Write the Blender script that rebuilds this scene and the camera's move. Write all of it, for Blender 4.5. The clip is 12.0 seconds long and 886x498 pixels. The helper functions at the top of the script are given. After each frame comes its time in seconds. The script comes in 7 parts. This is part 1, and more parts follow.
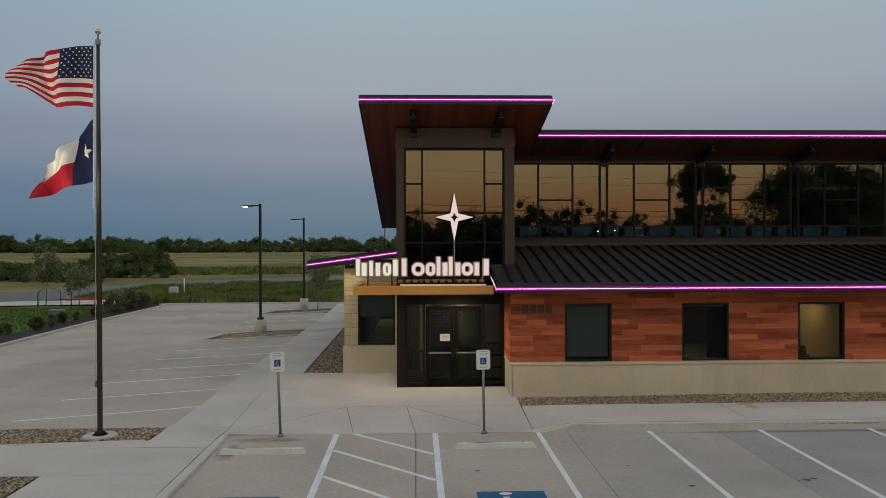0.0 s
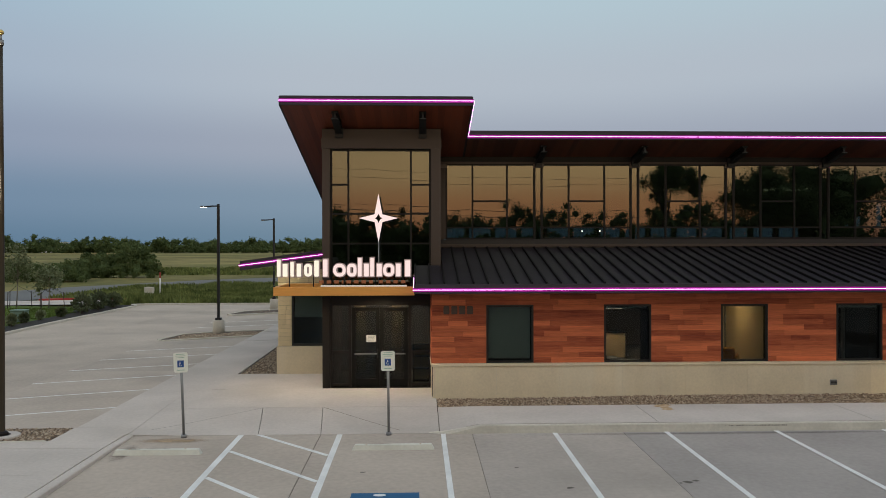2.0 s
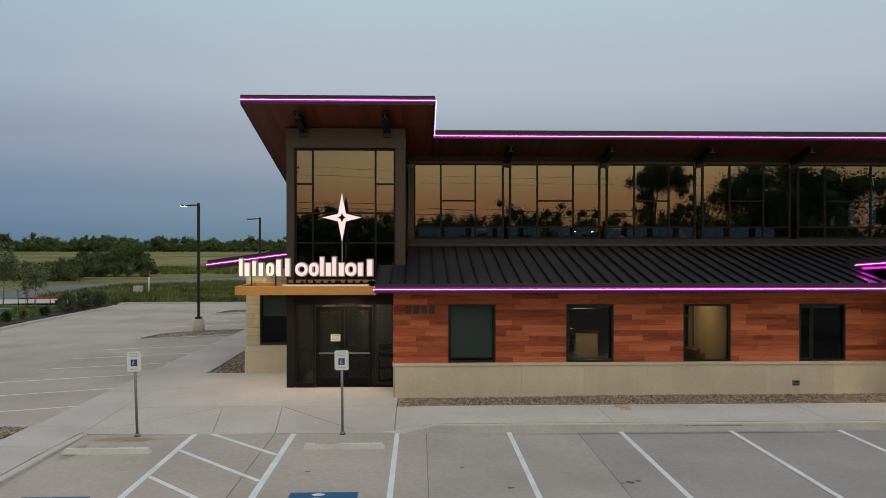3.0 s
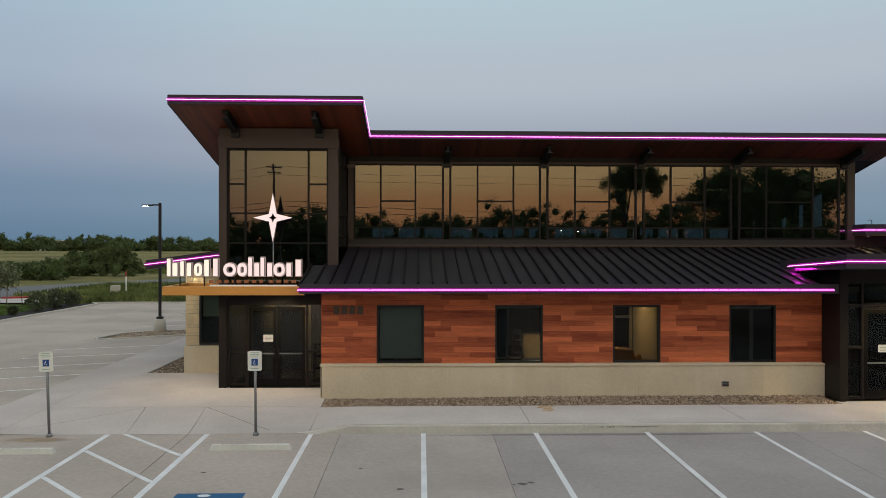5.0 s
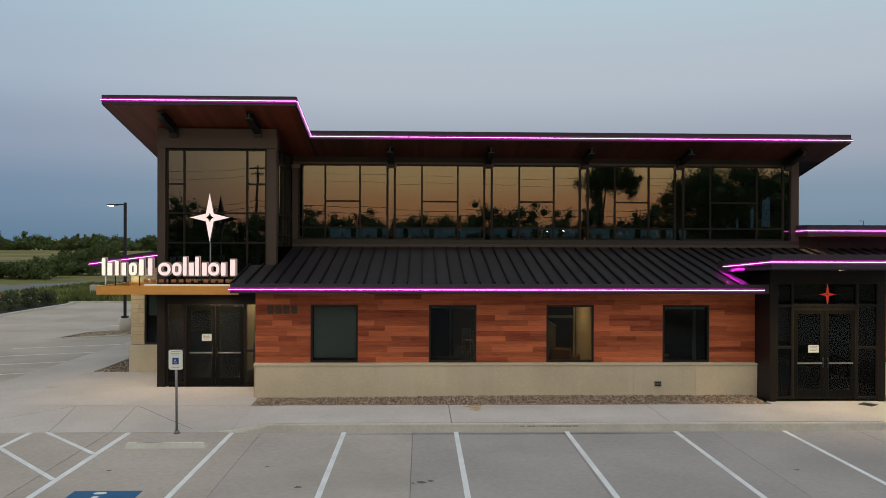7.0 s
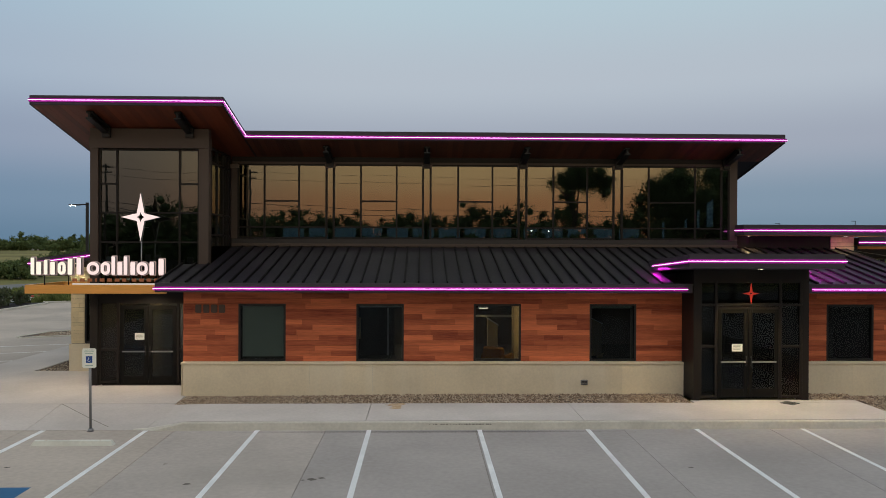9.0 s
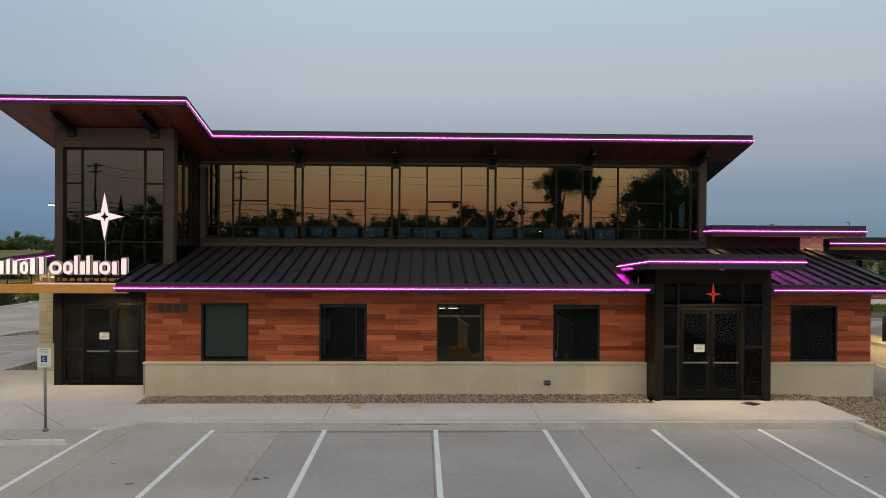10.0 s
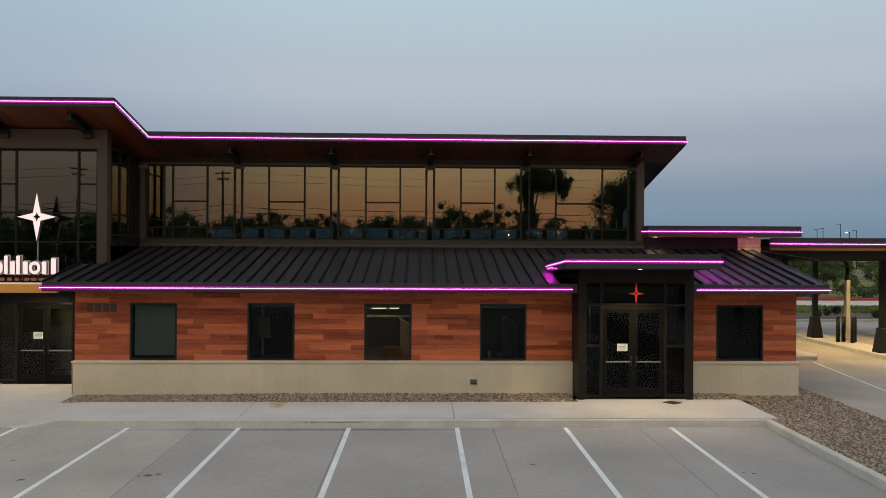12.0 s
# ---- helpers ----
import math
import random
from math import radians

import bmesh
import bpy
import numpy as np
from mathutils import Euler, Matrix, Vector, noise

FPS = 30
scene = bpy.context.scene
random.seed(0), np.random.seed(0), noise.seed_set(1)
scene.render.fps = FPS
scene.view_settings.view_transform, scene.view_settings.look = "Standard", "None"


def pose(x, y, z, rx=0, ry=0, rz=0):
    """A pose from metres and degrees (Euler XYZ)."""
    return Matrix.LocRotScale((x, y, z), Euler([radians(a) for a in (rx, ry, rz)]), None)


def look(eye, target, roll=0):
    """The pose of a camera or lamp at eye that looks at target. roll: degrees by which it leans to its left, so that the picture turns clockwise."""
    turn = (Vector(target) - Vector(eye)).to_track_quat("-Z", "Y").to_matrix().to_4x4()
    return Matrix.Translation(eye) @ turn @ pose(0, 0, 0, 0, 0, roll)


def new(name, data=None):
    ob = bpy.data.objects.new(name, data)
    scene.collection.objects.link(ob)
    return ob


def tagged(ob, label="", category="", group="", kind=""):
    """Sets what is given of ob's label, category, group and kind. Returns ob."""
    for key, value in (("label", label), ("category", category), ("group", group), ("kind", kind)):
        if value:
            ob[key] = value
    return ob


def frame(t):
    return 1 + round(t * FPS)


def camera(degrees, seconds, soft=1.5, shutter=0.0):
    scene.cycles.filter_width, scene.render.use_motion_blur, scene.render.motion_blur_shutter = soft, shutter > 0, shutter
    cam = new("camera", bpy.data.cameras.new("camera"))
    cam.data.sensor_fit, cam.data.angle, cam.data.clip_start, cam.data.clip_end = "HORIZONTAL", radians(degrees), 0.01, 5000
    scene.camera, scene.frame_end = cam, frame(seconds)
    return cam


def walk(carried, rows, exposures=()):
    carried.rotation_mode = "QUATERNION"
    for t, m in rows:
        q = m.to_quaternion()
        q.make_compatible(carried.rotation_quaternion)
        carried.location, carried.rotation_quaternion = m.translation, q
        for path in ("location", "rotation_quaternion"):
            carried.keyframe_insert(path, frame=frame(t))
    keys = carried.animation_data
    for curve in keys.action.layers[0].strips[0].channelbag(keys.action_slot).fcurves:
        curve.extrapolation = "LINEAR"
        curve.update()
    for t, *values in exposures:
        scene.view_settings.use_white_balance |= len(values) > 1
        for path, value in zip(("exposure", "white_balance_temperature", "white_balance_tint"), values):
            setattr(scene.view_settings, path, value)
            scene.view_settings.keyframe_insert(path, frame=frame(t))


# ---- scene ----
cam = camera(61.0, 12.0, soft=0.9)

PATH = [
    (0, (0.896, 0.402, 4.408), (0.967, 2.401, 4.400), -0.2),
    (0.5, (1.461, 0.378, 4.394), (1.532, 2.377, 4.387), -0.2),
    (1, (2.068, 0.361, 4.395), (2.136, 2.360, 4.389), -0.1),
    (1.5, (2.657, 0.334, 4.419), (2.724, 2.333, 4.412), -0.1),
    (2, (3.208, 0.344, 4.409), (3.274, 2.343, 4.403), -0.1),
    (2.5, (3.752, 0.333, 4.399), (3.817, 2.332, 4.393), 0),
    (3, (4.340, 0.312, 4.416), (4.402, 2.311, 4.408), 0),
    (5, (6.413, 0.285, 4.432), (6.473, 2.284, 4.424), 0.1),
    (5.5, (6.884, 0.257, 4.455), (6.944, 2.256, 4.446), 0.2),
    (6, (7.349, 0.220, 4.451), (7.410, 2.219, 4.443), 0.2),
    (6.5, (7.871, 0.173, 4.468), (7.928, 2.172, 4.457), 0.2),
    (7, (8.340, 0.125, 4.437), (8.398, 2.124, 4.429), 0.2),
    (9, (10.494, -0.043, 4.415), (10.548, 1.956, 4.408), 0.2),
    (9.5, (11.026, -0.047, 4.424), (11.082, 1.952, 4.417), 0.2),
    (10, (11.543, -0.058, 4.410), (11.599, 1.941, 4.404), 0.3),
    (10.5, (12.046, -0.127, 4.391), (12.102, 1.872, 4.387), 0.3),
    (11, (12.621, -0.188, 4.384), (12.676, 1.811, 4.380), 0.3),
    (11.5, (13.164, -0.247, 4.375), (13.219, 1.752, 4.373), 0.3),
    (12, (13.707, -0.287, 4.354), (13.760, 1.712, 4.354), 0.3),
]
walk(cam, [(t, look(eye, target, roll)) for t, eye, target, roll in PATH],
     exposures=[(0.0, -0.09), (0.5, 0.27), (1.0, 0.3), (3.0, 0.29), (6.0, 0.32), (12.0, 0.34)])

# ---- world and light ----
world = bpy.data.worlds.new("dusk_sky")
scene.world = world
world.use_nodes = True
wn, wl = world.node_tree.nodes, world.node_tree.links
wn.clear()
w_out = wn.new("ShaderNodeOutputWorld")
w_bg = wn.new("ShaderNodeBackground")
w_bg.inputs["Strength"].default_value = 1.0
w_tc = wn.new("ShaderNodeTexCoord")
w_sep = wn.new("ShaderNodeSeparateXYZ")
wl.new(w_tc.outputs["Generated"], w_sep.inputs[0])


def sky_ramp(stops):
    r = wn.new("ShaderNodeValToRGB")
    r.color_ramp.interpolation = "EASE"
    el = r.color_ramp.elements
    el[0].position, el[0].color = stops[0][0], (*stops[0][1], 1)
    el[1].position, el[1].color = stops[-1][0], (*stops[-1][1], 1)
    for p, c in stops[1:-1]:
        e = el.new(p)
        e.color = (*c, 1)
    wl.new(w_sep.outputs["Z"], r.inputs[0])
    return r


# east: the earth's shadow low down, a pale band above it; west: the afterglow
east = sky_ramp([(0.0, (0.122, 0.192, 0.258)), (0.06, (0.175, 0.241, 0.312)), (0.13, (0.278, 0.311, 0.376)),
                 (0.21, (0.361, 0.408, 0.464)), (0.33, (0.359, 0.464, 0.520)), (1.0, (0.37, 0.46, 0.54))])
glow_sky = sky_ramp([(0.0, (0.55, 0.20, 0.12)), (0.05, (0.78, 0.37, 0.19)), (0.10, (0.94, 0.61, 0.33)),
                     (0.2, (0.86, 0.75, 0.42)), (0.42, (0.81, 0.80, 0.66)), (1.0, (0.40, 0.48, 0.55))])
flank_sky = sky_ramp([(0.0, (0.15, 0.12, 0.12)), (0.06, (0.24, 0.18, 0.165)), (0.13, (0.31, 0.25, 0.22)),
                      (0.25, (0.42, 0.38, 0.35)), (0.5, (0.68, 0.68, 0.65)), (1.0, (0.40, 0.48, 0.55))])
# the afterglow fades to both sides of where the sun went down
w_dot = wn.new("ShaderNodeVectorMath")
w_dot.operation = "DOT_PRODUCT"
w_dot.inputs[1].default_value = (0.17, -0.985, 0.0)
wl.new(w_tc.outputs["Generated"], w_dot.inputs[0])
w_lobe = wn.new("ShaderNodeMapRange")
w_lobe.interpolation_type = "SMOOTHSTEP"
w_lobe.inputs["From Min"].default_value, w_lobe.inputs["From Max"].default_value = 0.845, 0.99
wl.new(w_dot.outputs["Value"], w_lobe.inputs["Value"])
west = wn.new("ShaderNodeMix")
west.data_type = "RGBA"
wl.new(w_lobe.outputs["Result"], west.inputs["Factor"])
wl.new(flank_sky.outputs[0], west.inputs["A"])
wl.new(glow_sky.outputs[0], west.inputs["B"])
w_side = wn.new("ShaderNodeMapRange")
w_side.interpolation_type = "SMOOTHSTEP"
w_side.inputs["From Min"].default_value, w_side.inputs["From Max"].default_value = -0.55, 0.55
wl.new(w_sep.outputs["Y"], w_side.inputs["Value"])
w_mix = wn.new("ShaderNodeMix")
w_mix.data_type = "RGBA"
wl.new(w_side.outputs["Result"], w_mix.inputs["Factor"])
wl.new(west.outputs["Result"], w_mix.inputs["A"])
# the sky deepens to the north
w_north = wn.new("ShaderNodeMapRange")
w_north.interpolation_type = "SMOOTHSTEP"
w_north.inputs["From Min"].default_value, w_north.inputs["From Max"].default_value = -0.62, -0.08
wl.new(w_sep.outputs["X"], w_north.inputs["Value"])
w_deep = wn.new("ShaderNodeMix")
w_deep.data_type, w_deep.blend_type = "RGBA", "MIX"
w_deep.inputs["A"].default_value = (0.78, 0.86, 0.95, 1)
w_deep.inputs["B"].default_value = (1, 1, 1, 1)
wl.new(w_north.outputs["Result"], w_deep.inputs["Factor"])
w_tint = wn.new("ShaderNodeMix")
w_tint.data_type, w_tint.blend_type = "RGBA", "MULTIPLY"
w_tint.inputs["Factor"].default_value = 1.0
wl.new(east.outputs[0], w_tint.inputs["A"])
wl.new(w_deep.outputs["Result"], w_tint.inputs["B"])
wl.new(w_tint.outputs["Result"], w_mix.inputs["B"])
wl.new(w_mix.outputs["Result"], w_bg.inputs["Color"])
wl.new(w_bg.outputs[0], w_out.inputs["Surface"])


def lamp(name, kind, at, energy, color, size=0.1, size_y=None, turn=(0, 0, 0), angle=None):
    d = bpy.data.lights.new(name, kind)
    d.energy, d.color = energy, color
    if kind == "AREA":
        d.size = size
        if size_y:
            d.shape, d.size_y = "RECTANGLE", size_y
    else:
        d.shadow_soft_size = size
    if kind == "SPOT":
        d.spot_size, d.spot_blend = radians(angle or 100), 0.7
    ob = new(name, d)
    ob.matrix_world = pose(*at, *turn)
    return ob


# ---- materials ----
def mat(name, base, rough=0.7, metal=0.0, var=0.12, big=0.5, fine=14.0, bump=0.15, tint=None, stretch=(1, 1, 1),
        per_piece=0.0, spec=0.5, gain=1.0, stain=0.0, stain_col=(0.1, 0.07, 0.04), runs=None):
    m = bpy.data.materials.new(name)
    m.use_nodes = True
    n, k = m.node_tree.nodes, m.node_tree.links
    b = n["Principled BSDF"]
    b.inputs["Roughness"].default_value, b.inputs["Metallic"].default_value = rough, metal
    b.inputs["Specular IOR Level"].default_value = spec
    b.inputs["Diffuse Roughness"].default_value = 1.0 if rough > 0.9 else 0.3
    geo = n.new("ShaderNodeNewGeometry")
    mp = n.new("ShaderNodeMapping")
    mp.inputs["Scale"].default_value = stretch
    k.new(geo.outputs["Position"], mp.inputs["Vector"])

    def tex(scale, detail=5):
        t = n.new("ShaderNodeTexNoise")
        t.inputs["Scale"].default_value, t.inputs["Detail"].default_value = scale, detail
        k.new(mp.outputs[0], t.inputs["Vector"])
        return t.outputs["Fac"]

    a, f = tex(big), tex(fine, 6)
    s = n.new("ShaderNodeMath")
    s.operation = "MULTIPLY_ADD"
    k.new(a, s.inputs[0])
    s.inputs[1].default_value = 1.5
    k.new(f, s.inputs[2])
    last = s.outputs[0]
    if per_piece:
        oi = n.new("ShaderNodeObjectInfo")
        p = n.new("ShaderNodeMath")
        p.operation = "MULTIPLY_ADD"
        k.new(oi.outputs["Random"], p.inputs[0])
        p.inputs[1].default_value = per_piece
        k.new(last, p.inputs[2])
        last = p.outputs[0]
    mid = 1.25 + per_piece / 2
    mr = n.new("ShaderNodeMapRange")
    mr.inputs["From Min"].default_value, mr.inputs["From Max"].default_value = mid - 0.75 / gain - per_piece / 2, mid + 0.75 / gain + per_piece / 2
    k.new(last, mr.inputs["Value"])
    mx = n.new("ShaderNodeMix")
    mx.data_type = "RGBA"
    dark = tuple(c * (1 - var) for c in base)
    lite = tuple(min(1, c * (1 + var)) for c in (tint or base))
    mx.inputs["A"].default_value, mx.inputs["B"].default_value = (*dark, 1), (*lite, 1)
    k.new(mr.outputs[0], mx.inputs["Factor"])
    col = mx.outputs["Result"]
    if stain:
        st = tex(big * 0.6, 8)
        if runs:
            mp2 = n.new("ShaderNodeMapping")
            mp2.inputs["Scale"].default_value = runs
            k.new(geo.outputs["Position"], mp2.inputs["Vector"])
            k.new(mp2.outputs[0], st.node.inputs["Vector"])
        sr = n.new("ShaderNodeMapRange")
        sr.inputs["From Min"].default_value, sr.inputs["From Max"].default_value = 0.52, 0.75
        sr.inputs["To Max"].default_value = stain
        k.new(st, sr.inputs["Value"])
        m2 = n.new("ShaderNodeMix")
        m2.data_type = "RGBA"
        k.new(sr.outputs[0], m2.inputs["Factor"])
        k.new(col, m2.inputs["A"])
        m2.inputs["B"].default_value = (*stain_col, 1)
        col = m2.outputs["Result"]
    k.new(col, b.inputs["Base Color"])
    if bump:
        bp = n.new("ShaderNodeBump")
        bp.inputs["Strength"].default_value, bp.inputs["Distance"].default_value = bump, 0.02
        k.new(f, bp.inputs["Height"])
        k.new(bp.outputs[0], b.inputs["Normal"])
    rr = n.new("ShaderNodeMapRange")
    rr.inputs["To Min"].default_value, rr.inputs["To Max"].default_value = max(0, rough - 0.08), min(1, rough + 0.08)
    k.new(f, rr.inputs["Value"])
    k.new(rr.outputs[0], b.inputs["Roughness"])
    return m


def glow(name, color, strength):
    m = bpy.data.materials.new(name)
    m.use_nodes = True
    b = m.node_tree.nodes["Principled BSDF"]
    b.inputs["Base Color"].default_value = (*[0.3 * c for c in color], 1)
    b.inputs["Roughness"].default_value = 0.4
    b.inputs["Emission Color"].default_value = (*color, 1)
    b.inputs["Emission Strength"].default_value = strength
    return m


def glass(name, tint, mirror, mirror_col=(1, 1, 1), rough=0.0):
    m = bpy.data.materials.new(name)
    m.use_nodes = True
    n, k = m.node_tree.nodes, m.node_tree.links
    n.clear()
    out = n.new("ShaderNodeOutputMaterial")
    tr, gl, mx = n.new("ShaderNodeBsdfTransparent"), n.new("ShaderNodeBsdfGlossy"), n.new("ShaderNodeMixShader")
    tr.inputs["Color"].default_value = (*tint, 1)
    gl.inputs["Color"].default_value, gl.inputs["Roughness"].default_value = (*mirror_col, 1), rough
    fr = n.new("ShaderNodeFresnel")
    fr.inputs["IOR"].default_value = 1.5
    ad = n.new("ShaderNodeMath")
    ad.operation, ad.use_clamp = "ADD", True
    ad.inputs[1].default_value = mirror
    k.new(fr.outputs[0], ad.inputs[0])
    k.new(ad.outputs[0], mx.inputs[0])
    k.new(tr.outputs[0], mx.inputs[1])
    k.new(gl.outputs[0], mx.inputs[2])
    # the slight roll of tempered panes
    geo, no, bp = n.new("ShaderNodeNewGeometry"), n.new("ShaderNodeTexNoise"), n.new("ShaderNodeBump")
    no.inputs["Scale"].default_value = 0.8
    bp.inputs["Strength"].default_value, bp.inputs["Distance"].default_value = 0.05, 0.02
    k.new(geo.outputs["Position"], no.inputs["Vector"])
    k.new(no.outputs["Fac"], bp.inputs["Height"])
    k.new(bp.outputs[0], gl.inputs["Normal"])
    k.new(mx.outputs[0], out.inputs["Surface"])
    return m


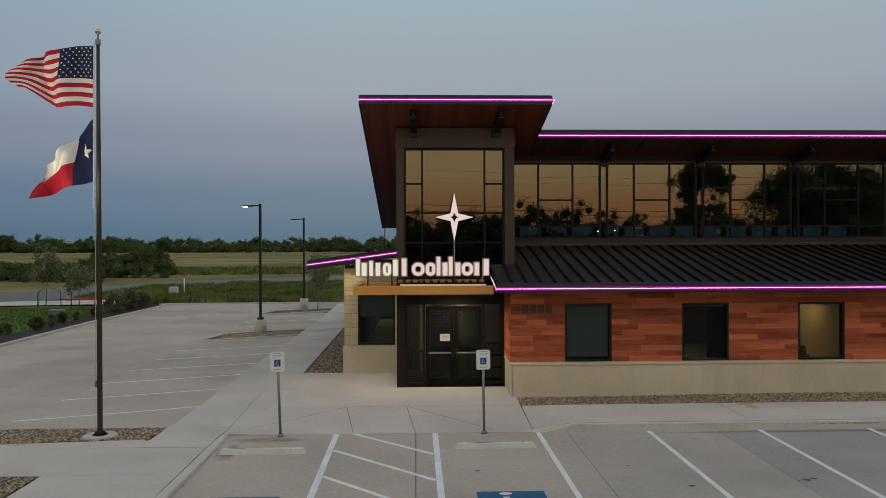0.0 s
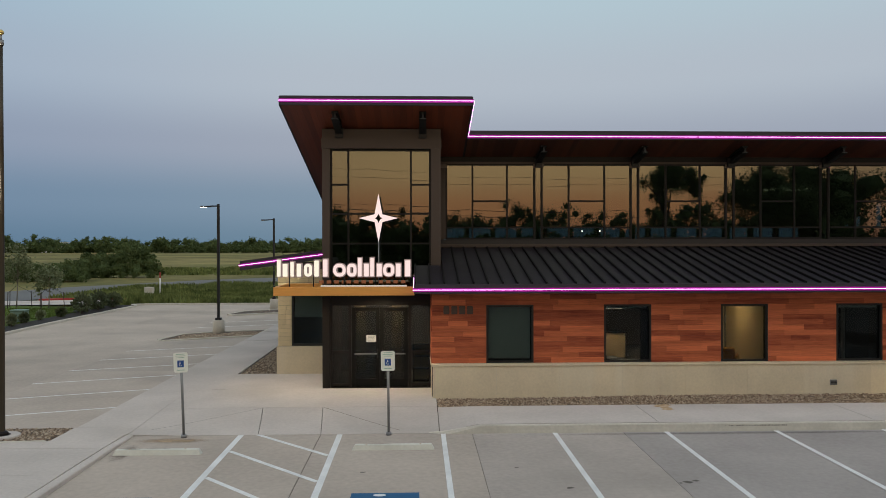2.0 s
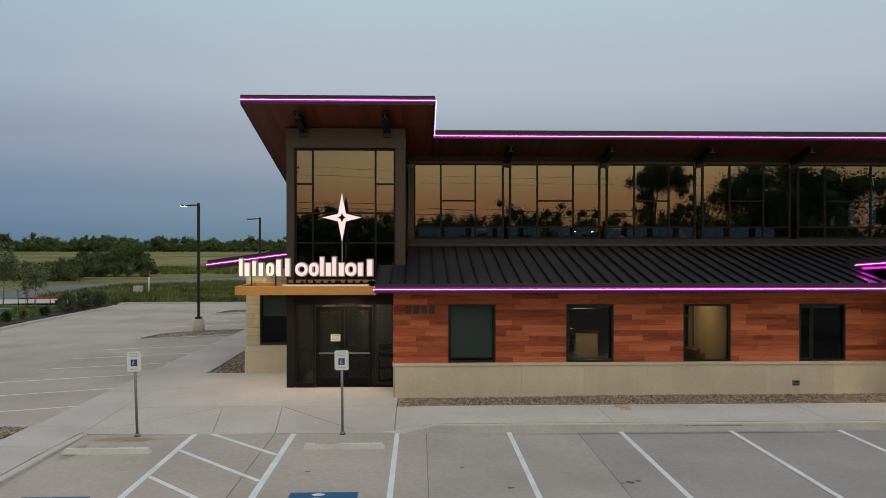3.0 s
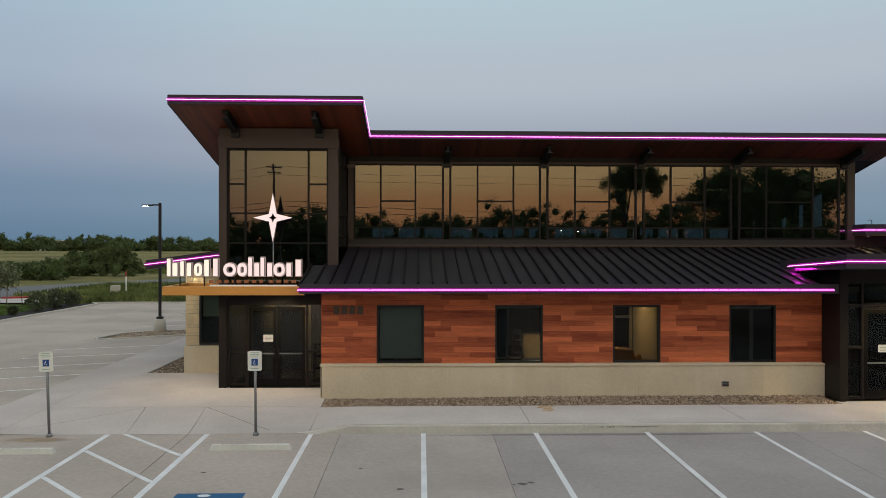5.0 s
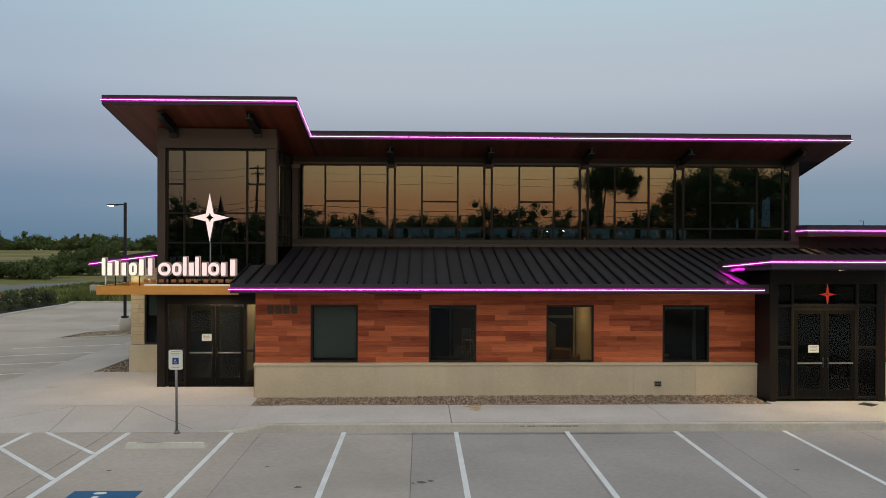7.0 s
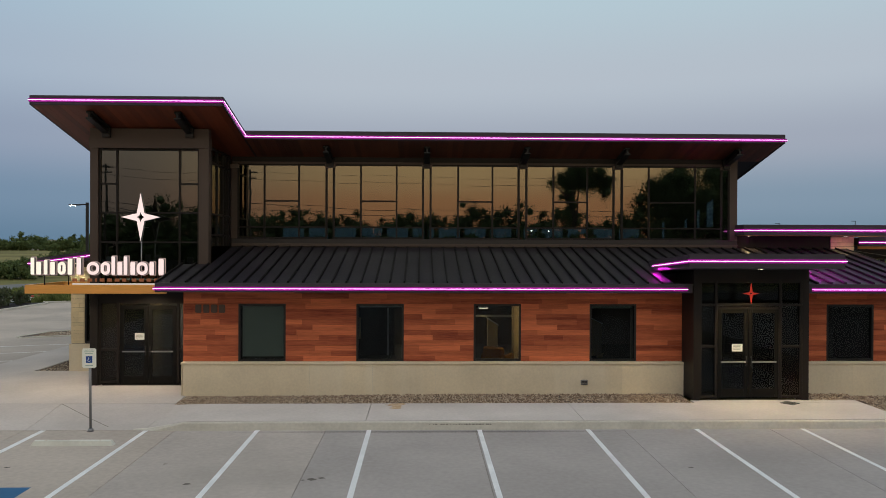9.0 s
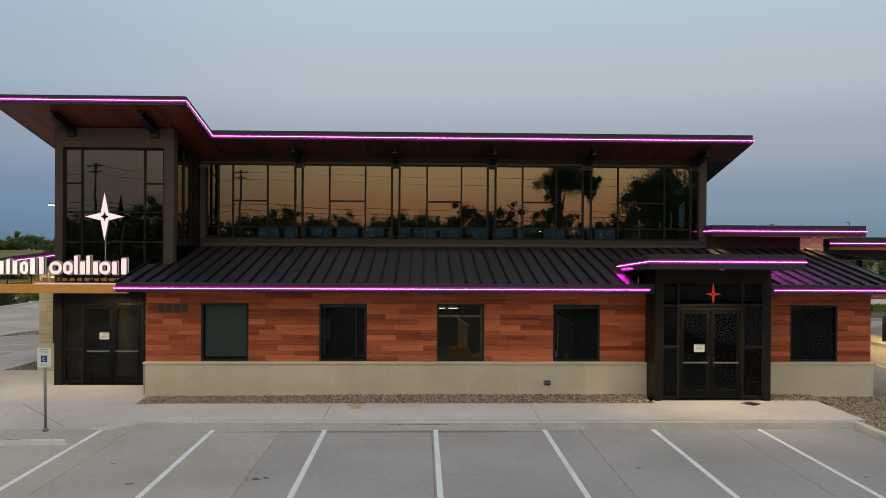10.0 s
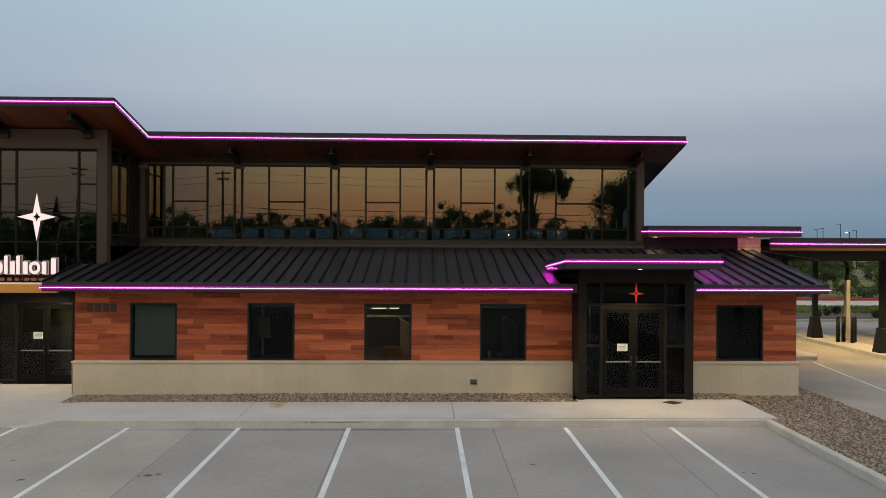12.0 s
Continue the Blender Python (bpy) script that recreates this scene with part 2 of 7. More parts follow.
M = dict(
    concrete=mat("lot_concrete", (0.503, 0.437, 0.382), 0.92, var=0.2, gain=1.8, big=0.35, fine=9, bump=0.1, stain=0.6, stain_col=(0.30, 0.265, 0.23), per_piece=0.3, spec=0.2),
    walk=mat("walk_concrete", (0.602, 0.547, 0.510), 0.92, var=0.14, gain=1.7, big=0.5, fine=12, bump=0.1, spec=0.2, stain=0.4, stain_col=(0.38, 0.345, 0.31), per_piece=0.2),
    kerb=mat("kerb_concrete", (0.64, 0.60, 0.53), 0.92, spec=0.2, var=0.16, gain=1.5, big=1.2, fine=14, stain=0.3, stain_col=(0.36, 0.32, 0.27)),
    # a cooler pour, with the light's fall-off to the right added in
    concrete_b=mat("darkened_cool_lot_concrete", (0.393, 0.359, 0.340), 0.92, var=0.18, gain=1.8, big=0.35, fine=9, bump=0.1, stain=0.6, stain_col=(0.30, 0.275, 0.25), per_piece=0.3, spec=0.2),
    # step between the two tones, to soften the change
    concrete_m=mat("half_darkened_lot_concrete", (0.450, 0.400, 0.364), 0.92, var=0.2, gain=1.8, big=0.35, fine=9, bump=0.1, stain=0.6, stain_col=(0.30, 0.27, 0.24), per_piece=0.3, spec=0.2),
    seam=mat("weathered_joint", (0.24, 0.21, 0.18), 0.95, var=0.3),
    stop=mat("pale_precast_concrete", (0.75, 0.735, 0.66), 0.85, var=0.15, big=2, fine=16, stain=0.3, stain_col=(0.4, 0.36, 0.3)),
    polebronze=mat("flagpole_bronze", (0.062, 0.047, 0.030), 0.35, metal=0.3, var=0.1, big=1, fine=20, bump=0.02),
    scuff=mat("tyre_scuff", (0.30, 0.275, 0.24), 0.95, var=0.25),
    joint=mat("joint_dirt", (0.12, 0.105, 0.09), 0.95, var=0.3),
    paint=mat("road_paint", (0.86, 0.85, 0.83), 0.7, var=0.12, gain=1.5, big=2, fine=25, stain=0.4, stain_col=(0.56, 0.54, 0.52)),
    blue=mat("blue_paint", (0.02, 0.12, 0.26), 0.7, var=0.2, big=3, fine=25),
    redkerb=mat("red_kerb_paint", (0.45, 0.05, 0.04), 0.7, var=0.15),
    asphalt=mat("asphalt", (0.16, 0.155, 0.15), 0.9, var=0.15, big=0.2, fine=20),
    grass=mat("field_grass", (0.140, 0.145, 0.055), 0.98, spec=0.1, var=0.35, gain=1.9, big=0.07, fine=0.9, bump=0.4, tint=(0.25, 0.215, 0.090), stretch=(0.45, 1, 1), stain=0.85, stain_col=(0.095, 0.135, 0.035)),
    lawn=mat("mown_lawn", (0.115, 0.17, 0.04), 0.98, spec=0.1, var=0.3, big=0.4, fine=20, bump=0.4),
    weeds=mat("tall_weeds", (0.098, 0.140, 0.045), 0.98, spec=0.1, var=0.4, gain=2.2, big=0.35, fine=2.2, bump=0.0, tint=(0.205, 0.235, 0.08)),
    mulch=mat("dark_mulch", (0.028, 0.022, 0.018), 0.95, var=0.5, big=3, fine=25, bump=0.5),
    gravelbed=mat("gravel_bed", (0.12, 0.09, 0.068), 0.95, var=0.4, big=3, fine=30, bump=0.6),
    wood=mat("cedar_plank", (0.295, 0.050, 0.022), 0.6, var=0.22, big=1.6, fine=14, bump=0.2, tint=(0.68, 0.195, 0.080), spec=0.3, stretch=(0.3, 1, 4.5), per_piece=0.95, gain=3.0),
    # one stain in two tones: the tower's extra light is in its colour
    soffit=mat("dim_stained_soffit", (0.085, 0.025, 0.014), 0.5, var=0.3, big=2.0, fine=10, bump=0.1, tint=(0.155, 0.046, 0.022), stretch=(4, 0.3, 1), per_piece=1.4),
    soffit_lit=mat("lit_stained_soffit", (0.125, 0.027, 0.012), 0.5, var=0.3, big=2.0, fine=10, bump=0.1, tint=(0.225, 0.052, 0.021), stretch=(4, 0.3, 1), per_piece=1.6),
    orange=mat("clear_finished_timber", (0.84, 0.39, 0.085), 0.5, var=0.2, big=2, fine=14, bump=0.08, stretch=(0.3, 1, 3)),
    cast=mat("cast_stone", (0.755, 0.655, 0.48), 0.85, var=0.12, gain=2.0, big=0.9, fine=16, bump=0.08, stain=0.55, stain_col=(0.84, 0.78, 0.65), per_piece=0.3, runs=(2.2, 1, 0.25)),
    lime=mat("limestone_block", (0.74, 0.62, 0.40), 0.85, var=0.2, big=1.5, fine=12, bump=0.3, per_piece=0.8),
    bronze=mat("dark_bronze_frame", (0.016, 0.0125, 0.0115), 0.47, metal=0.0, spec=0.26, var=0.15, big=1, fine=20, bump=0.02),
    black=mat("black_metal", (0.018, 0.017, 0.017), 0.45, metal=0.2, var=0.2, big=2, fine=20, bump=0.02),
    doorframe=mat("black_door_frame", (0.009, 0.0085, 0.0085), 0.5, spec=0.14, var=0.15, big=1, fine=20, bump=0.02),
    capmetal=mat("pale_bronze_cap", (0.20, 0.145, 0.115), 0.5, metal=0.2, var=0.1, big=2, fine=20, bump=0.02),
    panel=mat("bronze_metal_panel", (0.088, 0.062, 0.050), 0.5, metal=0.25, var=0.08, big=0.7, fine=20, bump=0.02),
    sill=mat("sill_metal", (0.038, 0.032, 0.031), 0.5, metal=0.2, var=0.15, big=1.5, fine=20, bump=0.02),
    fascia=mat("fascia_metal", (0.048, 0.043, 0.050), 0.5, spec=0.25, var=0.1, big=0.8, fine=20, bump=0.02),
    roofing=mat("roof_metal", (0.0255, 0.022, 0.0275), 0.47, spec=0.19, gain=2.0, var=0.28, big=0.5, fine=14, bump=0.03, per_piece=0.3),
    # roof metal again, darkened to carry the seams' shadow lines
    seam_shadowed=mat("shadow_dark_seam_metal", (0.010, 0.009, 0.010), 0.5, spec=0.12, var=0.2, big=1, fine=20, bump=0.02),
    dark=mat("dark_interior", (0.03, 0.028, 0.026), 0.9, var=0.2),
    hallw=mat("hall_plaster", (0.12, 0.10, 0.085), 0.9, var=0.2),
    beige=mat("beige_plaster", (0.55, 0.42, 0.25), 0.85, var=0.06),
    # beige stays on the lit wall; the dim rooms' darkness is in this grey
    greyw=mat("dim_grey_plaster", (0.13, 0.125, 0.12), 0.85, var=0.06),
    carpet=mat("carpet", (0.07, 0.065, 0.06), 0.95, var=0.2),
    blind=mat("roller_blind_cloth", (0.66, 0.80, 0.77), 0.8, var=0.06, big=0.8, fine=60),
    white=mat("white_enamel", (0.8, 0.8, 0.79), 0.4, var=0.04, big=3, fine=30, bump=0.0),
    grey=mat("galvanised_steel", (0.30, 0.30, 0.30), 0.45, metal=0.6, var=0.12, big=4, fine=30, bump=0.03),
    bar=mat("dark_lettering", (0.085, 0.055, 0.042), 0.5, metal=0.2, var=0.1),
    signwhite=mat("reflective_sign_white", (0.93, 0.92, 0.83), 0.4, var=0.04, big=3, fine=30, bump=0.0),
    signblue=mat("sign_blue", (0.012, 0.075, 0.30), 0.4, var=0.05),
    signgreen=mat("sign_green", (0.36, 0.50, 0.40), 0.4, var=0.05),
    orangechair=mat("orange_upholstery", (0.5, 0.22, 0.04), 0.8, var=0.1),
    brass=mat("gilded_ball", (0.75, 0.52, 0.18), 0.25, metal=0.9, var=0.05),
    bark=mat("bark", (0.09, 0.07, 0.055), 0.95, var=0.35, big=3, fine=18, bump=0.6, stretch=(3, 3, 0.6)),
    pale_bark=mat("young_bark", (0.2, 0.165, 0.13), 0.9, var=0.25, big=3, fine=18, bump=0.3),
    leaf=mat("oak_leaves", (0.038, 0.058, 0.020), 0.8, var=0.45, big=0.5, fine=2.5, bump=0.0, tint=(0.085, 0.11, 0.035)),
    leaf_far=mat("far_leaves", (0.054, 0.088, 0.036), 0.95, spec=0.1, var=0.4, big=0.06, fine=0.7, bump=0.0, tint=(0.115, 0.155, 0.062)),
    leaf_light=mat("young_leaves", (0.09, 0.115, 0.048), 0.8, var=0.4, big=0.8, fine=4, bump=0.0, tint=(0.22, 0.25, 0.13)),
    shrub=mat("shrub_leaves", (0.035, 0.05, 0.022), 0.8, var=0.45, big=1.2, fine=6, bump=0.0, tint=(0.1, 0.12, 0.05)),
    flagred=mat("flag_red", (0.54, 0.008, 0.03), 0.75, var=0.1, big=3, fine=40, bump=0.05),
    flagwhite=mat("flag_white", (0.93, 0.91, 0.87), 0.75, var=0.06, big=3, fine=40, bump=0.05),
    flagblue=mat("flag_blue", (0.012, 0.022, 0.085), 0.75, var=0.1, big=3, fine=40, bump=0.05),
    utility=mat("green_utility_box", (0.16, 0.24, 0.19), 0.6, var=0.1),
    rust=mat("rust_stain", (0.48, 0.27, 0.10), 0.92, var=0.25, gain=2.0, big=5, fine=12, spec=0.2, tint=(0.52, 0.41, 0.29)),
    neon=glow("neon_tube", (1.0, 0.36, 0.94), 3.4),
    # boosted far above the visible tubes to spread magenta over the roof
    neon_strong=glow("neon_tube_boosted", (1.0, 0.032, 0.78), 620.0),
    # for a hidden extra tube whose light only tints the roof
    neon_mid=glow("neon_tube_hidden", (1.0, 0.022, 0.78), 170.0),
    # the tubes' halo on the fascia, imitated by a dim emission
    neon_halo=glow("neon_halo_strip", (0.85, 0.004, 0.70), 0.085),
    sign_warm=glow("sign_face_warm", (1.0, 0.92, 0.76), 0.72),
    sign_pink=glow("sign_face_white", (1.0, 0.79, 0.75), 0.70),
    sign_star=glow("star_face_white", (1.0, 0.78, 0.74), 0.74),
    sign_edge=glow("sign_edge_glow", (0.62, 0.44, 0.40), 0.30),
    raceway=glow("lit_raceway", (0.8, 0.72, 0.62), 0.45),
    amber=glow("dim_amber_lettering", (0.6, 0.20, 0.08), 0.14),
    redstar=glow("red_star_face", (1.0, 0.07, 0.04), 0.24),
    downlight=glow("downlight_lens", (1.0, 0.80, 0.5), 9.0),
    poollight=glow("pole_lamp_lens", (0.95, 1.0, 0.88), 12.0),
    tube=glow("ceiling_tube", (1.0, 0.85, 0.6), 5.0),
    glass_high=glass("mirror_tinted_glass", (0.22, 0.26, 0.27), 0.14, (0.90, 0.94, 0.80)),
    glass_low=glass("tinted_glass", (0.62, 0.64, 0.63), 0.0, (0.38, 0.41, 0.42)),
    glass_clear=glass("door_glass", (0.55, 0.57, 0.56), 0.0, (0.55, 0.58, 0.6)),
)


# ---- builders ----
def box(bm, x0, x1, y0, y1, z0, z1, m=None):
    vs = [bm.verts.new((x, y, z)) for z in (z0, z1) for y in (y0, y1) for x in (x0, x1)]
    if m is not None:
        for v in vs:
            v.co = m @ v.co
    for f in ((0, 2, 3, 1), (4, 5, 7, 6), (0, 1, 5, 4), (1, 3, 7, 5), (3, 2, 6, 7), (2, 0, 4, 6)):
        bm.faces.new([vs[i] for i in f])


def bbox(bm, x0, x1, y0, y1, z0, z1, r=0.01, m=None):
    """A box with eased edges."""
    b = bmesh.new()
    box(b, x0, x1, y0, y1, z0, z1)
    bmesh.ops.bevel(b, geom=b.edges[:], offset=r, segments=1, affect="EDGES")
    merge(bm, b, m)


def merge(bm, b, m=None):
    keep = {}
    for v in b.verts:
        keep[v] = bm.verts.new(m @ v.co if m is not None else v.co)
    for f in b.faces:
        g = bm.faces.new([keep[v] for v in f.verts])
        g.smooth = f.smooth
    b.free()


def rod(bm, a, b, r0, r1=None, n=10, caps=True):
    """A round bar from a to b, tapered from r0 to r1."""
    a, b = Vector(a), Vector(b)
    r1 = r0 if r1 is None else r1
    q = (b - a).to_track_quat("Z", "Y")
    ring = [[bm.verts.new(p + q @ Vector((r * math.cos(2 * math.pi * i / n), r * math.sin(2 * math.pi * i / n), 0))) for i in range(n)] for p, r in ((a, r0), (b, r1))]
    for i in range(n):
        f = bm.faces.new((ring[0][i], ring[0][(i + 1) % n], ring[1][(i + 1) % n], ring[1][i]))
        f.smooth = True
    if caps:
        bm.faces.new(ring[0][::-1])
        bm.faces.new(ring[1])


def slab(bm, poly, z0, z1):
    """A flat slab over a plan outline (counterclockwise); z0, z1 may be functions of x, y."""
    f0 = z0 if callable(z0) else (lambda x, y: z0)
    f1 = z1 if callable(z1) else (lambda x, y: z1)
    lo = [bm.verts.new((x, y, f0(x, y))) for x, y in poly]
    hi = [bm.verts.new((x, y, f1(x, y))) for x, y in poly]
    bm.faces.new(hi)
    bm.faces.new(lo[::-1])
    n = len(poly)
    for i in range(n):
        bm.faces.new((lo[i], lo[(i + 1) % n], hi[(i + 1) % n], hi[i]))


def part(name, bm, material, parent=None, label="", at=None):
    me = bpy.data.meshes.new(name)
    bmesh.ops.recalc_face_normals(bm, faces=bm.faces[:])
    bm.to_mesh(me)
    bm.free()
    for x in (material if isinstance(material, (list, tuple)) else (material,)):
        me.materials.append(x)
    ob = new(name, me)
    ob.parent = parent
    if at is not None:
        ob.matrix_basis = at
    return tagged(ob, label)


def piece(name, me, parent, m):
    ob = new(name, me)
    ob.parent = parent
    ob.matrix_basis = m
    return ob


def group_at(name, label, category, at=(0, 0, 0), group="", kind="", turn=0):
    ob = new(name)
    ob.empty_display_size = 0.1
    ob.matrix_basis = pose(*at, 0, 0, turn)
    return tagged(ob, label, category, group, kind)


def boxes(*rows):
    bm = bmesh.new()
    for r in rows:
        box(bm, *r)
    return bm


def wall_bm(bm, x0, x1, y0, y1, z0, z1, holes):
    """A wall along x with rectangular holes (x0, x1, z0, z1)."""
    xs = sorted({x0, x1, *[h[0] for h in holes], *[h[1] for h in holes]})
    for a, b in zip(xs, xs[1:]):
        hs = sorted((h[2], h[3]) for h in holes if h[0] < b - 1e-6 and h[1] > a + 1e-6)
        z = z0
        for h0, h1 in hs:
            if h0 > z + 1e-6:
                box(bm, a, b, y0, y1, z, h0)
            z = h1
        if z < z1 - 1e-6:
            box(bm, a, b, y0, y1, z, z1)


def quads_mesh(name, centres, sizes, seed, flat=0.0):
    """Many small leaf quads, each turned at random, as one mesh."""
    rng = np.random.default_rng(seed)
    c = np.asarray(centres, float)
    n = len(c)
    s = np.broadcast_to(np.asarray(sizes, float), (n,))[:, None]
    u = rng.normal(size=(n, 3))
    u[:, 2] *= 1 - flat
    u /= np.linalg.norm(u, axis=1, keepdims=True)
    w = rng.normal(size=(n, 3))
    v = np.cross(u, w)
    v /= np.linalg.norm(v, axis=1, keepdims=True)
    v *= rng.uniform(0.5, 0.9, (n, 1))
    bend = np.cross(u, v) * rng.uniform(-0.3, 0.3, (n, 1))
    p = np.stack([c - s * u, c - s * v * 0.8 + s * bend, c + s * u, c + s * v], 1).reshape(-1, 3)
    me = bpy.data.meshes.new(name)
    me.from_pydata(p.tolist(), [], np.arange(4 * n).reshape(-1, 4).tolist())
    return me


GOLD = (1 + 5 ** 0.5) / 2
ICO = np.array([(-1, GOLD, 0), (1, GOLD, 0), (-1, -GOLD, 0), (1, -GOLD, 0), (0, -1, GOLD), (0, 1, GOLD), (0, -1, -GOLD), (0, 1, -GOLD), (GOLD, 0, -1), (GOLD, 0, 1), (-GOLD, 0, -1), (-GOLD, 0, 1)]) / math.hypot(1, GOLD)
ICO_TRI = np.array([(0, 11, 5), (0, 5, 1), (0, 1, 7), (0, 7, 10), (0, 10, 11), (1, 5, 9), (5, 11, 4), (11, 10, 2), (10, 7, 6), (7, 1, 8),
                (3, 9, 4), (3, 4, 2), (3, 2, 6), (3, 6, 8), (3, 8, 9), (4, 9, 5), (2, 4, 11), (6, 2, 10), (8, 6, 7), (9, 8, 1)])


def leafy_mesh(name, pts, sizes, core, seed):
    """Leaf quads and the closed, uneven cores of their clumps as one mesh."""
    leaves = quads_mesh(name, pts, sizes, seed)
    m = len(core) // 12
    first = len(leaves.vertices)
    v = np.empty(first * 3, np.float32)
    leaves.vertices.foreach_get("co", v)
    faces = np.arange(first).reshape(-1, 4).tolist() + (ICO_TRI[None] + first + 12 * np.arange(m)[:, None, None]).reshape(-1, 3).tolist()
    me = bpy.data.meshes.new(name)
    me.from_pydata(np.concatenate([v.reshape(-1, 3), core]).tolist(), [], faces)
    bpy.data.meshes.remove(leaves)
    return me


def crown_points(rng, n, centre, radii, clumps):
    """Leaf places gathered in clumps over an uneven crown."""
    d = rng.normal(size=(clumps, 3))
    d /= np.linalg.norm(d, axis=1, keepdims=True)
    cc = d * rng.uniform(0.35, 1.0, (clumps, 1)) * radii + centre
    k = rng.integers(0, clumps, n)
    size = rng.uniform(0.16, 0.34, clumps)[k][:, None] * np.asarray(radii)
    return cc[k] + rng.normal(size=(n, 3)) * size * 0.62, cc


def tree(name, label, at, height, radii, crown_z, seed, leaves, leaf_size, leaf_mat, bark, clumps=26, trunk=None, droop=0.0, group="", solid=0.0, boughs=None):
    """A trunk with limbs and a clumped crown; boughs gives (x, z, radius) of its clumps where the crown is not a plain round one."""
    rng = np.random.default_rng(seed)
    t = group_at(name, label, "tree", at, group)
    if boughs:
        clumps = 5 * len(boughs)
        b = np.repeat(np.array(boughs), 5, axis=0)
        cc = np.stack([b[:, 0], rng.uniform(-0.5, 0.5, clumps) * radii[1], b[:, 1]], 1) + rng.normal(size=(clumps, 3)) * b[:, 2:] * 0.45
        k = rng.choice(clumps, leaves, p=b[:, 2] ** 2 / (b[:, 2] ** 2).sum())
        pts = cc[k] + rng.normal(size=(leaves, 3)) * b[k, 2:] * 0.27
    else:
        pts, cc = crown_points(rng, leaves, np.array((0, 0, crown_z)), np.array(radii), clumps)
    if droop:
        pts[:, 2] -= droop * rng.exponential(1.0, len(pts))
        pts[:, 2] = np.maximum(pts[:, 2], 0.35 * height)
    bm = bmesh.new()
    r = trunk or height * 0.022
    rod(bm, (0, 0, -0.1), (0.02 * height, 0, crown_z * 0.55), r * 1.25, r * 0.8, 9)
    rod(bm, (0.02 * height, 0, crown_z * 0.55), (0, 0.02 * height, crown_z + radii[2] * 0.3), r * 0.8, r * 0.25, 8)
    for c in cc[: min(14, clumps)]:
        h = rng.uniform(0.45, 0.9) * crown_z
        rod(bm, (0.02 * height * min(1, h / (crown_z * 0.55)), 0, h), c, r * 0.38, r * 0.08, 6, False)
    part("trunk", bm, bark, t)
    core = cc[:, None] + ICO[None] * solid * np.mean(radii) * rng.uniform(0.5, 1.3, (clumps, 12, 1))
    me = leafy_mesh("crown", pts, rng.uniform(0.6, 1.3, leaves) * leaf_size, core.reshape(-1, 3) if solid else np.zeros((0, 3)), seed + 1)
    me.materials.append(leaf_mat)
    crown = new("crown", me)
    crown.parent = t
    return t


# ---- ground ----
def smooth(a, b, x):
    t = min(1.0, max(0.0, (x - a) / (b - a)))
    return t * t * (3 - 2 * t)


def land(x, y):
    return -0.16 - 0.3 * smooth(14, 22, y) * (1 - smooth(50, 60, y)) * smooth(-26, -14, x) + 2.4 * smooth(115, 270, y) + 0.25 * noise.noise((x * 0.03, y * 0.03, 0)) * smooth(66, 110, y)


def ground_sheet():
    xs = [-2600, -1200, -600, -350, -220, -150] + list(range(-120, 161, 8)) + [200, 280, 420, 700, 1300, 2600]
    ys = [-2600, -1000, -400, -200, -120, -80] + list(range(-60, 300, 8)) + [330, 400, 550, 900, 1600, 2600]
    verts = [(x, y, land(x, y)) for y in ys for x in xs]
    n = len(xs)
    faces = [(j * n + i, j * n + i + 1, (j + 1) * n + i + 1, (j + 1) * n + i) for j in range(len(ys) - 1) for i in range(n - 1)]
    me = bpy.data.meshes.new("ground")
    me.from_pydata(verts, [], faces)
    me.materials.append(M["grass"])
    for p in me.polygons:
        p.use_smooth = True
    tagged(new("ground", me), "dry summer grassland rising gently to a tree line", "ground", kind="structure")


ground_sheet()


def dip(x, y):
    """The shallow hollow of the side lot round its lamp."""
    if x > -3.6:
        return 0.0
    d = float(np.interp(y, [19 + 4.54 * i for i in range(10)], (0, 0, 0, -0.02, -0.06, -0.13, -0.12, -0.09, -0.05, 0)))
    return d * min(1.0, max(0.0, (x + 18.35) / 4.4))


def lot_z(x, y):
    """The front lot drains away from the building."""
    return -0.08 - 0.005 * min(11.0, max(0.0, 18.4 - y)) if -4 < x < 23 and y > 0 else -0.1 + dip(x, y)


def strip(pts, width, z=0.0, follow=False):
    """A ribbon of the given width along a plan line."""
    bm = bmesh.new()
    rows = []
    for i, p in enumerate(pts):
        a, b = Vector(pts[max(0, i - 1)]), Vector(pts[min(len(pts) - 1, i + 1)])
        d = (b - a).normalized()
        nrm = Vector((-d.y, d.x))
        rows.append([bm.verts.new((q.x, q.y, (land(q.x, q.y) + 0.05 if follow else 0) + z)) for q in (Vector(p) - nrm * width / 2, Vector(p) + nrm * width / 2)])
    for r, s in zip(rows, rows[1:]):
        bm.faces.new((r[0], s[0], s[1], r[1]))
    return bm


def smooth_line(pts, n=8):
    """Catmull-Rom points through a plan line."""
    out = []
    P = [Vector(p) for p in pts]
    for i in range(len(P) - 1):
        p0, p1, p2, p3 = P[max(0, i - 1)], P[i], P[i + 1], P[min(len(P) - 1, i + 2)]
        for j in range(n):
            t = j / n
            out.append(0.5 * ((2 * p1) + (p2 - p0) * t + (2 * p0 - 5 * p1 + 4 * p2 - p3) * t * t + (3 * p1 - p0 - 3 * p2 + p3) * t ** 3))
    return [tuple(p) for p in out + [P[-1]]]


road_line = smooth_line([(-100, 4), (-54, 40), (-37, 65), (-29.5, 87), (-16, 105), (12, 119), (60, 130), (220, 146)])
tagged(part("road", strip(road_line, 12.0, 0.03, True), M["asphalt"]), "grey asphalt road curving past the field", "road", kind="structure")
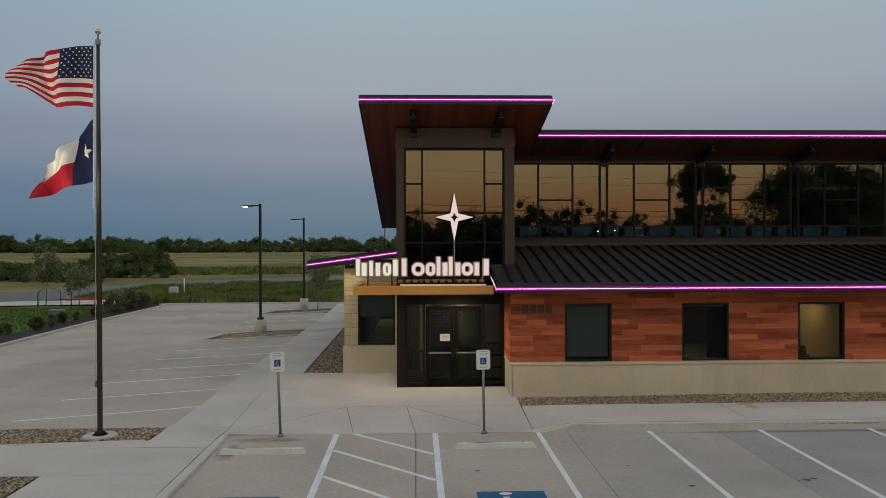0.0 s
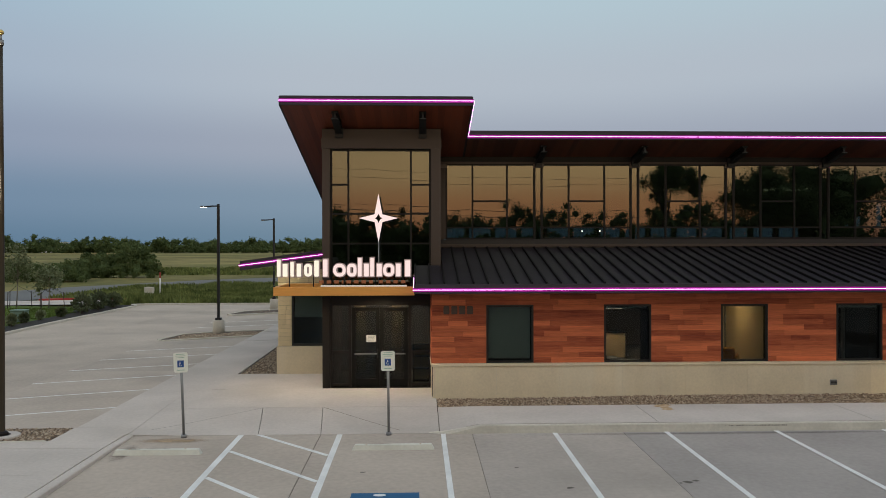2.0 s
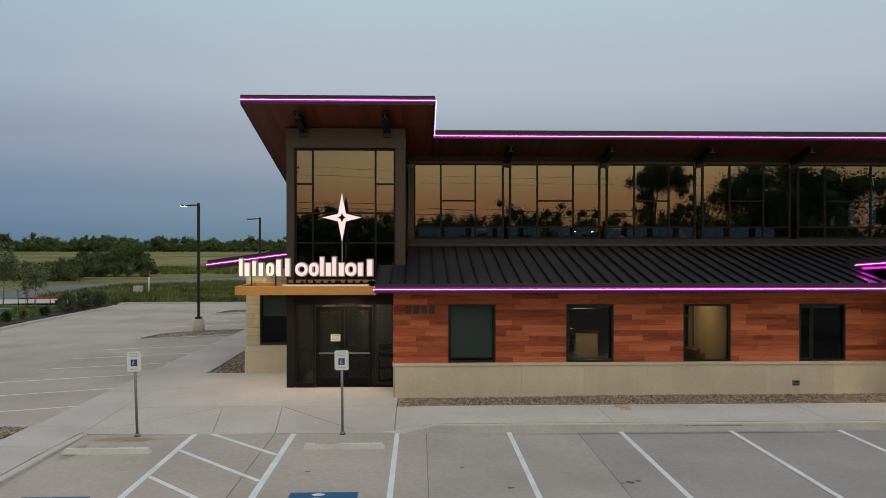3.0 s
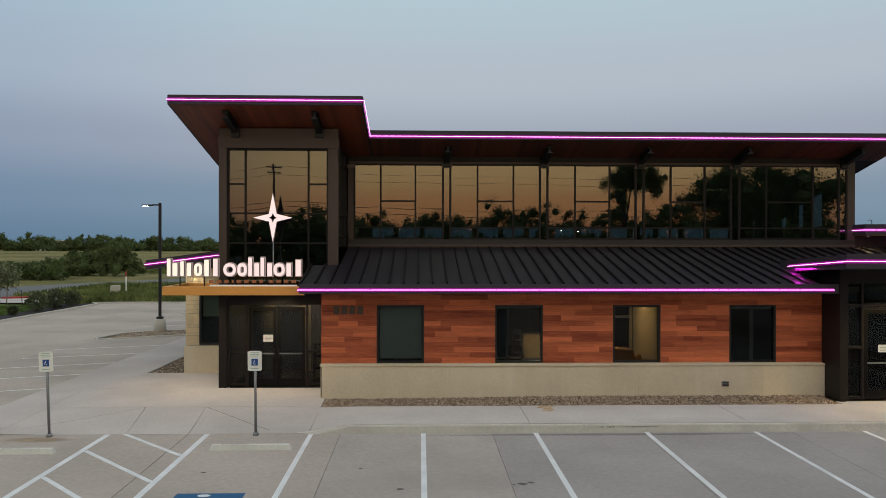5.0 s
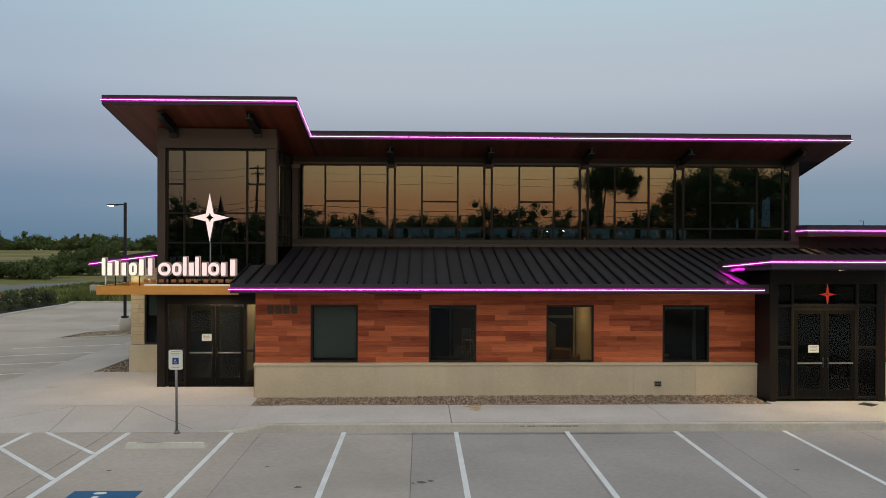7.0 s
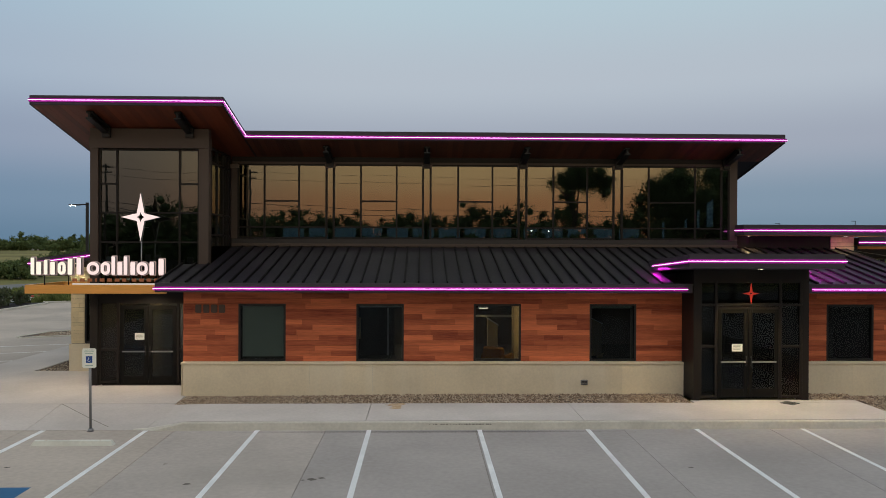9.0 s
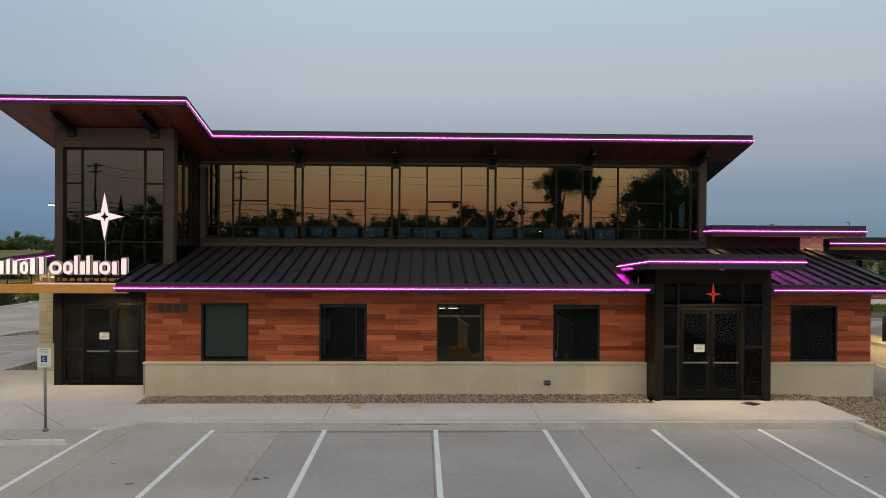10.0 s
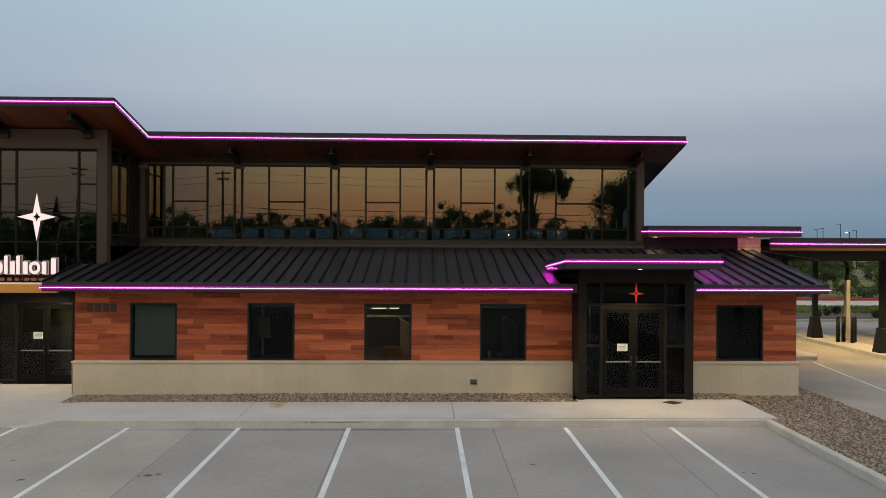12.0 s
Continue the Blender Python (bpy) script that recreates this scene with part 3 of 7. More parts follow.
tagged(part("road_east", strip([(30, 61.6), (140, 61.6)], 6.2, 0.005), M["walk"]), "pale concrete road beyond the drive-through", "road", kind="structure")
tagged(part("road_west", strip([(-300, -26), (300, -26)], 13, 0.02), M["asphalt"]), "asphalt highway on the far side of the lot", "road", kind="structure")

# lot beds under the separate slabs
lot = part("parking_lot", bmesh.new(), M["seam"])
tagged(lot, "pale concrete parking lot with painted bays", "parking lot", kind="structure")
bm = bmesh.new()
slab(bm, [(-3.5, -19.4), (22.25, -19.4), (22.35, 7.4), (22.42, 18.5), (-3.66, 18.5), (-3.56, 7.4)], -0.5, lambda x, y: -0.092 - 0.005 * min(11.0, max(0.0, 18.4 - y)))
slab(bm, [(-18.4, 19.0), (-5.12, 19.0), (-5.12, 59.9), (-18.4, 59.9)], -0.5, -0.25)
slab(bm, [(24.9, -18), (47, -18), (47, 64), (24.9, 64)], -0.3, -0.112)
bmesh.ops.recalc_face_normals(bm, faces=bm.faces[:])
bm.to_mesh(lot.data)
bm.free()
walk_bed = part("pavement", boxes((-3.6, 3.7, 18.5, 23.2, -0.3, -0.09)), M["seam"])
tagged(walk_bed, "pale broom-finished concrete walkway round the building", "pavement", kind="structure")


def paint(name, rows, material, label, cat="marking"):
    for a, b, w in rows:
        a, b = Vector(a), Vector(b)
        d = (b - a).normalized()
        nrm = Vector((-d.y, d.x)) * w / 2
        bm = bmesh.new()
        slab(bm, [tuple(p) for p in (a - nrm, b - nrm, b + nrm, a + nrm)], lambda x, y: lot_z(x, y) + 0.0005, lambda x, y: lot_z(x, y) + 0.005)
        tagged(part(name, bm, material), label, cat, group=name + "s", kind="structure")


paint("bay_line", [((x, 18.36), (x, 11.6), 0.11) for x in (3.80, 6.49, 9.20, 11.90, 14.57, 17.27, 19.92)], M["paint"], "worn white painted line between front parking bays")
paint("aisle_line", [((-1.02, 18.42), (-1.02, 11.0), 0.13), ((1.33, 18.40), (1.33, 11.0), 0.13)], M["paint"], "worn white line edging the access aisle")
paint("hatch_line", [((-0.64, 18.46), (1.25, 16.62), 0.1), ((-0.94, 17.03), (1.25, 14.84), 0.1), ((-0.94, 15.17), (1.25, 12.98), 0.1), ((-0.94, 13.3), (0.6, 11.76), 0.1)],
      M["paint"], "white diagonal hatching of the access aisle")
paint("side_bay_line", [((-5.14, y), (-9.55, y - 1.60), 0.08) for y in (21.86, 24.53, 27.2, 29.82, 32.5, 35.2, 45.6, 48.3)], M["paint"], "thin white line between angled side bays")
paint("lane_line", [((29.35, 29.4), (28.45, 23.1), 0.1), ((28.45, 23.1), (27.3, 15), 0.1)], M["paint"], "white line along the drive-through lane")


def pavement_symbol(x0, x1, y1):
    t = group_at("bay_symbol", "blue square with a white accessibility sign painted on concrete", "marking", ((x0 + x1) / 2, y1 - 0.65, 0.006 + lot_z(0, y1 - 0.65)), "bay symbols", "structure")
    h = (x1 - x0) / 2
    part("field", boxes((-h, h, -0.65, 0.65, -0.004, 0.0)), M["blue"], t)
    bm = bmesh.new()
    n = 28
    ring = [[bm.verts.new((r * math.cos(2 * math.pi * i / n), r * math.sin(2 * math.pi * i / n) - 0.15, 0.002)) for i in range(n + 1)] for r in (0.24, 0.32)]
    for i in range(2, n - 3):
        bm.faces.new((ring[0][i], ring[1][i], ring[1][i + 1], ring[0][i + 1]))
    box(bm, -0.16, -0.05, -0.05, 0.35, 0.0, 0.003)
    n = 14
    bm.faces.new([bm.verts.new((-0.1 + 0.12 * math.cos(2 * math.pi * i / n), 0.52 + 0.07 * math.sin(2 * math.pi * i / n), 0.002)) for i in range(n)])
    part("sign_figure", bm, M["paint"], t, "white painted strokes")


pavement_symbol(1.98, 3.22, 14.14)
pavement_symbol(-2.82, -1.58, 14.04)


# ---- kerbs ----
def kerb(name, pts, label, w=0.15, h=0.13, z=-0.02, material=None, tops=None, batter=0.0):
    bm = bmesh.new()
    rows = []
    for i, p in enumerate(pts):
        a, b = Vector(pts[max(0, i - 1)]), Vector(pts[min(len(pts) - 1, i + 1)])
        d = (b - a).normalized()
        nrm = Vector((-d.y, d.x))
        k = tops[i] if tops else h
        sec = [(-w / 2 - batter, z), (-w / 2, k - 0.02), (-w / 2 + 0.03, k), (w / 2 - 0.03, k), (w / 2, k - 0.02), (w / 2, z)]
        rows.append([bm.verts.new((p[0] + nrm.x * s, p[1] + nrm.y * s, q)) for s, q in sec])
    for r, s in zip(rows, rows[1:]):
        for i in range(5):
            bm.faces.new((r[i], r[i + 1], s[i + 1], s[i]))
    for r in (rows[0], rows[-1]):
        bm.faces.new(r)
    return tagged(part(name, bm, material or M["kerb"]), label, "kerb", kind="structure")


def arc(cx, cy, r, a0, a1, n=8):
    return [(cx + r * math.cos(radians(a0 + (a1 - a0) * i / n)), cy + r * math.sin(radians(a0 + (a1 - a0) * i / n))) for i in range(n + 1)]


kerb("kerb_front", [(3.3, 18.5), (3.8, 18.5), (4.7, 18.5), (12, 18.5), (22.5, 18.5)], "weathered concrete kerb along the front walkway", z=-0.11, batter=0.09, tops=(-0.085, -0.05, 0.095, 0.095, 0.095))
kerb("kerb_east", [(22.46, 18.6), (22.45, 18.2), (22.42, 14.0), (22.38, 8.0), (22.3, -14)], "rounded concrete kerb beside the gravel bed", w=0.2, h=0.09, z=-0.3)
kerb("kerb_west", [(-3.5, -14), (-3.58, 8.0), (-3.62, 13.2), (-3.64, 17.2), (-3.66, 18.5)], "concrete kerb edging the near walkway", w=0.2, z=-0.4, tops=(0.01, 0.01, 0.01, -0.01, -0.055), material=M["walk"])
kerb("kerb_drive", [(-17.7, 20), (-18.0, 35.3), (-18.35, 45.0), (-18.25, 55.6)] + arc(-19.45, 57.8, 1.3, -20, 60, 5), "concrete kerb along the lawn", w=0.16, h=0.03, z=-0.3)
kerb("kerb_back", [(-19.0, 59.3), (-17.5, 59.95), (-5.0, 59.95), (20, 60)], "concrete kerb in front of tall weeds", w=0.16, h=0.02, z=-0.3)

kerb("kerb_flag_bed", [(-12.2, 17.13), (-5.3, 17.74)], "pale concrete edge of the gravel bed round the flagpole", w=0.12, h=0.015, z=-0.2)

# gravel beds, banked a little against the wall
def bank(x, y):
    return 0.055 + (y - 20.62) / 1.1 * (0.02 + 0.05 * smooth(5, 11, x))


for nm, poly in (("gravel_bed", [(3.72, 20.62), (18.02, 20.62), (18.02, 21.75), (3.72, 21.75)]),
                 ("gravel_bed", [(22.55, 18.7), (22.52, 14.0), (22.48, 8.0), (22.4, -14), (25.3, -14), (25.45, 18.1), (25.62, 24.0), (22.95, 24.0), (22.95, 20.8)]),
                 ("gravel_bed", [(21.45, 20.85), (22.95, 20.85), (22.95, 21.75), (21.45, 21.75)]),
                 ("gravel_bed", [(-3.0, 26.35), (-1.5, 26.35), (-1.5, 46), (-3.0, 46)]),
                 ("gravel_bed", [(-12, 17.17), (-5.3, 17.76), (-5.18, 19.0), (-12, 19.0)]),
                 ("gravel_bed", [(-14, 8), (-6.2, 8), (-6.45, 15.15), (-14, 15.15)])):
    bm = bmesh.new()
    slab(bm, poly, -0.2, bank if poly[0][1] < 21 and poly[0][1] > 20 else 0.055 if poly[0][0] > 0 else -0.01)
    tagged(part(nm, bm, M["gravelbed"]), "bed of tan and brown river gravel", "gravel", kind="structure")


def stones(name, polys, n, size, seed, z=0.075):
    """Loose river stones scattered over beds, as one stretch of stuff."""
    rng = np.random.default_rng(seed)
    base = np.array([(1, 0, 0), (0.3, 0.9, 0), (-0.8, 0.6, 0), (-0.8, -0.6, 0), (0.3, -0.9, 0), (0.1, 0.05, 0.7), (0, 0, -0.6)])
    tri = np.array([(0, 1, 5), (1, 2, 5), (2, 3, 5), (3, 4, 5), (4, 0, 5), (1, 0, 6), (2, 1, 6), (3, 2, 6), (4, 3, 6), (0, 4, 6)])
    area = np.array([(p[1] - p[0]) * (p[3] - p[2]) for p in polys])
    k = rng.choice(len(polys), n, p=area / area.sum())
    P = np.array([p[:4] for p in polys])[k]
    x, y = rng.uniform(P[:, 0], P[:, 1]), rng.uniform(P[:, 2], P[:, 3])
    s = rng.uniform(0.5, 1.3, (n, 1, 1)) * size
    a = rng.uniform(0, 6.28, n)
    v = base[None] * rng.uniform(0.7, 1.3, (n, 7, 3)) * s
    c, d = np.cos(a)[:, None], np.sin(a)[:, None]
    v = np.stack([v[..., 0] * c - v[..., 1] * d, v[..., 0] * d + v[..., 1] * c, v[..., 2]], -1)
    zz = np.array([z(a, b) for a, b in zip(x, y)]) if callable(z) else np.full(n, z)
    v += np.stack([x, y, zz + 0.2 * size], -1)[:, None]
    me = bpy.data.meshes.new(name)
    me.from_pydata(v.reshape(-1, 3).tolist(), [], (tri[None] + 7 * np.arange(n)[:, None, None]).reshape(-1, 3).tolist())
    return me


def stone_mat():
    m = mat("loose_stones", (0.2, 0.15, 0.11), 0.8, var=0.3, big=4, fine=20, bump=0.0)
    n, k = m.node_tree.nodes, m.node_tree.links
    g, r = n.new("ShaderNodeNewGeometry"), n.new("ShaderNodeValToRGB")
    el = r.color_ramp.elements
    el[0].color, el[1].color = (0.125, 0.083, 0.054, 1), (0.59, 0.485, 0.365, 1)
    e = el.new(0.45)
    e.color = (0.33, 0.232, 0.155, 1)
    k.new(g.outputs["Random Per Island"], r.inputs[0])
    k.new(r.outputs[0], n["Principled BSDF"].inputs["Base Color"])
    return m


M["stones"] = stone_mat()
for polys, n, size, seed, top in (([(3.75, 18.0, 20.64, 21.7), (21.5, 22.9, 20.87, 21.7)], 9500, 0.036, 3, bank),
                             ([(22.98, 25.55, 20.5, 23.9), (22.8, 25.48, 18.7, 20.5), (22.56, 25.42, 11.5, 18.7)], 19000, 0.031, 4, 0.055),
                             ([(-2.95, -1.6, 26.4, 40)], 4000, 0.04, 5, -0.01),
                             ([(-11.5, -9.6, 17.42, 18.95), (-9.6, -7.6, 17.62, 18.95), (-7.6, -5.22, 17.78, 18.95), (-12, -6.4, 12, 15.1)], 11000, 0.034, 6, -0.01)):
    me = stones("river_stones", polys, n, size, seed, top)
    me.materials.append(M["stones"])
    tagged(new("river_stones", me), "loose rounded tan and brown river stones", "gravel", kind="stuff")

# ---- the building: constants ----
YW, YS, XL, XR = 21.90, 21.70, 3.60, 24.87     # cladding face, wainscot face, ends of the front
WIN = [(5.16, 6.525), (8.57, 9.95), (11.99, 13.38), (15.40, 16.78), (22.45, 23.87)]
WZ0, WZ1 = 1.064, 2.735
ROOF_S = (4.38 - 3.37) / 5.0

# walls
bm = bmesh.new()
wall_bm(bm, XL, 18.15, YW + 0.03, 22.2, 0.0, 3.35, [(a, b, WZ0, WZ1) for a, b in WIN[:4]])
wall_bm(bm, 21.40, XR, YW + 0.03, 22.2, 0.0, 3.35, [(*WIN[4], WZ0, WZ1)])
box(bm, XL, XL + 0.3, 22.2, 23.3, 0.0, 3.35)
box(bm, XR - 0.3, XR, 22.2, 33, 0.0, 3.35)
wall_front = tagged(part("wall_front", bm, M["dark"]), "front wall clad in horizontal reddish cedar boards", "wall", kind="structure")
bm = bmesh.new()
box(bm, XL + 0.02, 18.12, YS + 0.012, YW + 0.03, -0.02, 1.0)
box(bm, 21.42, XR - 0.02, YS + 0.012, YW + 0.03, -0.02, 1.0)
box(bm, XL + 0.02, XL + 0.25, YW + 0.03, 23.28, -0.02, 1.0)
wainscot = tagged(part("wall_wainscot", bm, M["kerb"]), "low tan cast-stone wainscot under the cedar cladding", "wall", kind="structure")
bm = bmesh.new()
bbox(bm, XL - 0.03, 18.12, YS - 0.035, YW + 0.02, 1.0, 1.062, 0.012)
bbox(bm, 21.42, XR + 0.03, YS - 0.035, YW + 0.02, 1.0, 1.062, 0.012)
bbox(bm, XL - 0.045, XL - 0.001, YW + 0.022, 23.28, 1.0, 1.062, 0.012)
part("cap_stone", bm, M["cast"], wainscot, "pale chamfered capping stone")
part("return_panel", boxes((XL - 0.014, XL - 0.001, YS + 0.002, 23.28, -0.02, 0.998)), M["cast"], wainscot)


def window(idx, x0, x1, z0, z1, y, gl, label, f=0.06, deep=0.12, rails=(), mulls=()):
    w = group_at("window_%d" % idx, label, "window", ((x0 + x1) / 2, y, z0), kind="structure")
    h, t = (x1 - x0) / 2, z1 - z0
    bm = bmesh.new()
    for r in ((-h, -h + f, 0, deep, 0, t), (h - f, h, 0, deep, 0, t), (-h + f, h - f, 0, deep, 0, f), (-h + f, h - f, 0, deep, t - f, t)):
        bbox(bm, *r, 0.006)
    part("frame", bm, M["black"], w)
    part("pane", boxes((-h + f - 0.01, h - f + 0.01, deep * 0.55, deep * 0.55 + 0.012, f - 0.01, t - f + 0.01)), gl, w)
    return w


LAB = ("dark-framed window with a lowered grey-green roller blind", "dark-framed office window with a dim room behind",
       "dark-framed office window with a lit beige wall behind", "dark-framed office window with a dark room behind", "dark-framed window of an unlit room")
for i, (a, b) in enumerate(WIN):
    window(i + 1, a, b, WZ0, WZ1, YW - 0.005, M["glass_low"], LAB[i])

# stone wing on the west
bm = bmesh.new()
wall_bm(bm, -1.53, 0.30, 26.12, 26.35, 0.0, 3.9, [(-1.10, 0.16, 1.06, 2.79)])
box(bm, -1.53, -1.3, 26.35, 46, 0.0, 3.6)
box(bm, -1.53, 6, 46, 46.2, 0.0, 3.6)
wing = tagged(part("wall_west", bm, M["joint"]), "wing wall of rough cream limestone blocks", "wall", kind="structure")
bm = bmesh.new()
box(bm, -1.60, 0.28, 26.04, 26.12, -0.02, 1.03)
part("plinth", bm, M["cast"], wing, "smooth tan cast-stone base")
window(6, -1.10, 0.16, 1.06, 2.79, 26.10, M["glass_low"], "dark-framed window with a half-lowered blind in limestone")


def shed(bm, x0, x1, y0, y1, z0, s, t):
    """A sloping slab: top z0 at y0, falling s per metre towards y1, t thick."""
    slab(bm, [(x0, y0), (x1, y0), (x1, y1), (x0, y1)], lambda x, y: z0 - t - s * (y - y0), lambda x, y: z0 - s * (y - y0))


def neon(rows, label="magenta lit tube along the roof edge", tube="neon"):
    for a, b in rows:
        t = group_at("neon_tube", label, "neon light", a, "roof edge lights")
        a, b = Vector(a), Vector(b)
        bm = bmesh.new()
        rod(bm, (0, 0, 0), b - a, 0.008, n=8)
        part("tube", bm, M[tube], t)
        # Glowing strip behind the tube stands in for its halo on the fascia.
        bm = bmesh.new()
        d = (b - a)
        side = Vector((0, 0.028, 0)) if abs(d.x) > abs(d.y) else Vector((-0.028 if any(abs(a.x - q) < 0.01 for q in (21.69, 4.815)) else 0.028, 0, 0))
        run = d.length
        m = Matrix.Translation(side * 1.15) @ d.to_track_quat("Y", "Z").to_matrix().to_4x4()
        wide, tall = 0.002, 0.052
        box(bm, -wide, wide, 0, run, -tall, tall, m)
        part("channel", bm, M["neon_halo"], t, "glowing magenta strip for the halo on the fascia")


# lower roof
bm = bmesh.new()
zt = lambda x, y: 3.37 + ROOF_S * (y - 20.95)
for poly in ([(3.095, 20.95), (17.6, 20.95), (17.6, 25.95), (3.95, 25.95), (3.95, 23.28), (3.095, 23.28)],
             [(17.6, 22.2), (21.5, 22.2), (21.5, 25.95), (17.6, 25.95)],
             [(21.5, 20.95), (25.33, 20.95), (25.33, 25.95), (21.5, 25.95)]):
    slab(bm, poly, lambda x, y: zt(x, y) - 0.09, zt)
roof_lower = tagged(part("roof_lower", bm, M["roofing"]), "low dark standing-seam metal roof over the ground floor", "roof", kind="structure")
bm = bmesh.new()
for a, b in ((3.095, 18.1), (21.42, 25.33)):
    bbox(bm, a, b, 20.93, 20.98, 3.12, 3.385, 0.008)
    box(bm, a, b, 20.98, 21.89, 3.12, 3.14)
for x in (3.095, 25.30):
    slab(bm, [(x, 20.98), (x + 0.03, 20.98), (x + 0.03, 23.28 if x < 10 else 25.95), (x, 23.28 if x < 10 else 25.95)], lambda x, y: zt(x, y) - 0.25, lambda x, y: zt(x, y) + 0.02)
part("fascia", bm, M["fascia"], roof_lower, "dark metal fascia and soffit")
neon([((3.06, 20.89, 3.225), (17.95, 20.89, 3.225)), ((21.5, 20.89, 3.225), (25.36, 20.89, 3.225)),
      ((3.078, 20.89, 3.21), (3.078, 22.4, 3.20 + ROOF_S * 1.48))])

# clerestory wall and glazing
YC = 25.95
bm = bmesh.new()
box(bm, 21.19, 21.45, YC - 0.06, YC + 0.2, 4.66, 7.47)
GABLE = ((27.86, 28.75), (29.25, 29.77), (30.66, 31.17), (31.56, 32.72))
gable_top = lambda x, y: 6.46 - 0.35 * (y - 28.55)
gable_roof = lambda x, y: 7.85 - 0.235 * (y - 24.315)
edges = [YC + 0.2] + [e for w in GABLE for e in w] + [33.6]
for i, (a, b) in enumerate(zip(edges, edges[1:])):
    plan = [(21.38, a), (21.45, a), (21.45, b), (21.38, b)]
    if i % 2:
        slab(bm, plan, 4.3, 4.97)
        slab(bm, plan, gable_top, gable_roof)
    else:
        slab(bm, plan, 4.3, gable_roof)
box(bm, 3.95, 21.188, YC - 0.03, YC + 0.12, 7.23, 7.30)
wall_cl = tagged(part("wall_clerestory", bm, M["panel"]), "bronze metal corner panel and head of the clerestory", "wall", kind="structure")
bm = bmesh.new()
bbox(bm, 3.95, 21.45, YC - 0.06, YC + 0.12, 4.30, 4.66, 0.01)
part("sill", bm, M["sill"], wall_cl, "dark stepped metal sill flashing")
# Upper head band darkened to stand in for the soffit's dark lower end.
part("head", boxes((3.95, 21.188, YC - 0.025, YC + 0.12, 7.302, 7.47)), M["bronze"], wall_cl, "near-black upper head band that reads as soffit")
part("corner_post", boxes((3.95, 4.14, YC - 0.09, YC - 0.058, 4.665, 7.08)), M["panel"], wall_cl)
part("corner_cap", boxes((3.92, 4.20, YC - 0.1, YC - 0.052, 7.082, 7.2)), M["capmetal"], wall_cl)
bm = bmesh.new()
bbox(bm, 3.95, 21.45, YC - 0.10, YC - 0.061, 4.40, 4.50, 0.008)
part("flashing", bm, M["panel"], wall_cl)


def curtain(idx, label, x0, x1, y, z0, z1, mulls, rails, gl, wide=0.055, deep=0.1, skin=None):
    """A glazed front: upright bars at mulls, cross bars (xa, xb, z), one pane for each field between uprights."""
    w = group_at("window_%d" % idx, label, "window", (x0, y, z0), kind="structure")
    for x in mulls:
        wd = wide
        if isinstance(x, tuple):
            x, wd = x
        bm = bmesh.new()
        bbox(bm, x - x0 - wd / 2, x - x0 + wd / 2, -deep / 2, deep / 2, 0, z1 - z0, 0.006)
        part("mullion", bm, skin or M["bronze"], w)
    xs = sorted(m[0] if isinstance(m, tuple) else m for m in mulls)
    for a, b, z in rails:
        bm = bmesh.new()
        bbox(bm, a - x0, b - x0, -deep / 2 + 0.006, deep / 2 - 0.006, z - z0 - wide / 2, z - z0 + wide / 2, 0.005)
        part("transom", bm, skin or M["bronze"], w)
    for a, b in zip(xs, xs[1:]):
        zs = sorted({z0, z1, *[z for ra, rb, z in rails if ra < (a + b) / 2 < rb]})
        for c, d in zip(zs, zs[1:]):
            p = part("pane", boxes((a - x0, b - x0, 0.0, 0.012, c - z0, d - z0)), gl, w)
            p.rotation_euler = (random.uniform(-0.0012, 0.0012), 0, random.uniform(-0.0008, 0.0008))
    return w


for k, (a, b) in enumerate(GABLE):
    w = group_at("window_%d" % (20 + k), "tall narrow window with a raked head in the hall's gable", "window", (21.415, a, 4.97), kind="structure")
    for y in (0.0, b - a - 0.05):
        part("window_frame", boxes((-0.03, 0.03, y, y + 0.05, 0.0, gable_top(0, a + y + 0.05) - 4.97)), M["bronze"], w)

post = 0.07
cl_m = [4.17, 5.06, 6.24, (7.18, post), (7.43, post), 8.36, 9.59, (10.50, post), (10.76, post), 11.71, 12.90, (13.81, post), (14.08, post),
        15.02, 16.20, (17.12, post), (17.41, post), 18.35, 19.98, (20.90, post), (21.17, post)]
cl_r = []
xs = [m[0] if isinstance(m, tuple) else m for m in cl_m]
for i, (a, b) in enumerate(zip(xs, xs[1:])):
    if b - a > 0.5:
        cl_r += [(a, b, 4.69), (a, b, 7.20), (a, b, 5.06)]
for a, b in ((5.06, 6.24), (8.36, 9.59), (11.71, 12.90), (15.02, 16.20), (18.35, 19.98)):
    cl_r.append((a, b, 5.96))
curtain(7, "long band of mirror-tinted clerestory glazing in bronze frames", 3.95, 21.19, YC, 4.66, 7.23, cl_m, cl_r, M["glass_high"])
bm = bmesh.new()
for a in (7.18, 10.50, 13.81, 17.12, 20.90):
    box(bm, a - 0.04, a + 0.31, YC - 0.075, YC + 0.05, 7.10, 7.22)
part("column_cap", bm, M["capmetal"], tagged(part("clerestory_posts", boxes(*[(a + 0.05, a + 0.2, YC + 0.14, YC + 0.34, 4.4, 7.3) for a in (7.18, 10.50, 13.81, 17.12, 20.90)]), M["black"]),
     "black steel posts behind the clerestory glass", "post", kind="structure"))

# upper roof
bm = bmesh.new()
shed(bm, 4.74, 22.36, 24.315, 34.2, 8.09, 0.235, 0.22)
roof_upper = tagged(part("roof_upper", bm, M["roofing"]), "dark sloping upper roof with a broad overhang", "roof", kind="structure")
bm = bmesh.new()
bbox(bm, 4.74, 22.36, 24.29, 24.34, 7.832, 8.115, 0.008)
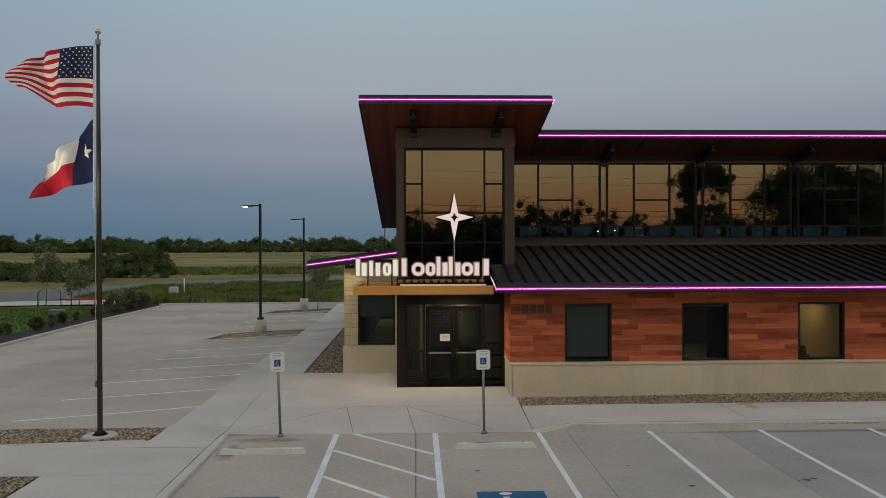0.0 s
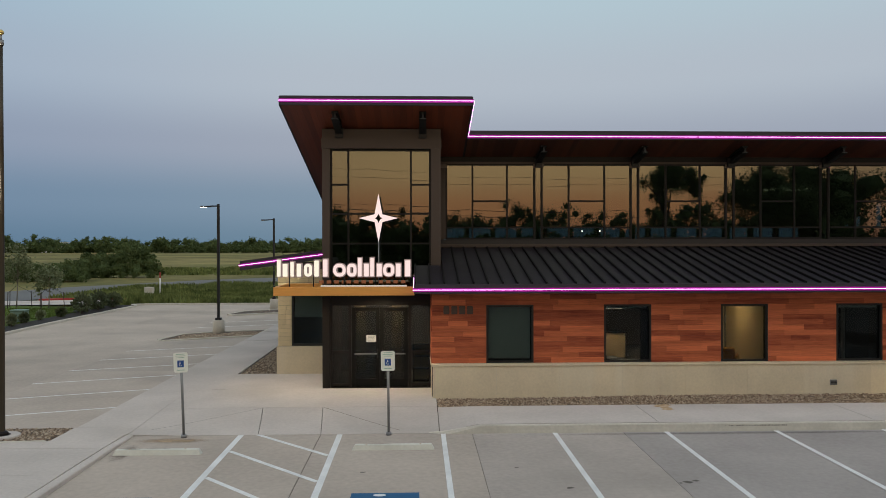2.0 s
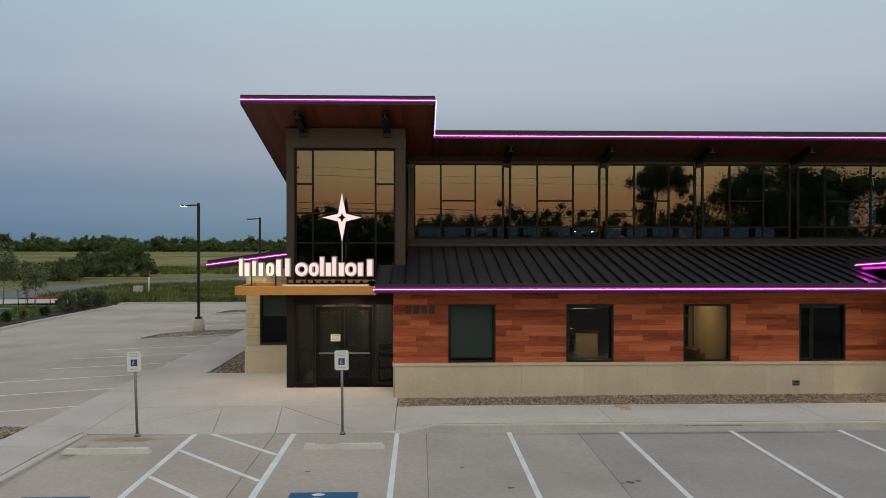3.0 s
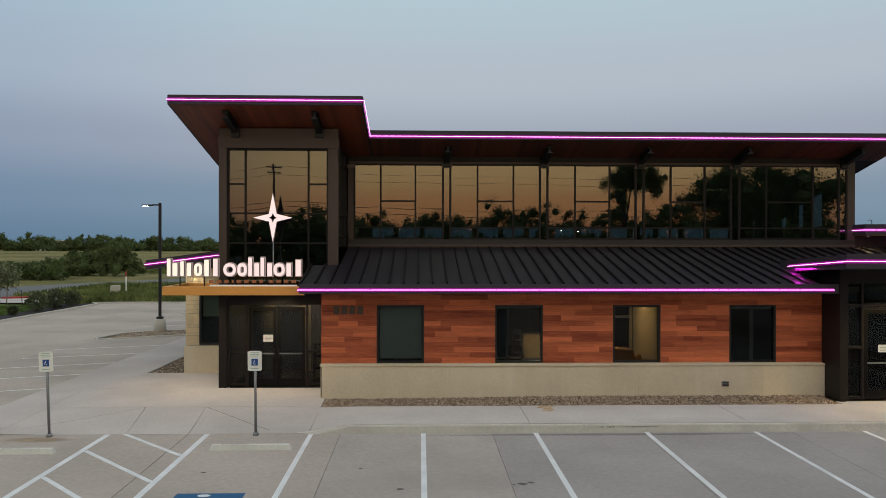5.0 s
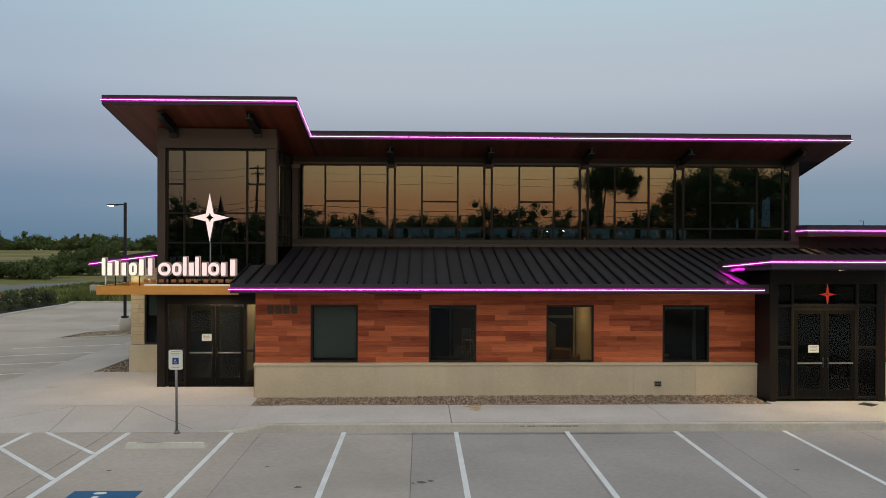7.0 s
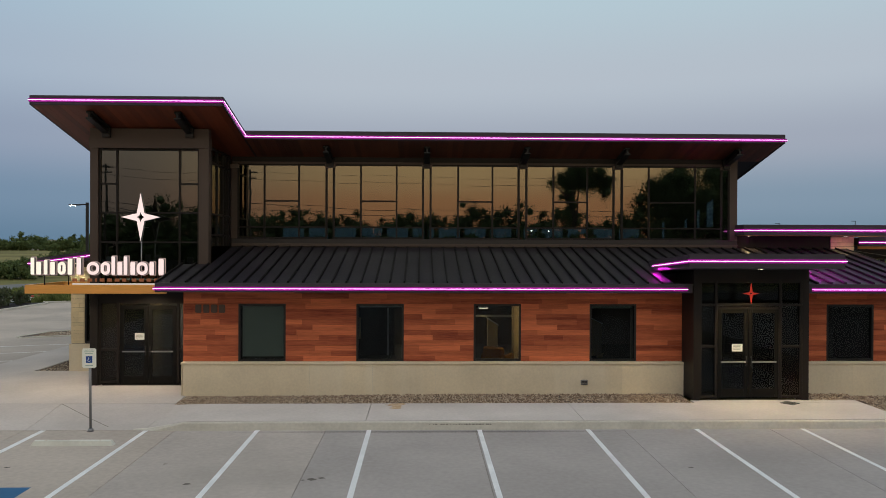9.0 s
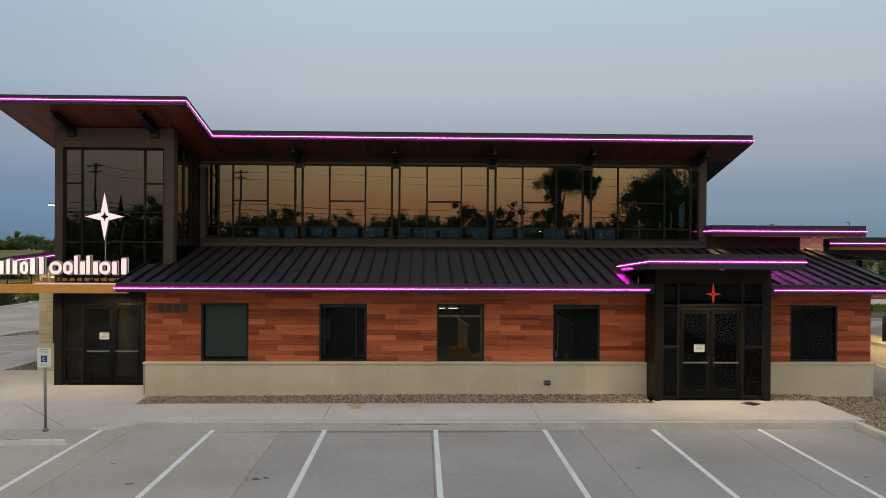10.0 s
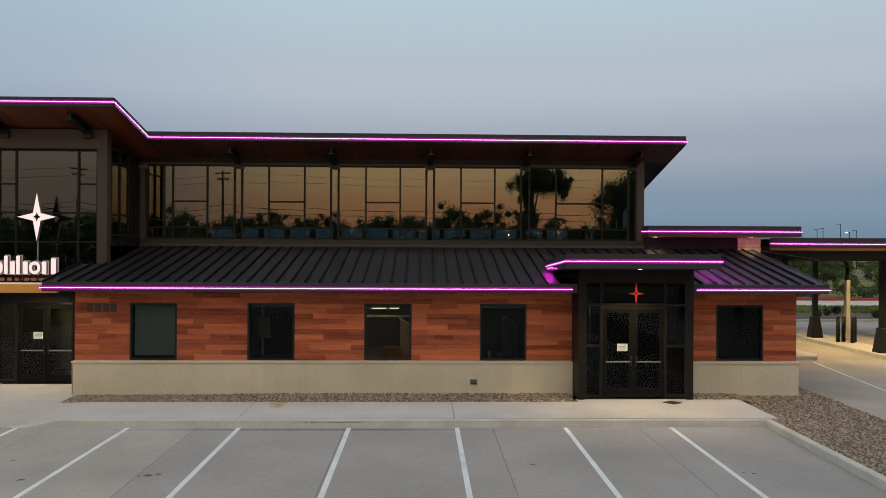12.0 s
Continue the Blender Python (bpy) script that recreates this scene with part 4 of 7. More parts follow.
slab(bm, [(22.33, 24.34), (22.38, 24.34), (22.38, 34.2), (22.33, 34.2)], lambda x, y: 7.838 - 0.235 * (y - 24.34), lambda x, y: 8.11 - 0.235 * (y - 24.34))
part("fascia", bm, M["fascia"], roof_upper, "dark metal fascia")
neon([((4.74, 24.255, 7.925), (22.40, 24.255, 7.925))])

# roof brackets
def bracket(x, y0, z0, y1, z1, w=0.2):
    t = group_at("roof_bracket", "black steel bracket under the roof overhang", "bracket", (x, y0, z0), "roof brackets")
    bm = bmesh.new()
    a = math.atan2(z1 - z0, y0 - y1)
    L = math.hypot(y0 - y1, z1 - z0)
    m = pose(0, 0, 0, -math.degrees(a), 0, 0)
    bbox(bm, -w / 2, w / 2, -L, 0.0, -0.02, 0.04, 0.006, m)
    bbox(bm, -w / 2, w / 2, -L, 0.0, -0.20, -0.16, 0.006, m)
    box(bm, -0.03, 0.03, -L, 0.0, -0.17, -0.01, m)
    part("beam", bm, M["black"], t)
    bm = bmesh.new()
    bbox(bm, -w / 2 - 0.02, w / 2 + 0.02, -0.10, 0.02, -0.3, 0.0, 0.008)
    part("end_plate", bm, M["black"], t)


for x in (7.31, 10.63, 13.95, 17.27, 21.04):
    bracket(x, 25.88, 7.42, 24.75, 7.67)
for x in (0.82, 3.35):
    bracket(x, 23.26, 8.01, 22.05, 8.276)

# tower
YT = 23.30
bm = bmesh.new()
box(bm, 0.295, 0.53, YT, YT + 0.3, 3.1, 7.40)
box(bm, 3.60, 3.90, YT, YT + 0.3, 3.1, 7.40)
slab(bm, [(0.295, YT + 0.3), (0.55, YT + 0.3), (0.55, 35.6), (0.295, 35.6)], 0.1, lambda x, y: 8.42 - 0.22 * (y - 21.67))
tagged(part("wall_tower", bm, M["panel"]), "bronze metal corner columns of the entrance tower", "wall", kind="structure")
# Columns below the canopy: storefront posts, their shade put into the bronze too.
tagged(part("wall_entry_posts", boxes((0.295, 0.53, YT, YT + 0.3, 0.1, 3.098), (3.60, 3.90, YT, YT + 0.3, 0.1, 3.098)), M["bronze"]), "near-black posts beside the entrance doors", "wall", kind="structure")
bm = bmesh.new()
box(bm, 0.275, 3.92, YT - 0.03, YT + 0.3, 7.40, 7.72)
box(bm, 0.295, 3.90, YT, YT + 0.3, 7.722, 8.0)
tagged(part("tower_header", bm, M["panel"]), "flat bronze panel band above the tower glazing", "wall", kind="structure")
t_m = [0.56, 1.08, 2.99, 3.57]
t_r = [(0.56, 1.08, 6.31), (2.99, 3.57, 6.31), (0.56, 1.08, 5.42), (1.08, 2.99, 5.42), (2.99, 3.57, 5.42), (0.56, 1.08, 4.51), (1.08, 2.99, 4.51), (2.99, 3.57, 4.51),
       (0.56, 1.08, 7.36), (1.08, 2.99, 7.36), (2.99, 3.57, 7.36)]
curtain(8, "tall mirror-tinted glazing of the entrance tower", 0.53, 3.60, YT + 0.12, 3.0, 7.40, t_m, t_r, M["glass_high"])
# glazed return of the tower beside the clerestory
w9 = group_at("window_9", "narrow dark glazed return on the tower's side", "window", (3.86, YT + 0.3, 4.4), kind="structure")
for y in (0.05, 0.75, 1.45, 1.75, 2.05, 2.3):
    bm = bmesh.new()
    bbox(bm, -0.05, 0.05, y - 0.03, y + 0.03, 0, 3.1, 0.006)
    part("mullion", bm, M["bronze"], w9)
for z in (0.35, 1.0, 2.6, 3.05):
    bm = bmesh.new()
    bbox(bm, -0.045, 0.045, 0.0, 2.35, z - 0.03, z + 0.03, 0.006)
    part("transom", bm, M["bronze"], w9)
part("pane", boxes((-0.006, 0.006, 0.0, 2.35, 0.0, 3.1)), M["glass_high"], w9)

bm = bmesh.new()
shed(bm, -0.69, 4.755, 21.67, 36.1, 8.655, 0.22, 0.22)
roof_tower = tagged(part("roof_tower", bm, M["roofing"]), "sloping tower roof with a deep overhang", "roof", kind="structure")
bm = bmesh.new()
bbox(bm, -0.69, 4.755, 21.645, 21.695, 8.405, 8.675, 0.008)
for x in (-0.715, 4.735):
    slab(bm, [(x, 21.695), (x + 0.045, 21.695), (x + 0.045, 36.1), (x, 36.1)], lambda x, y: 8.415 - 0.22 * (y - 21.695), lambda x, y: 8.67 - 0.22 * (y - 21.695))
part("fascia", bm, M["fascia"], roof_tower, "dark metal fascia")
neon([((-0.71, 21.60, 8.535), (4.79, 21.60, 8.535)), ((4.815, 21.60, 8.535), (4.815, 24.26, 7.95))])

# wing roof on the west
bm = bmesh.new()
slab(bm, [(-2.73, 25.6), (0.29, 25.6), (0.29, 46), (-2.73, 46)], lambda x, y: 3.63 + 0.135 * (x + 2.73), lambda x, y: 3.94 + 0.135 * (x + 2.73))
roof_west = tagged(part("roof_west", bm, M["fascia"]), "low dark roof over the limestone wing", "roof", kind="structure")
neon([((-2.76, 25.56, 3.79), (0.25, 25.56, 4.19))])

# ---- entrance porch ----
porch = group_at("porch_canopy", "clear-finished timber canopy over the entrance doors", "canopy", (-0.9, 21.8, 3.02), kind="structure")
bm = bmesh.new()
bbox(bm, 0, 4.0, 0, 0.12, 0, 0.25, 0.008)
part("front_beam", bm, M["orange"], porch)
bm = bmesh.new()
bbox(bm, 0, 0.12, 0.122, 2.2, 0, 0.25, 0.008)
part("side_beam", bm, M["orange"], porch)
bm = bmesh.new()
bbox(bm, 0.12, 1.19, 2.1, 2.2, 0.06, 0.25, 0.008)
part("rear_beam", bm, M["orange"], porch)
part("deck", boxes((0.12, 4.45, 0.12, 1.5, 0.05, 0.09)), M["dark"], porch)

# ---- projecting entrance with canopy ----
bm = bmesh.new()
box(bm, 18.13, 18.30, 20.93, 22.2, 0.1, 3.85)
box(bm, 21.24, 21.42, 20.93, 22.2, 0.1, 3.85)
box(bm, 18.30, 21.24, 20.93, 21.1, 3.47, 3.85)
box(bm, 18.13, 21.42, 21.1, 22.2, 3.70, 3.85)
tagged(part("wall_entrance", bm, M["bronze"]), "dark bronze portal of the projecting entrance", "wall", kind="structure")
curtain(10, "dark storefront glazing round the entrance doors", 18.30, 21.24, 20.99, 0.14, 3.47, [18.33, 18.78, 20.62, 21.21],
        [(18.33, 18.78, 2.79), (18.78, 20.62, 2.80), (18.78, 20.62, 2.70), (20.62, 21.21, 2.79), (18.33, 18.78, 1.62), (20.62, 21.21, 1.62), (18.33, 18.78, 0.2), (20.62, 21.21, 0.2),
         (18.33, 18.78, 3.44), (18.78, 20.62, 3.44), (20.62, 21.21, 3.44)], M["glass_clear"], wide=0.07)
can = lambda x, y: -0.065 * (y - 19.55)
bm = bmesh.new()
slab(bm, [(17.53, 19.55), (21.62, 19.55), (21.62, 23.2), (17.53, 23.2)], lambda x, y: 3.88 + can(x, y), lambda x, y: 4.23 + can(x, y))
canopy = tagged(part("roof_canopy", bm, M["fascia"]), "flat dark metal canopy over the second entrance", "canopy", kind="structure")
bm = bmesh.new()
slab(bm, [(17.50, 19.52), (21.65, 19.52), (21.65, 19.549), (17.50, 19.549)], 3.86, 4.25)
part("fascia", bm, M["fascia"], canopy)
neon([((17.46, 19.485, 4.05), (21.69, 19.485, 4.05)), ])
neon([((17.46, 19.50, 4.048), (17.46, 22.6, 3.84))])
# Hidden extra tube and lip, added to throw magenta on the roof.
bm = bmesh.new()
rod(bm, (17.47, 21.1, 3.85), (17.47, 22.35, 3.79), 0.008, n=8)
part("inner_tube", bm, M["neon_mid"], canopy, "extra magenta tube hidden under a lip, tinting the roof")
bm = bmesh.new()
slab(bm, [(17.40, 21.0), (17.529, 21.0), (17.529, 22.45), (17.40, 22.45)], lambda x, y: 3.885 - 0.048 * (y - 21.0), lambda x, y: 3.893 - 0.048 * (y - 21.0))
slab(bm, [(17.392, 20.99), (17.40, 20.99), (17.40, 22.45), (17.392, 22.45)], lambda x, y: 3.841 - 0.048 * (y - 21.0), lambda x, y: 3.893 - 0.048 * (y - 21.0))
slab(bm, [(17.40, 20.99), (17.529, 20.99), (17.529, 20.998), (17.40, 20.998)], 3.835, 3.893)
part("light_lip", bm, M["fascia"], canopy)
# Hidden tube boosted to tint the roof; hood and lip added to shape it.
neon([((21.69, 21.0, 4.12), (21.69, 22.9, 4.0))], tube="neon_strong")
part("light_hood", boxes((21.622, 21.80, 20.9, 23.0, 4.165, 4.18)), M["fascia"], canopy)
bm = bmesh.new()
slab(bm, [(21.651, 20.95), (21.697, 20.95), (21.697, 22.95), (21.651, 22.95)], lambda x, y: 4.08 - 0.063 * (y - 21.0), lambda x, y: 4.088 - 0.063 * (y - 21.0))
part("light_lip", bm, M["fascia"], canopy)


def doors(idx, x0, x1, y, z0, z1, label):
    d = group_at("door_%d" % idx, label, "door", (x0, y, z0), kind="structure")
    w, h = (x1 - x0) / 2, z1 - z0
    for k, a in enumerate((0.0, w)):
        bm = bmesh.new()
        for r in ((a + 0.01, a + 0.12, 0, 0.05, 0.02, h), (a + w - 0.12, a + w - 0.01, 0, 0.05, 0.02, h), (a + 0.12, a + w - 0.12, 0, 0.05, 0.02, 0.26), (a + 0.12, a + w - 0.12, 0, 0.05, h - 0.12, h)):
            bbox(bm, *r, 0.006)
        leaf = part("door_leaf", bm, M["doorframe"], d)
        part("pane", boxes((a + 0.11, a + w - 0.11, 0.02, 0.03, 0.25, h - 0.11)), M["glass_clear"], leaf)
        bm = bmesh.new()
        bbox(bm, a + 0.09, a + w - 0.09, -0.05, -0.02, 1.0, 1.04, 0.006)
        part("push_bar", bm, M["grey"], leaf, "brushed metal push bar")
        bm = bmesh.new()
        hx = a + w - 0.07 if k == 0 else a + 0.07
        rod(bm, (hx, -0.06, 0.9), (hx, -0.06, 1.18), 0.015)
        rod(bm, (hx, -0.06, 0.92), (hx, 0.0, 0.92), 0.01)
        rod(bm, (hx, -0.06, 1.16), (hx, 0.0, 1.16), 0.01)
        part("handle", bm, M["black"], leaf, "black pull handle")
    return d


doors(1, 1.17, 2.90, YT + 0.10, 0.12, 2.56, "pair of glazed dark bronze entrance doors, closed")
doors(2, 18.82, 20.58, 20.96, 0.16, 2.68, "pair of glazed dark bronze side entrance doors, closed")
curtain(11, "storefront sidelights beside the entrance doors", 0.53, 3.60, YT + 0.12, 0.12, 2.99, [0.56, 1.12, 2.95, 3.57],
        [(0.56, 1.12, 2.66), (1.12, 2.95, 2.66), (2.95, 3.57, 2.66), (0.56, 1.12, 1.2), (2.95, 3.57, 1.2), (0.56, 1.12, 0.2), (2.95, 3.57, 0.2), (0.56, 3.57, 2.95)], M["glass_clear"], wide=0.08)
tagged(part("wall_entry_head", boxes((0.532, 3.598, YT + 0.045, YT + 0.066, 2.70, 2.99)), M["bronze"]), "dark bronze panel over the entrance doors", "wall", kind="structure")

# ---- east block and its roof ----
bm = bmesh.new()
box(bm, 21.37, 26.66, 25.14, 33, 4.83, 5.19)
roof_east = tagged(part("roof_east", bm, M["fascia"]), "flat dark roof of the east block", "roof", kind="structure")
for k in range(24):
    part("soffit_board", boxes((21.46 + 0.214 * k, 21.67 + 0.214 * k, 25.19, 32.5, 4.815, 4.828)), M["orange"], roof_east, "soffit board in a bright orange timber tone" if k == 0 else "")
neon([((21.335, 25.105, 4.995), (26.70, 25.105, 4.995)), ((21.335, 25.105, 4.995), (21.335, 25.86, 4.995))])
bm = bmesh.new()
box(bm, 21.47, 24.80, 25.98, 26.2, 4.0, 4.814)
tagged(part("wall_east_upper", bm, M["bronze"]), "dark bronze wall strip under the flat roof", "wall", kind="structure")
pier = tagged(part("wall_east_pier", boxes((24.81, 25.60, 25.96, 33, 3.6, 4.814)), M["joint"]), "short limestone pier under the flat roof", "wall", kind="structure")

# ---- interior ----
tagged(part("wall_office", boxes((13.58, 13.68, 22.21, 25.9, 0.1, 3.0)), M["beige"]), "beige painted wall of the lit office", "wall", kind="structure")
bm = bmesh.new()
box(bm, XL + 0.3, XR - 0.3, 22.2, 33, 0.02, 0.10)
box(bm, 0.55, XL + 0.3, YT + 0.3, 33, 0.02, 0.10)
tagged(part("floor", bm, M["carpet"]), "dark carpeted interior floor", "floor", kind="structure")
bm = bmesh.new()
box(bm, XL + 0.3, XR - 0.3, 22.2, 25.9, 3.0, 3.05)
tagged(part("ceiling", bm, M["greyw"]), "plain office ceiling", "ceiling", kind="structure")
bm = bmesh.new()
box(bm, 3.95, 21.2, 26.1, 33, 4.30, 4.38)
slab(bm, [(3.95, 26.1), (4.05, 26.1), (4.05, 33), (3.95, 33)], 4.38, lambda x, y: 7.80 - 0.235 * (y - 24.315))
box(bm, 21.2, XR, 33.0, 33.2, 0.0, 3.6)
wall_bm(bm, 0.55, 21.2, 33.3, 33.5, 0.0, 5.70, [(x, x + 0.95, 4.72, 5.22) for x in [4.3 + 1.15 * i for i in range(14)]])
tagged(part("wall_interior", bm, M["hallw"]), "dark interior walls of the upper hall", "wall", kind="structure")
bm = bmesh.new()
box(bm, 7.4, 7.5, 22.2, 25.4, 0.1, 3.0)
box(bm, 11.0, 11.1, 22.2, 25.4, 0.1, 3.0)
box(bm, 14.9, 15.0, 22.2, 25.4, 0.1, 3.0)
box(bm, 0.56, 3.9, 26.5, 26.6, 0.1, 3.4)
wall_bm(bm, XL + 0.3, XR - 0.3, 25.4, 25.5, 0.1, 3.0, [(7.9, 10.7, 0.1, 2.6), (11.2, 13.57, 0.1, 2.7), (15.1, 17.7, 0.1, 2.6), (18.5, 21, 0.1, 2.6)])
for a, b in ((8.3, 9.3), (15.2, 17.6)):
    bm2 = bmesh.new()
    for r in ((a - 0.06, a, 25.36, 25.52, 0.1, 2.46), (b, b + 0.06, 25.36, 25.52, 0.1, 2.46), (a, b, 25.36, 25.52, 2.4, 2.46)):
        box(bm2, *r)
    tagged(part("door_trim", bm2, M["white"]), "white painted frame round an inner doorway", "trim", kind="structure")
tagged(part("wall_partition", bm, M["greyw"]), "office partition walls, dark grey for the unlit rooms", "wall", kind="structure")


# ---- signs on the building ----
def star_bm(a, b, c, depth, hole=0.2):
    """A four-pointed star: half height a, half width b, waist c, with a small star-shaped hole."""
    bm = bmesh.new()
    out = [(0, a), (c, c), (b, 0), (c, -c), (0, -a), (-c, -c), (-b, 0), (-c, c)]
    rings = []
    for y in (0, depth):
        rings.append([bm.verts.new((x, y, z)) for x, z in out])
        rings.append([bm.verts.new((x * hole * (1.0 if i % 2 == 0 else 1.9), y, z * hole * (1.0 if i % 2 == 0 else 1.9))) for i, (x, z) in enumerate(out)])
    n = 8
    for i in range(n):
        j = (i + 1) % n
        f = bm.faces.new((rings[0][i], rings[0][j], rings[1][j], rings[1][i]))
        f.material_index = 1
        bm.faces.new((rings[2][j], rings[2][i], rings[3][i], rings[3][j]))
        bm.faces.new((rings[0][j], rings[0][i], rings[2][i], rings[2][j]))
        bm.faces.new((rings[1][i], rings[1][j], rings[3][j], rings[3][i]))
    return bm


st = group_at("star_sign", "large lit white four-pointed star on the tower glass", "sign", (2.03, 22.76, 5.262))
part("star", star_bm(0.73, 0.58, 0.115, 0.12), [M["grey"], M["sign_star"]], st)
bm = bmesh.new()
rod(bm, (0, 0.08, -0.72), (0, 0.08, -1.95), 0.02, n=8)
part("rod", bm, M["grey"], st, "thin grey supporting rod")
for z in (0.3, -0.3):
    bm = bmesh.new()
    rod(bm, (0, 0.1, z), (0, 0.64, z), 0.015, n=6)
    part("bracket", bm, M["black"], st)
st = group_at("star_sign", "small red lit four-pointed star behind the entrance transom", "sign", (19.78, 20.955, 3.11))
part("star", star_bm(0.29, 0.24, 0.04, 0.03), [M["redstar"], M["redstar"]], st)


def rounded(w, h, r, n=5):
    """Outline of a rounded rectangle with its lower left corner at the origin, counterclockwise."""
    out = []
    for cx, cz, a0 in ((w - r, r, -90), (w - r, h - r, 0), (r, h - r, 90), (r, r, 180)):
        out += [(cx + r * math.cos(radians(a0 + 90 * k / n)), cz + r * math.sin(radians(a0 + 90 * k / n))) for k in range(n + 1)]
    return out


def sign_bar(bm, x, z, w, h, y0, y1, r=0.02):
    """A rounded bar standing in the plane of the sign; its front takes the second material."""
    rows = [[bm.verts.new((x + a, y, z + b)) for a, b in rounded(w, h, min(r, w * 0.45, h * 0.45))] for y in (y0, y1)]
    bm.faces.new(rows[0]).material_index = 1
    bm.faces.new(rows[1][::-1])
    n = len(rows[0])
    for i in range(n):
        bm.faces.new((rows[0][i], rows[0][(i + 1) % n], rows[1][(i + 1) % n], rows[1][i]))


def sign_loop(bm, x, z, w, h, stroke, y0, y1):
    """A rounded open loop standing in the plane of the sign."""
    r = w * 0.46
    rings = []
    for y in (y0, y1):
        rings.append([bm.verts.new((x + a, y, z + b)) for a, b in rounded(w, h, r)])
        rings.append([bm.verts.new((x + stroke + a, y, z + stroke + b)) for a, b in rounded(w - 2 * stroke, h - 2 * stroke, max(0.01, r - stroke))])
    n = len(rings[0])
    for i in range(n):
        j = (i + 1) % n
        bm.faces.new((rings[0][i], rings[0][j], rings[1][j], rings[1][i])).material_index = 1
        bm.faces.new((rings[2][j], rings[2][i], rings[3][i], rings[3][j]))
        bm.faces.new((rings[0][j], rings[0][i], rings[2][i], rings[2][j]))
        bm.faces.new((rings[1][i], rings[1][j], rings[3][j], rings[3][i]))


def sign_shape(kind, w, h, grow, y0, y1):
    """One plain shape of the sign: a bar, a loop, or two bars side by side; grow widens every stroke."""
    bm = bmesh.new()
    g, st = grow, 0.09
    if kind == "loop":
        sign_loop(bm, -g, -g, w + 2 * g, h + 2 * g, st + 2 * g if g else st, y0, y1)
    elif kind == "pair":
        sign_bar(bm, -g, -g, st + 0.015 + 2 * g, h + 2 * g, y0, y1)
        sign_bar(bm, w - st - 0.05 - g, -g, st + 0.05 + 2 * g, 0.365 + 2 * g, y0 + 0.002, y1)
    else:
        sign_bar(bm, -g, -g, w + 2 * g, h + 2 * g, y0, y1)
    return bm


sign = group_at("building_sign", "lit white sign of plain rounded shapes standing on the entrance canopy", "sign", (-0.83, 22.0, 3.56))
for x, w, h, kind, warm in ((0.0, 0.30, 0.49, "pair", 1), (0.38, 0.10, 0.42, "bar", 1), (0.56, 0.13, 0.365, "bar", 1), (0.77, 0.23, 0.365, "loop", 1), (1.06, 0.13, 0.46, "bar", 1),
                            (1.31, 0.13, 0.49, "bar", 0), (1.60, 0.36, 0.365, "loop", 0), (2.0, 0.27, 0.365, "loop", 0), (2.31, 0.31, 0.53, "pair", 0), (2.66, 0.33, 0.53, "pair", 0),
                            (3.03, 0.32, 0.365, "loop", 0), (3.40, 0.13, 0.365, "bar", 0), (3.66, 0.15, 0.46, "bar", 0)):
    face = M["sign_warm" if warm else "sign_pink"]
    o = part("shape", sign_shape(kind, w, h, 0.0, 0.0, 0.10), [M["grey"], face], sign)
    o.location = (x, 0, 0)
    part("backing", sign_shape(kind, w, h, 0.028, 0.101, 0.125), [M["grey"], M["sign_edge"]], o, "wider pale backing with a soft halo")
x = 1.2
for w in (0.13, 0.13, 0.13, 0.05, 0.13, 0.13, 0.13, 0.11, 0.0, 0.12, 0.13, 0.13, 0.13):
    if w:
        bm = bmesh.new()
        bbox(bm, 0, w, 0, 0.03, 0, 0.09, 0.006)
        o = part("small_block", bm, M["amber"], sign, "dim amber block of the lower line")
        o.location = (x, -0.02, -0.2)
    x += w + 0.085
bm = bmesh.new()
bbox(bm, 1.26, 3.72, -0.17, -0.08, -0.285, -0.245, 0.008)
part("raceway", bm, M["raceway"], sign, "pale lit raceway strip")
bm = bmesh.new()
for a in (0.33, 1.02, 1.9, 2.8, 3.6):
    rod(bm, (a, 0.143, -0.47), (a, 0.143, 0.3), 0.018, n=6)
box(bm, 0.33, 3.7, 0.128, 0.155, -0.46, -0.42)
part("support_frame", bm, M["black"], sign, "black steel support frame")

num = group_at("number_plate", "four dark raised number blocks on the cedar wall", "sign", (3.93, YW - 0.03, 2.47))
for i in range(4):
    bm = bmesh.new()
    sign_bar(bm, 0, 0, 0.17, 0.24, 0.0, 0.03, 0.03)
    part("block", bm, [M["bar"], M["bar"]], num).location = (0.226 * i, 0, 0)


# ---- lights under soffits ----
def downlight(at, label, cone=112, power=0.0, r=0.07):
    t = group_at("downlight", label, "light", at, "downlights")
    bm = bmesh.new()
    n = 14
    bm.faces.new([bm.verts.new((r * math.cos(2 * math.pi * i / n), r * math.sin(2 * math.pi * i / n), -0.012)) for i in range(n)])
    part("lens", bm, M["downlight"] if power else M["white"], t)
    bm = bmesh.new()
    rod(bm, (0, 0, -0.01), (0, 0, 0.0), r * 1.25, r * 1.25, 14)
    part("trim_ring", bm, M["white"], t)
    if power:
        lamp("downlight_lamp", "SPOT", (at[0], at[1], at[2] - 0.05), power, (1.0, 0.80, 0.50) if at[0] < 5 else (1.0, 0.74, 0.32), 0.06, angle=cone)


downlight((2.1, 22.6, 3.06), "glowing round downlight under the entrance canopy", cone=158, power=80)
downlight((-0.15, 23.0, 3.064), "glowing round downlight under the canopy beside the limestone", power=62)
downlight((-1.25, 25.72, 3.79), "small glowing downlight under the wing roof", power=26)
downlight((21.75, 25.6, 4.81), "glowing round downlight under the flat east roof", power=16, r=0.06)
downlight((25.1, 25.55, 4.81), "glowing round downlight under the flat east roof", power=22, r=0.06)
